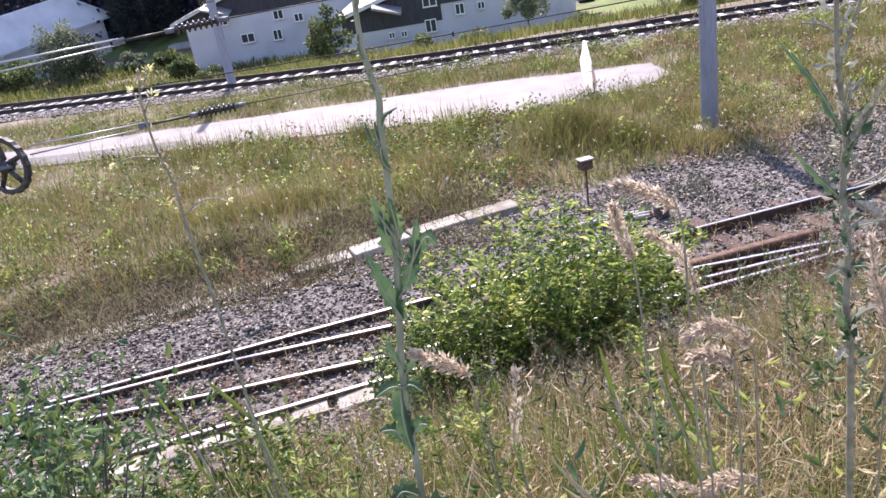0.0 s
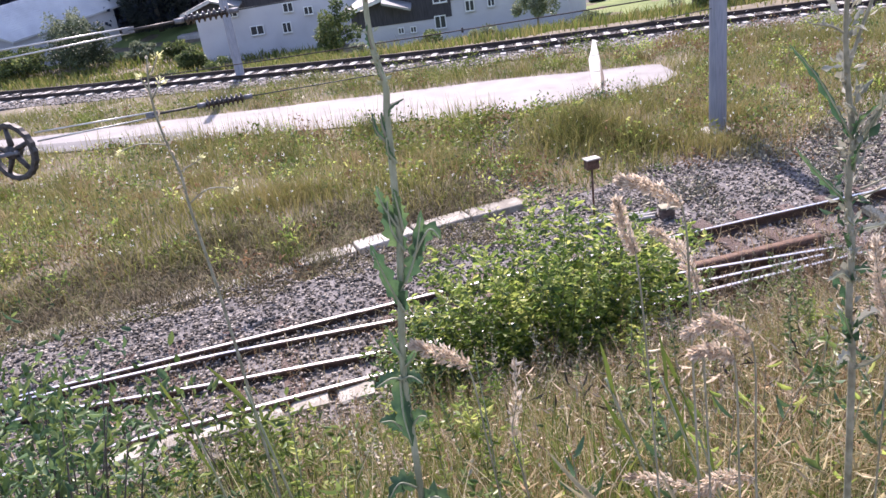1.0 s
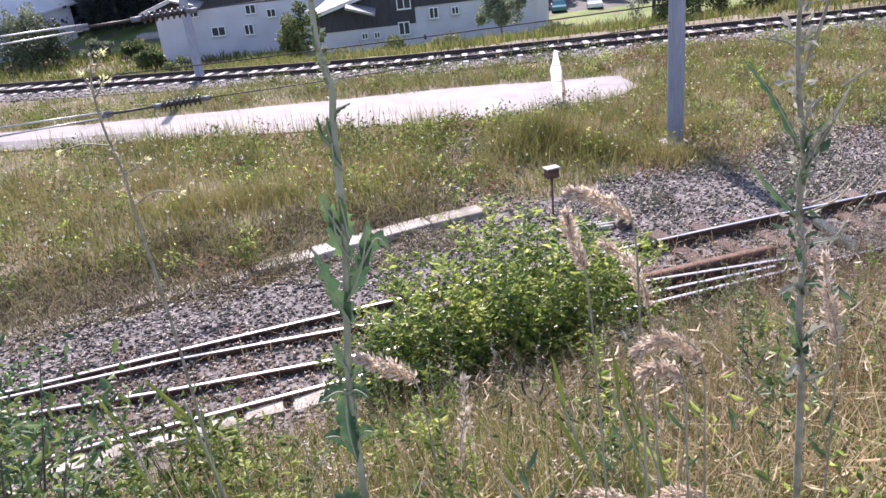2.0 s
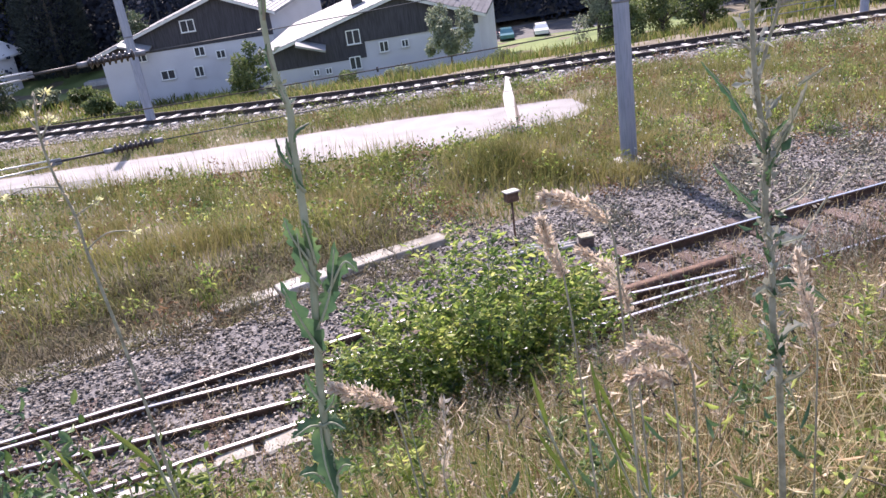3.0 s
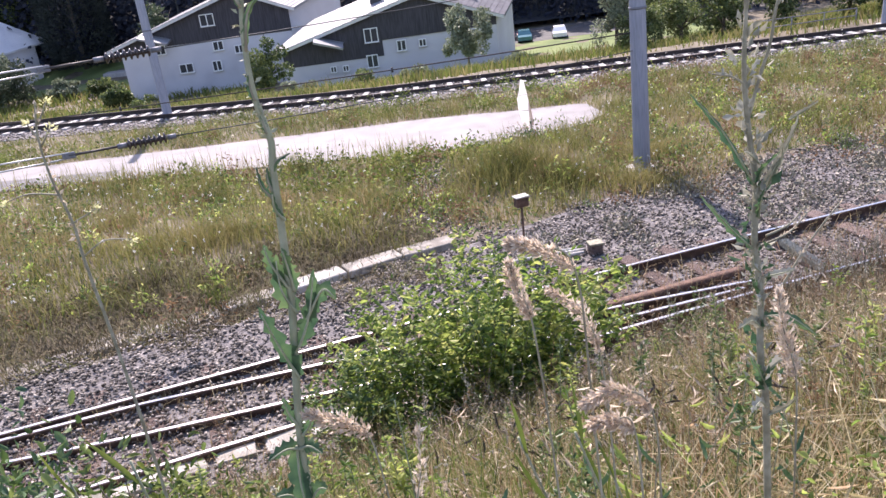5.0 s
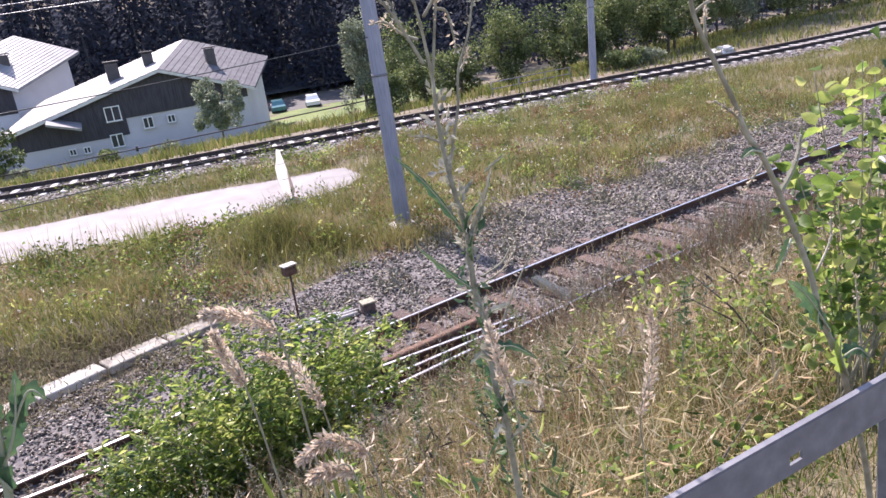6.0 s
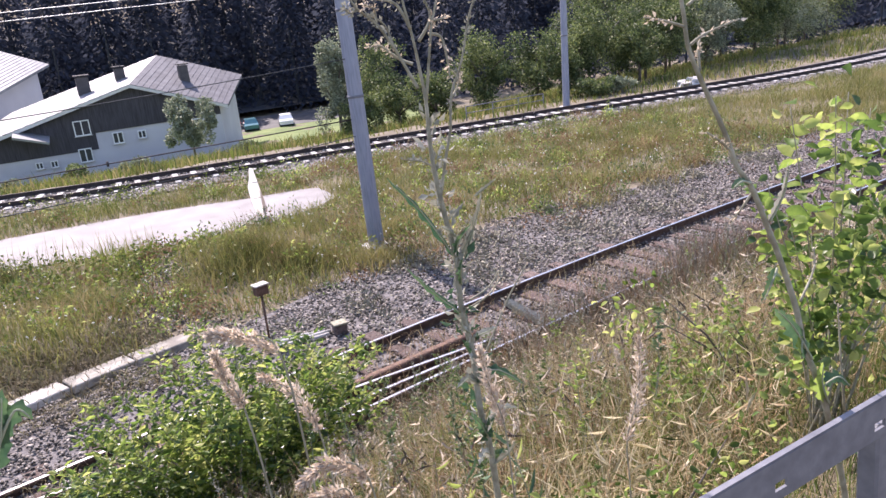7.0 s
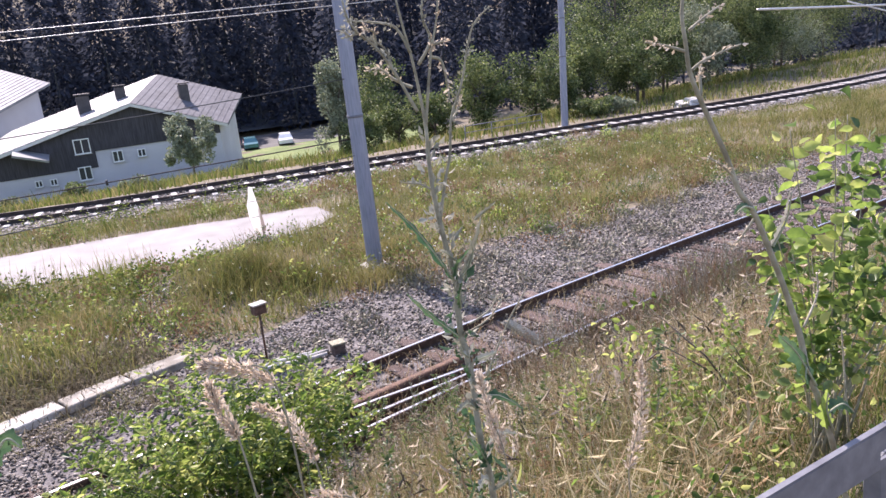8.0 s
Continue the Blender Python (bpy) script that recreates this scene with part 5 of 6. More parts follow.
def build_rail_weed():
    t = thing("wild_lettuce", "leaning wild lettuce with bare top beside the guard rail", "weed plant", (0, 0, 0), "tall weeds")
    y = 0.95
    stem = spline([(1.68, y, gz(1.68, y) - 0.03), (1.6, y, 3.2)] + [(x, y, z) for x, z in ((1.507, 3.498), (1.447, 3.64), (1.406, 3.715), (1.377, 3.808), (1.327, 3.919), (1.286, 3.999), (1.236, 4.091), (1.195, 4.141), (1.166, 4.201), (1.128, 4.267), (1.097, 4.319), (1.074, 4.367), (1.066, 4.41), (1.058, 4.451), (1.06, 4.485), (1.066, 4.56))], 5)
    tube("stem", stem, np.interp(np.linspace(0, 1, len(stem)), [0, 0.5, 1], [0.0075, 0.0052, 0.0026]), M_STALK, t, 7)
    for j, pts in enumerate(([(1.064, 4.398), (1.025, 4.41), (0.979, 4.42)], [(1.074, 4.431), (1.107, 4.447), (1.149, 4.465)], [(1.078, 4.366), (1.107, 4.382), (1.181, 4.399)], [(1.101, 4.321), (1.107, 4.358), (1.12, 4.378)],
                [(1.185, 4.167), (1.142, 4.195), (1.096, 4.22)], [(1.388, 3.822), (1.443, 3.874), (1.458, 3.916)], [(1.559, 3.508), (1.51, 3.665), (1.466, 3.801)], [(1.241, 4.086), (1.227, 4.049), (1.218, 4.021)])):
        br = spline([(x, y + 0.02 * math.sin(3 * j) * i, z) for i, (x, z) in enumerate(pts)], 5)
        b = tube("branch", br, np.linspace(0.003, 0.0014, len(br)), M_STALK, t, 5)
        tagged(husks("seed_spray", br[len(br) // 3:], 22, 0.010, 0.002, M_HUSK, b), kind="stuff")
    for i, (pts, w, m) in enumerate((([(1.426, 3.682), (1.344, 3.785), (1.275, 3.845)], 0.034, M_BLUELEAF), ([(1.491, 3.552), (1.448, 3.622), (1.432, 3.68)], 0.034, M_LEAF), ([(1.55, 3.374), (1.513, 3.429), (1.497, 3.464)], 0.036, M_BLUELEAF),
            ([(1.224, 4.104), (1.186, 4.116), (1.15, 4.111)], 0.016, M_BLUELEAF), ([(1.28, 4.019), (1.301, 4.071), (1.298, 4.134)], 0.02, M_GREYLEAF), ([(1.305, 3.917), (1.274, 3.893), (1.237, 3.868)], 0.022, M_BLUELEAF),
            ([(1.507, 3.498), (1.564, 3.448), (1.586, 3.39)], 0.04, M_BLUELEAF), ([(1.4, 3.717), (1.375, 3.742), (1.359, 3.721)], 0.026, M_LEAF), ([(1.46, 3.6), (1.50, 3.62), (1.53, 3.59)], 0.03, M_BLUELEAF))):
        lobed_leaf(t, pts, y - 0.004, w, m, -0.015, 0.0022, 0.3, i * 1.3)


def build_flower_weed():
    t = thing("hawkweed", "thin pale weed with a few yellow flowers", "weed plant", (0, 0, 0), "tall weeds")
    y = 2.2
    stem = spline([(-0.74, y, gz(-0.74, y) - 0.03), (-0.75, y, 3.2), (-0.77, y, 3.72), (-0.77, y, 3.85), (-0.79, y, 3.99), (-0.79, y, 4.11), (-0.77, y, 4.2)], 5)
    tube("stem", stem, np.linspace(0.006, 0.0028, len(stem)), M_STALK, t, 6)
    for pts in ([(-0.78, 3.94), (-0.86, 3.955), (-0.93, 3.94)], [(-0.77, 3.75), (-0.7, 3.79), (-0.62, 3.78)], [(-0.78, 3.85), (-0.69, 3.89)], [(-0.79, 4.08), (-0.75, 4.13)], [(-0.79, 4.1), (-0.81, 4.15)], [(-0.78, 4.14), (-0.74, 4.2)]):
        br = spline([(x, y, z) for x, z in pts], 4)
        b = tube("branch", br, np.linspace(0.003, 0.0018, len(br)), M_STALK, t, 5)
        husks("flower", br[-2:], 22, 0.012, 0.004, M_PETAL, b)
    husks("foliage", stem[10:], 40, 0.018, 0.004, M_HUSK, t)


def reed(head, r=0.012, n=190, mat=None, tint="straw-pink feathery plume", base_shift=0.1, size=1.0):
    """A tall grass with a drooping feathery head; head: points from the stem to the tip."""
    h = spline(head, 8)
    x, y = head[0][0] + base_shift * 0.6, head[0][1] + 0.05
    g = gz(x, y)
    t = thing("reed_grass", "tall reed grass stalk with " + tint, "reed grass", (0, 0, 0), "plumed grasses")
    z1 = head[0][2]
    st = spline([(x, y, g - 0.03), (x - base_shift * 0.15, y - 0.01, g + (z1 - g) * 0.5), (x - base_shift * 0.42, y - 0.035, g + (z1 - g) * 0.85), tuple(head[0]), tuple(h[len(h) // 2]), tuple(h[-2])], 6)
    tube("stem", st, np.linspace(0.003, 0.0012, len(st)) * size ** 0.5, M_STALK, t, 5)
    u = rng.uniform(0, 1, n)
    i = np.minimum((u * (len(h) - 1)).astype(int), len(h) - 2)
    p = h[i] + (h[i + 1] - h[i]) * rng.uniform(0, 1, (n, 1))
    d = h[i + 1] - h[i]
    d /= np.linalg.norm(d, axis=1, keepdims=True)
    o = rng.normal(size=(n, 3))
    w = np.sin(np.pi * np.clip(u * 0.9 + 0.08, 0, 1))[:, None] * r
    leaf_cloud("plume", p + o * w * 0.55, d + o * 0.45, rng.uniform(0.012, 0.026, n) * size, mat or M_PLUME, t, 0.35)
    for k in range(2):
        a = rng.uniform(0, 6.28)
        q = st[3 + 4 * k]
        leaf(t, q, q + np.array([math.cos(a) * 0.22, math.sin(a) * 0.22, 0.12]), 0.011, M_GRASS_DRY if rng.uniform() < 0.6 else M_GRASS_GREEN, 0.03, 0, False)


def build_reeds():
    near = lambda pts: [(x * 0.6, 1.14 + rng.uniform(-0.02, 0.02), 4.45 + (z - 4.45) * 0.6) for x, z in pts]
    for y, pts in ((0.85, [(0.296, 4.082), (0.254, 4.117), (0.22, 4.128)]), (0.95, [(0.354, 3.903), (0.329, 3.972), (0.289, 4.01)]), (0.8, [(0.368, 3.903), (0.324, 3.941), (0.285, 3.928)]), (0.8, [(0.345, 3.882), (0.318, 3.9), (0.292, 3.898)]), (0.9, [(0.25, 4.0), (0.235, 4.04), (0.228, 4.08)])):
        reed([(x, y, z) for x, z in pts], 0.0062, 380, size=0.5)
    reed([(1.05, 1.1, 3.546), (1.085, 1.1, 3.657), (1.088, 1.1, 3.775)], 0.010, 420, size=0.6)
    for pts in ([(0.01, 3.2), (-0.06, 3.28), (-0.14, 3.33)], [(0.76, 2.6), (0.62, 2.65), (0.48, 2.71)], [(1.27, 3.17), (1.25, 3.29), (1.23, 3.43)], [(0.9, 2.62), (0.78, 2.66), (0.7, 2.6)]):
        reed(near(pts), 0.010, 380, size=0.65)
    reed(near([(0.12, 2.95), (0.14, 3.08), (0.15, 3.2)]), 0.006, 90, M_HUSK, "bleached husky head", size=0.7)
    for i in range(34):
        x, k = rng.uniform(-1.8, 4.6), rng.uniform(2.3, 4.9)
        yy = k + 0.215 * x
        g = gz(x, yy)
        z = g + rng.uniform(0.45, 0.8)
        dx = rng.uniform(-0.12, 0.12)
        reed([(x, yy, z - 0.1), (x + dx * 0.4, yy, z + 0.02), (x + dx, yy + rng.uniform(-0.05, 0.05), z + 0.06)], 0.010, 90, M_HUSK if i % 3 else M_PLUME, "pale dry head" if i % 3 else "straw-pink feathery plume")


GATHERED = collections.defaultdict(lambda: ([], [], [], []))


def forb(x, y, h, n, leaf_len, mat, label, lean=0.1, wide=0.35, single=False):
    """A leafy weed; those too many to tell apart are gathered by kind."""
    g = gz(x, y)
    a = rng.uniform(0, 6.28)
    tip = np.array([x + math.cos(a) * lean, y + math.sin(a) * lean, g + h])
    st = spline([(x, y, g - 0.03), ((x + tip[0]) / 2 + 0.02, (y + tip[1]) / 2, g + h * 0.5), tip], 8)
    stalk = tube_data(st, np.linspace(0.0055, 0.002, len(st)), 5)
    k = rng.uniform(0.15, 1, n) * (len(st) - 1.001)
    i = k.astype(int)
    p = st[i] + (st[i + 1] - st[i]) * (k - i)[:, None]
    b = rng.uniform(0, 6.283, n)
    ax = np.stack([np.cos(b), np.sin(b), rng.uniform(-0.2, 0.9, n)], 1)
    size = rng.uniform(0.5, 1.15, n) * leaf_len * np.interp(k / len(st), [0, 1], [1.1, 0.6])
    if single:
        t = thing("weed_plant", label, "weed plant", (0, 0, 0), "leafy weeds on the bank")
        mesh("stem", *stalk, M_MIDRIB, t, True)
        leaf_cloud("foliage", p, ax, size, mat, t, wide, 0.12, True)
    else:
        for store, item in zip(GATHERED[mat.name, label], (stalk, p, ax, size)):
            store.append(item)


def build_gathered():
    for (name, label), (stalks, p, ax, size) in GATHERED.items():
        t = thing("weeds", label.replace("weed ", "weeds ") , "weeds", kind="stuff")
        v, f = merge(stalks)
        mesh("stems", v, f, M_STALK, t, True)
        leaf_cloud("foliage", np.concatenate(p), np.concatenate(ax), np.concatenate(size), bpy.data.materials[name], t, 0.36, 0.12, True)


def branchy(x, y, h, mat, stalk, label, spread=0.25, leaf_len=0.03, arms=7, per=14):
    """An upright weed whose side branches carry small leaves or seeds."""
    g = gz(x, y)
    t = thing("weed_plant", label, "weed plant", (0, 0, 0), "branching weeds on the bank")
    lean = rng.uniform(-0.1, 0.1, 2)
    st = spline([(x, y, g - 0.03), (x + lean[0] * 0.4, y + lean[1] * 0.4, g + h * 0.5), (x + lean[0], y + lean[1], g + h)], 8)
    items = [tube_data(st, np.linspace(0.005, 0.0018, len(st)), 5)]
    cs, ax, sz = [], [], []
    for j in range(arms + 1):
        if j < arms:
            i = int(rng.uniform(0.25, 0.9) * (len(st) - 1))
            a, r = rng.uniform(0, 6.283), spread * rng.uniform(0.5, 1.1) * (1.25 - i / len(st))
            tip = st[i] + np.array([math.cos(a) * r, math.sin(a) * r, h * rng.uniform(0.15, 0.35)])
            br = spline([st[i], st[i] * 0.5 + tip * 0.5 + np.array([math.cos(a) * r * 0.15, math.sin(a) * r * 0.15, -0.02]), tip], 5)
            items.append(tube_data(br, np.linspace(0.0028, 0.0012, len(br)), 4))
        else:
            br = st[len(st) // 3:]
        n = per if j < arms else per * 2
        k = rng.uniform(0.15, 1, n) * (len(br) - 1.001)
        m = k.astype(int)
        cs.append(br[m] + (br[m + 1] - br[m]) * (k - m)[:, None])
        b = rng.uniform(0, 6.283, n)
        ax.append(np.stack([np.cos(b), np.sin(b), rng.uniform(-0.3, 1.0, n)], 1))
        sz.append(rng.uniform(0.5, 1.3, n) * leaf_len)
    v, f = merge(items)
    mesh("stalk", v, f, stalk, t, True)
    leaf_cloud("foliage", np.concatenate(cs), np.concatenate(ax), np.concatenate(sz), mat, t, 0.4, 0.12, True)


def build_branchy():
    kinds = ((M_GREYLEAF, M_STALK, "withered grey branching weed on the bank", 0.026), (M_RUSSET, M_STALK, "russet branching dock gone to seed on the bank", 0.02), (M_LEAF_DARK, M_MIDRIB, "dark green branching weed on the bank", 0.04), (M_HUSK, M_STALK, "bleached branching weed gone to seed on the bank", 0.02), (M_LEAF, M_MIDRIB, "fresh green branching weed on the bank", 0.042))
    # dead growth along the foot of the bank, over the near rail
    for i in range(80):
        x = rng.uniform(2.4, 9.0)
        m, st, lab, ln = kinds[(0, 1, 3, 0, 2)[i % 5]]
        branchy(x, near_far_rail(x) - rng.uniform(1.7, 2.7), rng.uniform(0.45, 0.85) + 0.06 * max(x - 4, 0), m, st, lab, 0.3, ln, 8)
    # dead growth at the foot of the thicket
    for i in range(20):
        m, st, lab, ln = kinds[(0, 1, 3, 1)[i % 4]]
        branchy(rng.uniform(0.1, 2.2), rng.uniform(5.1, 5.75), rng.uniform(0.6, 1.0), m, M_BARK if i % 3 == 0 else st, lab, 0.26, ln, 9)
    # mixed growth over the slope
    for i in range(95):
        x, k = rng.uniform(-3.4, 5.2), rng.uniform(2.1, 5.7)
        m, st, lab, ln = kinds[(2, 0, 4, 1, 2, 3, 4)[i % 7] if x < 0.3 else (0, 3, 1, 2, 4)[i % 5]]
        branchy(x, k + 0.215 * x, rng.uniform(0.45, 0.9), m, st, lab, 0.22, ln * 1.1, 7)


def build_forbs():
    for i in range(46):
        x = rng.uniform(-3.6, -0.1) if i % 3 else rng.uniform(0.0, 3.6)
        k = rng.uniform(2.2, 5.6)
        forb(x, k + 0.215 * x, rng.uniform(0.45, 0.95), 46, 0.085, (M_LEAF_DARK, M_LEAF, M_GRASS_GREEN)[i % 3], "slender leafy green weed among dry grass")
    for i in range(44):
        x, k = (rng.uniform(-2.2, 0.2), rng.uniform(2.3, 4.4)) if i % 4 else (rng.uniform(0.5, 2.6), rng.uniform(2.6, 4.2))
        forb(x, k + 0.215 * x, rng.uniform(0.75, 1.2), 95, 0.062, (M_LEAF_DARK, M_LEAF, M_LEAF_DARK, M_GRASS_GREEN)[i % 4], "tall leafy green weed rising from the bank grass", 0.12, 0.32, True)
    for i in range(26):
        x, k = rng.uniform(0.6, 4.6), rng.uniform(3.0, 6.2)
        forb(x, k + 0.215 * x, rng.uniform(0.35, 0.7), 34, 0.05, M_HUSK if i % 2 else M_GRASS_DRY, "dry brown seeding weed on the bank", 0.15, 0.4)
    for i in range(64):
        x = rng.uniform(1.8, 9.5) if i % 2 else rng.uniform(2.0, 5.0)
        forb(x, near_far_rail(x) - rng.uniform(1.3, 2.9), rng.uniform(0.25, 0.7), 44, 0.05, (M_HUSK, M_GRASS_DRY, M_STRAW, M_GRASS_GREEN)[i % 4], "withered grey-brown weed beside the rails", 0.2, 0.35)
    # dead twiggy weeds below the thicket and over the bank
    for i in range(84):
        x, k = (rng.uniform(0.1, 2.4), rng.uniform(4.6, 5.8)) if i % 3 == 0 else (rng.uniform(-1.6, 4.8), rng.uniform(2.4, 5.8))
        forb(x, k + 0.215 * x, rng.uniform(0.4, 0.9), 30, 0.045, (M_BARK, M_STALK, M_HUSK, M_RUSSET)[i % 4], ("dead dark twiggy weed", "withered grey weed", "bleached seeding weed", "russet seeding dock")[i % 4] + " among grass on the bank", 0.2, 0.3)
    # leafy young growth on the left of the bank
    for i in range(60):
        x, k = (rng.uniform(-3.4, -0.4), rng.uniform(2.3, 5.2)) if i % 4 else (rng.uniform(0.8, 4.6), rng.uniform(2.2, 4.6))
        forb(x, k + 0.215 * x, rng.uniform(0.4, 0.85), 60, 0.09, (M_LEAF, M_LEAF_DARK, M_LETTUCE)[i % 3], "bushy green weed with pointed leaves on the bank", 0.15, 0.45)
    for i in range(44):
        x, k = rng.uniform(0.6, 4.6), rng.uniform(2.4, 5.6)
        forb(x, k + 0.215 * x, rng.uniform(0.4, 0.75), 52, 0.06, (M_LEAF_DARK, M_LEAF, M_GRASS_GREEN, M_RUSSET)[i % 4], "bushy leafy weed between bleached straw" if i % 4 < 3 else "russet seeding dock among grass on the bank", 0.15, 0.36)
    # slender stalks with long leaves close to the camera
    for i in range(22):
        x, k = (rng.uniform(0.15, 1.7), rng.uniform(1.6, 2.6)) if i % 3 else (rng.uniform(-1.5, -0.3), rng.uniform(1.7, 2.6))
        y = k + 0.215 * x
        g, h = gz(x, y), rng.uniform(0.5, 0.85)
        t = thing("weed_plant", "slender upright weed with long narrow green leaves", "weed plant", (0, 0, 0), "leafy weeds on the bank")
        st = spline([(x, y, g - 0.03), (x + rng.uniform(-0.05, 0.05), y, g + h * 0.5), (x + rng.uniform(-0.12, 0.12), y, g + h)], 7)
        tube("stem", st, np.linspace(0.0045, 0.0015, len(st)), M_STALK if i % 2 else M_MIDRIB, t, 5)
        for j in range(8):
            q = Vector(st[int(rng.uniform(3, len(st) - 1))])
            a = rng.uniform(0, 6.283)
            leaf(t, q, q + Vector((math.cos(a) * 0.07, math.sin(a) * 0.07, rng.uniform(0.02, 0.1))), rng.uniform(0.012, 0.022), (M_LEAF_DARK, M_LETTUCE, M_LEAF)[i % 3], 0.01, 0.15, False)
        tagged(husks("seed_head", st[-4:], 24, 0.012, 0.006, (M_HUSK, M_RUSSET)[i % 2], t), kind="stuff")
    # two green grass-leaf shoots
    for x, y, x1, z1 in ((0.42, 1.3, 0.29, 3.65), (0.55, 1.35, 0.42, 3.6), (-0.5, 1.35, -0.467, 3.72), (0.62, 1.5, 0.5, 3.5), (-0.75, 1.6, -0.72, 3.55)):
        t = thing("grass_shoot", "broad green grass shoot on the bank", "grass shoot", (0, 0, 0), "broad grass shoots")
        b, q = Vector((x + 0.12, y, gz(x, y) - 0.02)), Vector((x1, y, z1 - 0.12))
        line = spline([b, b.lerp(q, 0.55) + Vector((0.02, 0, 0)), q], 6)
        tube("stem", line, 0.0028, M_MIDRIB, t, 5)
        for f in (5, 7, 9, 11):
            p = Vector(line[f])
            leaf(t, p, p + Vector((rng.uniform(-0.07, 0.0), rng.uniform(-0.04, 0.04), 0.15)), 0.010, M_GRASS_GREEN, 0.0, 0, False)


def shrub(name, label, base, centre, radii, n, leaf_len, mats, stems, clumps=26, wide=0.6, stem_mat=None):
    t = thing(name, label, "shrub", (0, 0, 0))
    base, centre = Vector(base), Vector(centre)
    p, ax = crown_points(n, centre, radii, clumps)
    low = p[:, 2] > ground_z(p[:, 0], p[:, 1]) - 0.02
    p, ax = p[low], ax[low]
    ax[:, 2] += 0.1
    half = rng.uniform(0, 1, len(p)) < 0.6
    for sel, mat, nm in ((half, mats[0], "foliage"), (~half, mats[1], "foliage")):
        leaf_cloud(nm, p[sel], ax[sel], rng.uniform(0.55, 1.2, sel.sum()) * leaf_len, mat, t, wide, 0.12, True)
    for i in range(stems):
        q = Vector(p[rng.integers(0, len(p))])
        b = base + Vector((rng.uniform(-0.25, 0.25) * radii[0], rng.uniform(-0.2, 0.2) * radii[1], 0))
        b.z = gz(b.x, b.y) - 0.03
        tube("stem", [b, b.lerp(q, 0.5) + Vector((0, 0, 0.12 * radii[2])), q], [0.008, 0.006, 0.002], stem_mat or M_BARK, t, 5)
    return t


def thicket(label, cx, cy, rx, ry, shoots, height, leaf_len, mats):
    t = thing("bush", label, "shrub", (0, 0, 0))
    cs, ax, sz = [], [], []
    for i in range(shoots):
        a, q = rng.uniform(0, 6.283), math.sqrt(rng.uniform(0, 1))
        dx, dy = math.cos(a) * q, math.sin(a) * q
        x, y = cx + dx * rx * 0.55, cy + dy * ry * 0.6
        h = height * rng.uniform(0.5, 1.08) * (1 - 0.32 * q * q)
        g = gz(x, y)
        tip = (cx + dx * rx * 1.32 + rng.normal(0, 0.06), cy + dy * ry * 1.3, g + h)
        st = spline([(x, y, g - 0.04), (x + dx * rx * 0.2, y + dy * ry * 0.2, g + h * 0.55), tip], 9)
        tube("shoot", st, np.linspace(0.007, 0.0018, len(st)), M_MIDRIB, t, 5)
        n = int(rng.uniform(75, 120))
        k = (rng.uniform(0.05, 1, n) ** 0.8) * (len(st) - 1.001)
        m = k.astype(int)
        c = st[m] + (st[m + 1] - st[m]) * (k - m)[:, None]
        b = rng.uniform(0, 6.283, n)
        out = np.stack([np.cos(b), np.sin(b), rng.uniform(-0.25, 0.7, n)], 1)
        cs.append(c + out * rng.uniform(0, 0.09, (n, 1)))
        ax.append(out + rng.normal(0, 0.2, (n, 3)))
        sz.append(rng.uniform(0.5, 1.2, n) * leaf_len)
    c, a, s = np.concatenate(cs), np.concatenate(ax), np.concatenate(sz)
    pick = rng.integers(0, len(mats), len(c))
    for i, mat in enumerate(mats):
        leaf_cloud("foliage", c[pick == i], a[pick == i], s[pick == i], mat, t, 0.46, 0.14, True)


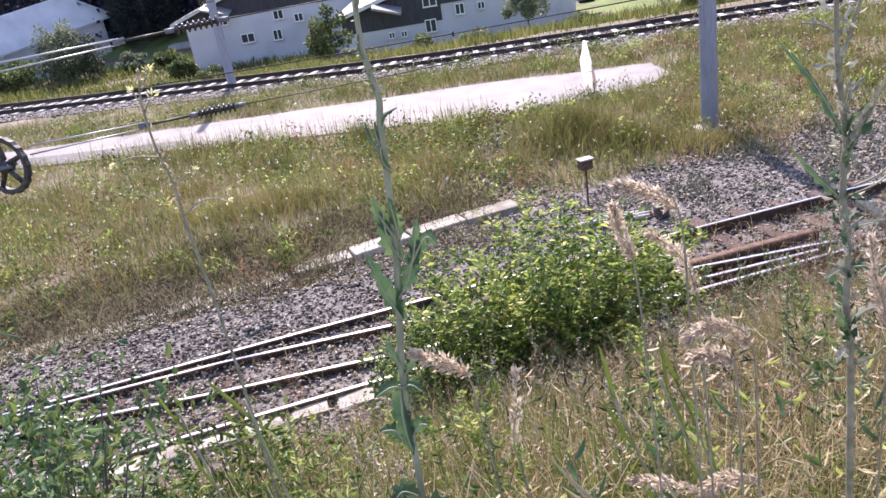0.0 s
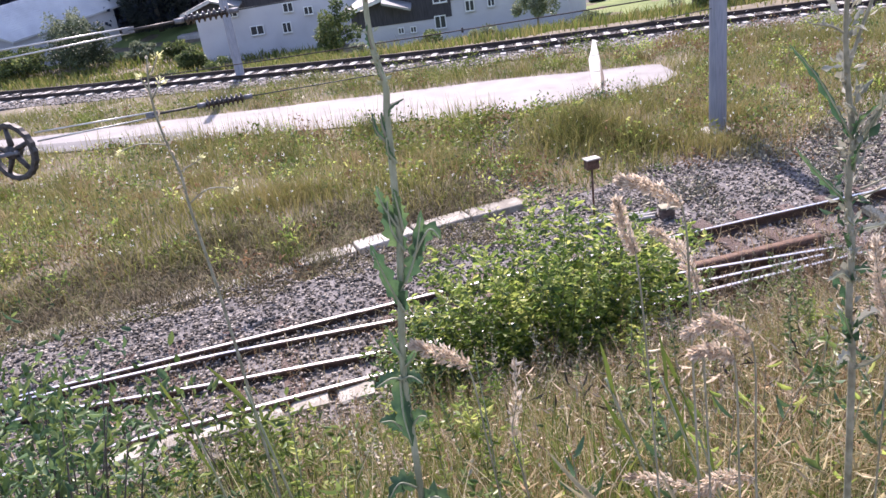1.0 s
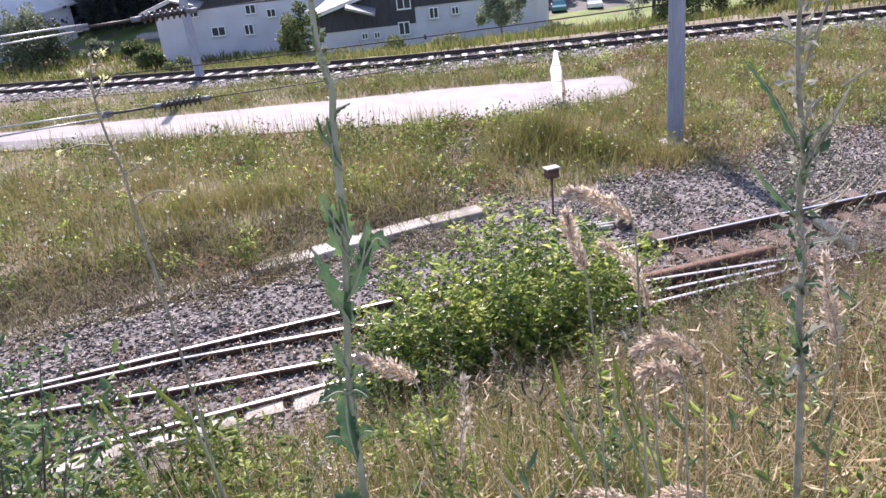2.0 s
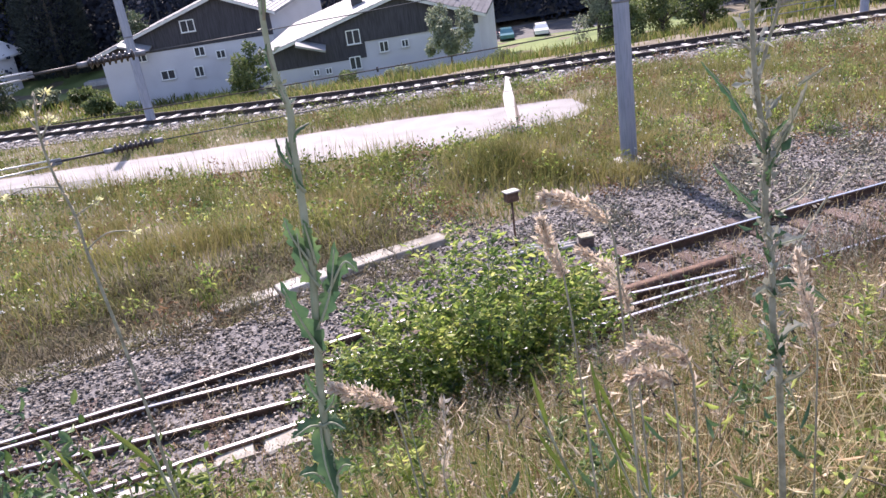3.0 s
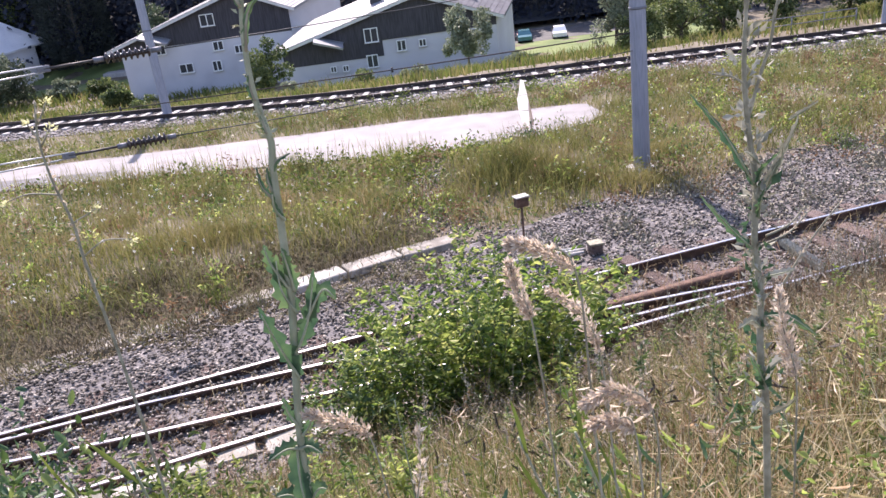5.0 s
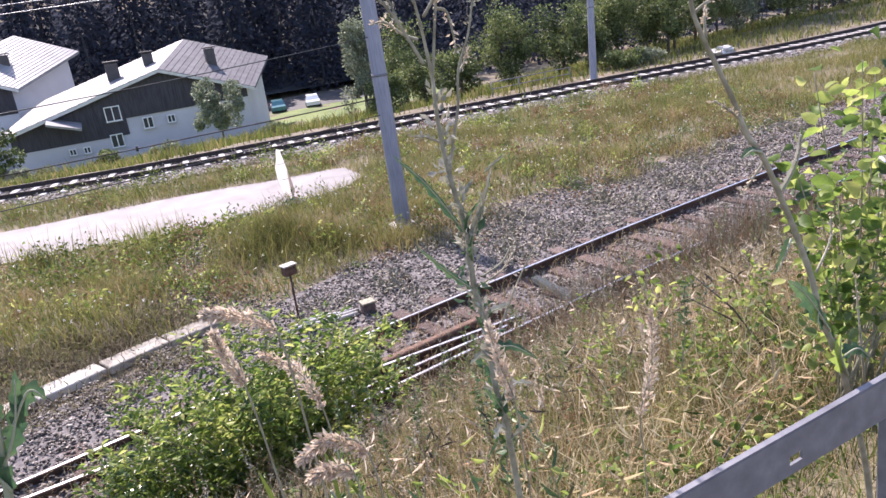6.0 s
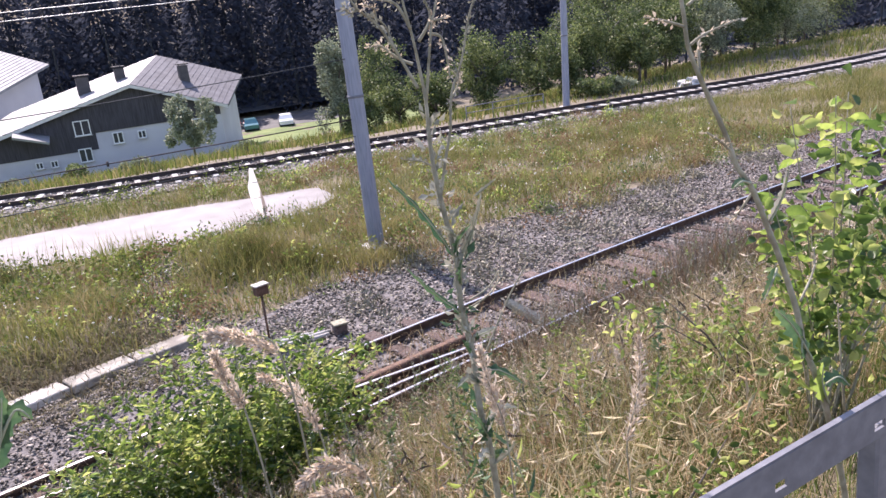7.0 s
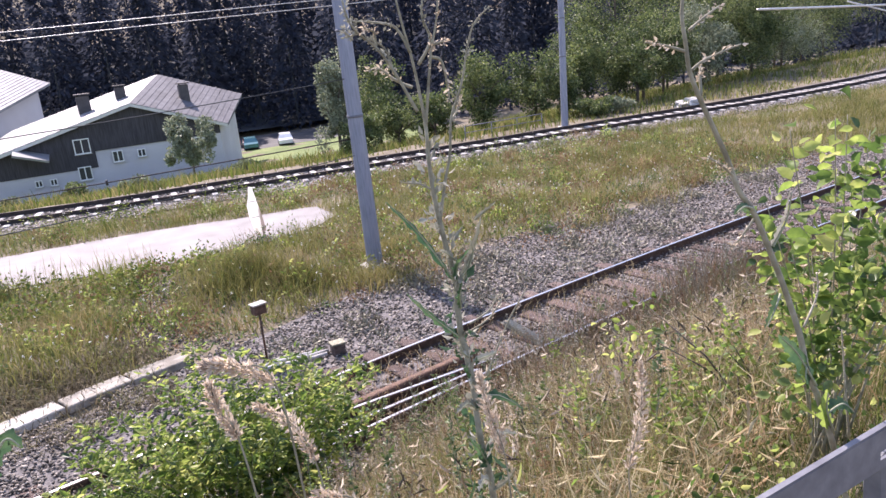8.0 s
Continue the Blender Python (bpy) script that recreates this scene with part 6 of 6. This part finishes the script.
def build_shrubs():
    # thicket that hides the rails: many leafy shoots from one root
    thicket("fresh green leafy thicket at the foot of the bank", 0.95, 6.35, 1.2, 0.62, 150, 2.0, 0.082, (M_LEAF, M_LEAF, M_LEAF, M_LEAF_DARK))
    thicket("low bluish-green growth beside the thicket", -0.2, 6.2, 0.65, 0.45, 62, 1.1, 0.068, (M_LEAF_DARK, M_BLUELEAF, M_LEAF))
    # tangle on the left
    shrub("bramble", "dark green bramble with glossy leaves on the bank", (-1.75, 2.5, 0), (-1.75, 2.55, 2.65), (0.75, 0.55, 0.6), 760, 0.068, (M_LEAF_DARK, M_BLUELEAF), 26, 70, 0.4)
    shrub("bramble", "dark green bramble with glossy leaves on the bank", (-2.5, 3.4, 0), (-2.6, 3.5, 2.0), (1.1, 0.7, 0.75), 1300, 0.075, (M_LEAF_DARK, M_BLUELEAF), 30, 70, 0.38)
    shrub("bramble", "low green tangle among grass on the bank", (-1.3, 3.4, 0), (-1.25, 3.4, 1.75), (0.8, 0.6, 0.5), 800, 0.075, (M_LEAF_DARK, M_GRASS_GREEN), 14, 30, 0.35)
    # young tree on the right
    t = shrub("sapling", "young broadleaf sapling with bright backlit leaves by the guard rail", (2.95, 2.0, 0), (3.16, 2.0, 3.15), (0.55, 0.45, 0.85), 850, 0.06, (M_LEAF_DARK, M_LEAF), 14, 60, 0.68, M_STALK)
    for tip in ((2.56, 1.9, 4.0), (2.75, 1.85, 4.02), (2.97, 1.95, 4.0), (3.2, 2.0, 3.9), (2.45, 1.9, 3.72), (2.6, 1.9, 3.5)):
        b = Vector((2.95, 2.0, gz(2.95, 2.0)))
        q = Vector(tip)
        line = spline([b, b.lerp(q, 0.5) + Vector((0.05, 0, 0.08)), q], 8)
        tube("stem", line, np.linspace(0.005, 0.002, len(line)), M_STALK, t, 6)
        n = 46
        k = rng.uniform(0.35, 1, n) * (len(line) - 1.001)
        i = k.astype(int)
        a = rng.uniform(0, 6.283, n)
        leaf_cloud("foliage", line[i] + rng.normal(0, 0.05, (n, 3)), np.stack([np.cos(a), np.sin(a), rng.uniform(-0.5, 0.6, n)], 1), rng.uniform(0.05, 0.095, n), M_LEAF, t, 0.65, 0.12, True)
    shrub("undergrowth", "low leafy weeds below the guard rail", (1.9, 1.75, 0), (1.9, 1.75, 2.62), (0.75, 0.45, 0.35), 450, 0.04, (M_LEAF, M_GRASS_GREEN), 10, 30)
    shrub("undergrowth", "low leafy undergrowth on the bank by the guard rail", (3.4, 2.7, 0), (3.3, 2.7, 2.35), (1.0, 0.7, 0.75), 1100, 0.05, (M_LEAF, M_GRASS_GREEN), 12, 24)


def build_guard_rail():
    t = thing("guard_rail", "grey galvanised steel guard rail with slotted holes along the bank", "guard rail")
    y, z = 0.83, 0.0
    bm = bmesh.new()
    prof = [(0, 0), (0, -0.145), (0.006, -0.145), (0.006, -0.006), (0.055, -0.006), (0.055, 0)]
    # beam as a thin angle section, with slots cut as openings between plates
    slots = [-3.01 + 0.30 * i for i in range(38)]
    xs = [-6.0]
    for s in slots:
        xs += [s - 0.017, s + 0.017]
    xs += [9.0]
    for a, b in zip(xs[:-1], xs[1:]):
        if b - a < 0.04:
            box(bm, (b - a, 0.006, 0.05), ((a + b) / 2, y, z - 0.025))
            box(bm, (b - a, 0.006, 0.022), ((a + b) / 2, y, z - 0.081))
        else:
            box(bm, (b - a, 0.006, 0.092), ((a + b) / 2, y, z - 0.046))
    part("face_plate", bm, M_GALV, t, "galvanised plate with small slots")
    boxed("top_flange", (15, 0.012, 0.006), (1.5, y + 0.004, z + 0.002), M_GALV, t)
    boxed("lower_flange", (15, 0.012, 0.006), (1.5, y + 0.0095, z - 0.094), M_GALV, t)
    for px in (-5.4, -3.4, -1.4, 0.0, 1.53, 3.5, 5.5):
        boxed("post", (0.045, 0.05, 1.2), (px, y + 0.035, -0.68), M_GALV, t, 0.006)
    t.matrix_basis = pose(1.0, 0, 3.578, 0, -4.0, 0) @ pose(-1.0, 0, 0)


def build_stalks():
    """Thin upright stalks, seed flecks and broad grass over the bank."""
    for n, mat, x0, x1, k0, k1, h0, h1, w0, w1, lean, lab in (
            (7500, M_RUSSET, -1.8, 6.0, 2.3, 5.9, 0.4, 0.85, 0.003, 0.006, 0.25, "thin russet stalks standing in the bank grass"),
            (8500, M_STRAW, -2.6, 6.0, 2.2, 5.9, 0.4, 0.9, 0.003, 0.0055, 0.3, "thin bleached stalks standing in the bank grass"),
            (4200, M_BARK, -2.6, 6.0, 2.3, 5.8, 0.3, 0.75, 0.003, 0.006, 0.4, "dark dead stalks in the bank grass"),
            (3600, M_GRASS_GREEN, -3.6, 1.0, 2.0, 5.2, 0.4, 0.85, 0.006, 0.014, 0.35, "broad green blades standing on the bank"),
            (1500, M_LEAF_DARK, -3.6, 0.6, 2.0, 5.0, 0.4, 0.8, 0.008, 0.018, 0.35, "broad dark green blades standing on the bank")):
        x, k = rng.uniform(x0, x1, n), rng.uniform(k0, k1, n)
        y = k + 0.215 * x
        keep = wob(x, y, 1.7, 4) > -0.7
        x, y = x[keep], y[keep]
        b = np.stack([x, y, ground_z(x, y)], 1)
        m = len(x)
        tagged(blades("stalks", b, rng.uniform(h0, h1, m), rng.uniform(w0, w1, m), rng.uniform(0, lean, m), mat), lab, "grass", kind="stuff")
    # fuzzy dead growth beside the near rail
    for n, mat, lab in ((3800, M_RUSSET, "russet dead stalks beside the rail"), (3800, M_STALK, "grey dead stalks beside the rail"), (1800, M_BARK, "dark dead stalks beside the rail")):
        x = rng.uniform(2.6, 11, n)
        y = near_far_rail(x) - rng.uniform(1.62, 3.2, n)
        h = rng.uniform(0.3, 0.75, n) * np.interp(x, [2.6, 4.5, 8], [0.55, 1.0, 1.35]) * (1 + 0.25 * wob(x, y, 2.2, 1))
        tagged(blades("stalks", np.stack([x, y, ground_z(x, y)], 1), np.abs(h), rng.uniform(0.004, 0.009, n), rng.uniform(0.05, 0.6, n), mat), lab, "grass", kind="stuff")
    for n, mat, lo, hi, lab in ((7000, M_HUSK, 0.012, 0.032, "pale seed flecks over the bank grass"), (5000, M_RUSSET, 0.012, 0.03, "russet seed flecks over the bank grass"), (4000, M_LEAF_DARK, 0.02, 0.05, "small dark leaves over the bank grass"), (3000, M_GREYLEAF, 0.02, 0.045, "curled grey leaves over the bank grass")):
        x, k = rng.uniform(-2.8, 7.5, n), rng.uniform(2.3, 6.3, n)
        y = k + 0.215 * x
        q = np.stack([x, y, ground_z(x, y) + rng.uniform(0.15, 0.75, n) * np.interp(k, [2.3, 5, 6.3], [0.9, 1, 0.8])], 1)
        tagged(leaf_cloud("seed_flecks", q, rng.normal(size=(n, 3)) + np.array([0, 0, 0.6]), rng.uniform(lo, hi, n), mat, None, 0.45), lab, "weeds", kind="stuff")


def build_bent_straw():
    for n, mat, lab in ((3200, M_HUSK, "pale bent straw pieces caught in the weeds"), (3600, M_BARK, "dark broken twigs caught in the weeds")):
        x, k = rng.uniform(0.2, 7.5, n), rng.uniform(2.6, 6.2, n)
        y = k + 0.215 * x
        q = np.stack([x, y, ground_z(x, y) + rng.uniform(0.12, 0.72, n)], 1)
        tagged(leaf_cloud("straw", q, rng.normal(size=(n, 3)) + np.array([0, 0, 0.5]), rng.uniform(0.05, 0.15, n), mat, None, 0.06, 0.1), lab, "grass", kind="stuff")


def build_meadow_bits():
    # flower heads and pale seed specks above the meadow
    n = 1900
    x, y = scatter(n, -16, 18, 10.5, 26)
    keep = (y > near_far_rail(x) + 3.0) & ~on_road(x, y, 0.2)
    x, y = x[keep], y[keep]
    p = np.stack([x, y, ground_z(x, y) + rng.uniform(0.2, 0.5, len(x))], 1)
    yellow = rng.uniform(0, 1, len(x)) < 0.3
    for sel, mat, lab in ((yellow, M_PETAL, "tiny yellow meadow flowers"), (~yellow, M_WHITEPETAL, "tiny white meadow flowers")):
        q = np.repeat(p[sel], 5, axis=0)
        ob = leaf_cloud("meadow_flowers", q + rng.normal(0, 0.008, q.shape), rng.normal(size=q.shape), rng.uniform(0.015, 0.035, len(q)), mat, None, 0.8)
        tagged(ob, lab, "flowers", kind="stuff")
    # matted dry growth along the ballast edge
    n = 26000
    x = rng.uniform(-12, 1.0, n)
    y = near_far_rail(x) + rng.uniform(1.2, 3.9, n) + 0.3 * wob(x, x, 1.3)
    keep = ~(by_trough(x, y, 0.22) & (rng.uniform(0, 1, n) < 0.8))
    x, y = x[keep], y[keep]
    n = len(x)
    base = np.stack([x, y, ground_z(x, y) + rng.uniform(0, 0.1, n)], 1)
    tagged(blades("matted_grass", base, rng.uniform(0.08, 0.24, n), rng.uniform(0.008, 0.02, n), rng.uniform(0.6, 1.5, n), M_MATTED), "matted brown dead grass beside the ballast", "grass", kind="stuff")
    # bleached bent straw and stems over the bank
    n = 15000
    x = rng.uniform(-1.5, 6.5, n)
    k = rng.uniform(1.6, 5.8, n)
    y = k + 0.215 * x
    keep = (rng.uniform(0, 1, n) < np.interp(x, [-1.5, 1, 2.5], [0.3, 0.8, 1])) & (wob(x, y, 1.1, 6) > -0.6)
    x, y = x[keep], y[keep]
    base = np.stack([x, y, ground_z(x, y) + rng.uniform(0, 0.12, len(x))], 1)
    tagged(blades("straw", base, rng.uniform(0.25, 0.6, len(x)), rng.uniform(0.003, 0.0075, len(x)), rng.uniform(0.5, 1.6, len(x)), M_STRAW), "bleached bent straw over the bank", "grass", kind="stuff")
    # low leafy weeds between the grass
    for mat, lab, cnt, low in ((M_LEAF_DARK, "low dark green leafy weeds in the meadow", 300, 2.6), (M_LEAF, "low fresh green leafy weeds in the meadow", 200, 2.6), (M_RUSSET, "russet dead weeds in the meadow", 280, 1.9), (M_STALK, "grey withered weeds at the ballast edge", 150, 0.5)):
        cs = []
        for i in range(cnt):
            cx = rng.uniform(-13, 20) if low > 1 else rng.uniform(2.5, 17)
            cy = rng.uniform(near_far_rail(cx) + low, near_far_rail(cx) + 3.2 if low < 1 else 24)
            if on_road(cx, cy, 0.35) or bool(by_trough(cx, cy, 0.7)):
                continue
            m = rng.integers(50, 130)
            r = rng.uniform(0.12, 0.38)
            q = rng.normal(0, 1, (m, 3)) * np.array([r, r, 0.0])
            q += np.array([cx, cy, 0])
            q[:, 2] = ground_z(q[:, 0], q[:, 1]) + rng.uniform(0.02, 1, m) * (rng.uniform(0.28, 0.68) if low > 1 else rng.uniform(0.15, 0.4)) * np.exp(-((q[:, 0] - cx) ** 2 + (q[:, 1] - cy) ** 2) / (2 * r * r))
            cs.append(q)
        q = np.concatenate(cs)
        q = q[~on_road(q[:, 0], q[:, 1], 0.05)]
        o = rng.normal(size=q.shape)
        o[:, 2] = np.abs(o[:, 2])
        tagged(leaf_cloud("weeds", q, o, rng.uniform(0.04, 0.11, len(q)), mat, None, 0.4, 0.12), lab, "weeds", kind="stuff")
    # taller uneven clumps in the meadow
    xs, ys, hs = [], [], []
    for i in range(170):
        cx = rng.uniform(-16, 20)
        cy = rng.uniform(near_far_rail(cx) + 2.4, 24.5)
        if on_road(cx, cy, 0.3):
            continue
        m = rng.integers(60, 170)
        xs.append(rng.normal(cx, rng.uniform(0.12, 0.4), m))
        ys.append(rng.normal(cy, rng.uniform(0.12, 0.3), m))
        hs.append(rng.uniform(0.35, 1, m) * rng.uniform(0.35, 0.68))
    x, y, h = np.concatenate(xs), np.concatenate(ys), np.concatenate(hs)
    keep = ~on_road(x, y, 0.05)
    x, y, h = x[keep], y[keep], h[keep]
    pick = (np.floor(x * 1.1) + np.floor(y * 0.9)) % 3
    for q, mat, lab in ((0, M_GRASS_GREEN, "taller green grass clumps in the meadow"), (1, M_GRASS_MID, "taller olive grass clumps in the meadow"), (2, M_GRASS_DRY, "taller straw grass clumps in the meadow")):
        s = pick == q
        tagged(blades("grass_clump", np.stack([x[s], y[s], ground_z(x[s], y[s]) - 0.02], 1), h[s], rng.uniform(0.008, 0.016, s.sum()), rng.uniform(0.1, 1.1, s.sum()), mat), lab, "grass", kind="stuff")
    # broad green weeds in patches
    cs, ax, sz = [], [], []
    for i in range(150):
        px = rng.uniform(-14, 10)
        py = rng.uniform(near_far_rail(px) + 2.6, 25)
        if i < 45:
            px, py = rng.normal(0.2, 1.3), rng.normal(16.0, 1.0)
        if i > 110:
            px, py = rng.uniform(-14, 6), np.interp(rng.uniform(-14, 6), *ROAD_FAR.T) + rng.uniform(0.5, 2.5)
        if on_road(px, py, 0.25):
            continue
        n = rng.integers(25, 70)
        o = rng.normal(0, 1, (n, 3)) * np.array([0.16, 0.16, 0.1])
        c = np.array([px, py, gz(px, py) + rng.uniform(0.1, 0.3)]) + o
        cs.append(c)
        ax.append(o + rng.normal(0, 0.15, (n, 3)))
        sz.append(rng.uniform(0.05, 0.13, n))
    ob = leaf_cloud("green_weeds", np.concatenate(cs), np.concatenate(ax), np.concatenate(sz), M_GRASS_GREEN, None, 0.5)
    tagged(ob, "patches of broad-leaved green weeds in the meadow", "weeds", kind="stuff")
    # upright stalks before the road
    n = 420
    x = rng.uniform(-9, 1.6, n)
    y = np.interp(x, *ROAD_NEAR.T) - rng.uniform(0.1, 0.9, n)
    b = np.stack([x, y, ground_z(x, y)], 1)
    tagged(blades("grass", b, rng.uniform(0.4, 0.85, n), rng.uniform(0.01, 0.016, n), rng.uniform(0, 0.25, n), M_GRASS_MID), "tall stalks standing along the road edge", "grass", kind="stuff")
    # weeds and straw lying over the near rails
    n = 5200
    x = rng.uniform(-6, 9, n)
    y = near_far_rail(x) - rng.uniform(0.1, 2.6, n)
    b = np.stack([x, y, np.full(n, 0.03)], 1)
    tagged(blades("grass", b, rng.uniform(0.08, 0.34, n), rng.uniform(0.004, 0.009, n), rng.uniform(0.3, 1.3, n), M_GRASS_DRY), "sparse dry grass growing between the rails", "grass", kind="stuff")
    n = 4200
    x, k = rng.uniform(-3.5, 5.5, n), rng.uniform(1.7, 5.8, n)
    y = k + 0.215 * x
    b = np.stack([x, y, ground_z(x, y) + rng.uniform(0, 0.15, n)], 1)
    tagged(blades("grass", b, rng.uniform(0.3, 0.8, n), rng.uniform(0.004, 0.008, n), rng.uniform(0.1, 1.0, n), M_STRAW), "bleached straw stems sticking out of the bank grass", "grass", kind="stuff")
    for (cx, cy, sx, sy, hh, m) in ((5.1, 12.9, 0.55, 0.5, 0.5, 700), (4.1, 13.6, 0.7, 0.5, 0.6, 900), (3.0, 14.4, 0.9, 0.7, 0.65, 1500), (5.9, 14.6, 0.8, 0.4, 0.5, 600), (-3.0, 12.9, 1.6, 0.6, 0.55, 1600), (0.0, 14.5, 0.5, 0.8, 0.45, 500)):
        x, y = rng.normal(cx, sx * 0.6, m), rng.normal(cy, sy * 0.6, m)
        b = np.stack([x, y, ground_z(x, y)], 1)
        ob = blades("grass_tuft", b, rng.uniform(0.4, 1, m) * hh, rng.uniform(0.008, 0.016, m), rng.uniform(0.1, 0.9, m), M_GRASS_MID)
        tagged(ob, "tall grass tuft in the meadow near the mast", "grass tuft", kind="stuff")
    for n, mat, lo, hi, lab in ((21000, M_STRAW, 0.04, 0.15, "crisp broken straw tangled in the bank grass"), (6000, M_GRASS_GREEN, 0.04, 0.13, "short green blades tangled in the bank grass")):
        x, k = rng.uniform(-4, 6, n), rng.uniform(1.5, 6.2, n)
        y = k + 0.215 * x
        q = np.stack([x, y, ground_z(x, y) + rng.uniform(0.03, 0.55, n) * np.interp(k, [1.5, 4.5, 6.2], [0.9, 1, 0.3])], 1)
        ob = leaf_cloud("tangled_grass", q, rng.normal(size=(n, 3)) * np.array([1, 1, 0.8]), rng.uniform(lo, hi, n), mat, None, 0.045, 0.08)
        tagged(ob, lab, "grass", kind="stuff")
    # broken pale stems and husks in the bank grass
    n = 2600
    x, k = rng.uniform(-4, 6, n), rng.uniform(2.6, 5.6, n)
    y = k + 0.215 * x
    p = np.stack([x, y, ground_z(x, y) + rng.uniform(0.1, 0.6, n)], 1)
    ob = leaf_cloud("dry_husks", p, rng.normal(size=(n, 3)) * np.array([1, 1, 0.6]), rng.uniform(0.025, 0.065, n), M_HUSK, None, 0.22)
    tagged(ob, "bleached husks and broken straw in the bank grass", "dry husks", kind="stuff")
    n = 2600
    x, k = rng.uniform(-5, 5, n), rng.uniform(1.6, 5.8, n)
    y = k + 0.215 * x
    keep = rng.uniform(0, 1, n) < np.interp(x, [-5, -0.5, 1.5], [1, 0.7, 0.25])
    x, y = x[keep], y[keep]
    p = np.stack([x, y, ground_z(x, y) + rng.uniform(0.05, 0.5, len(x))], 1)
    ob = leaf_cloud("green_weeds", p, rng.normal(size=(len(x), 3)) + np.array([0, 0, 0.5]), rng.uniform(0.04, 0.1, len(x)), M_LEAF_DARK, None, 0.4)
    tagged(ob, "small green leaves among the bank grass", "weeds", kind="stuff")


build_guard_rail()
build_shrubs()
build_lettuce()
build_tall_weed()
build_rail_weed()
build_flower_weed()
build_reeds()
build_forbs()
build_gathered()
build_branchy()
build_stalks()
build_bent_straw()
build_meadow_bits()
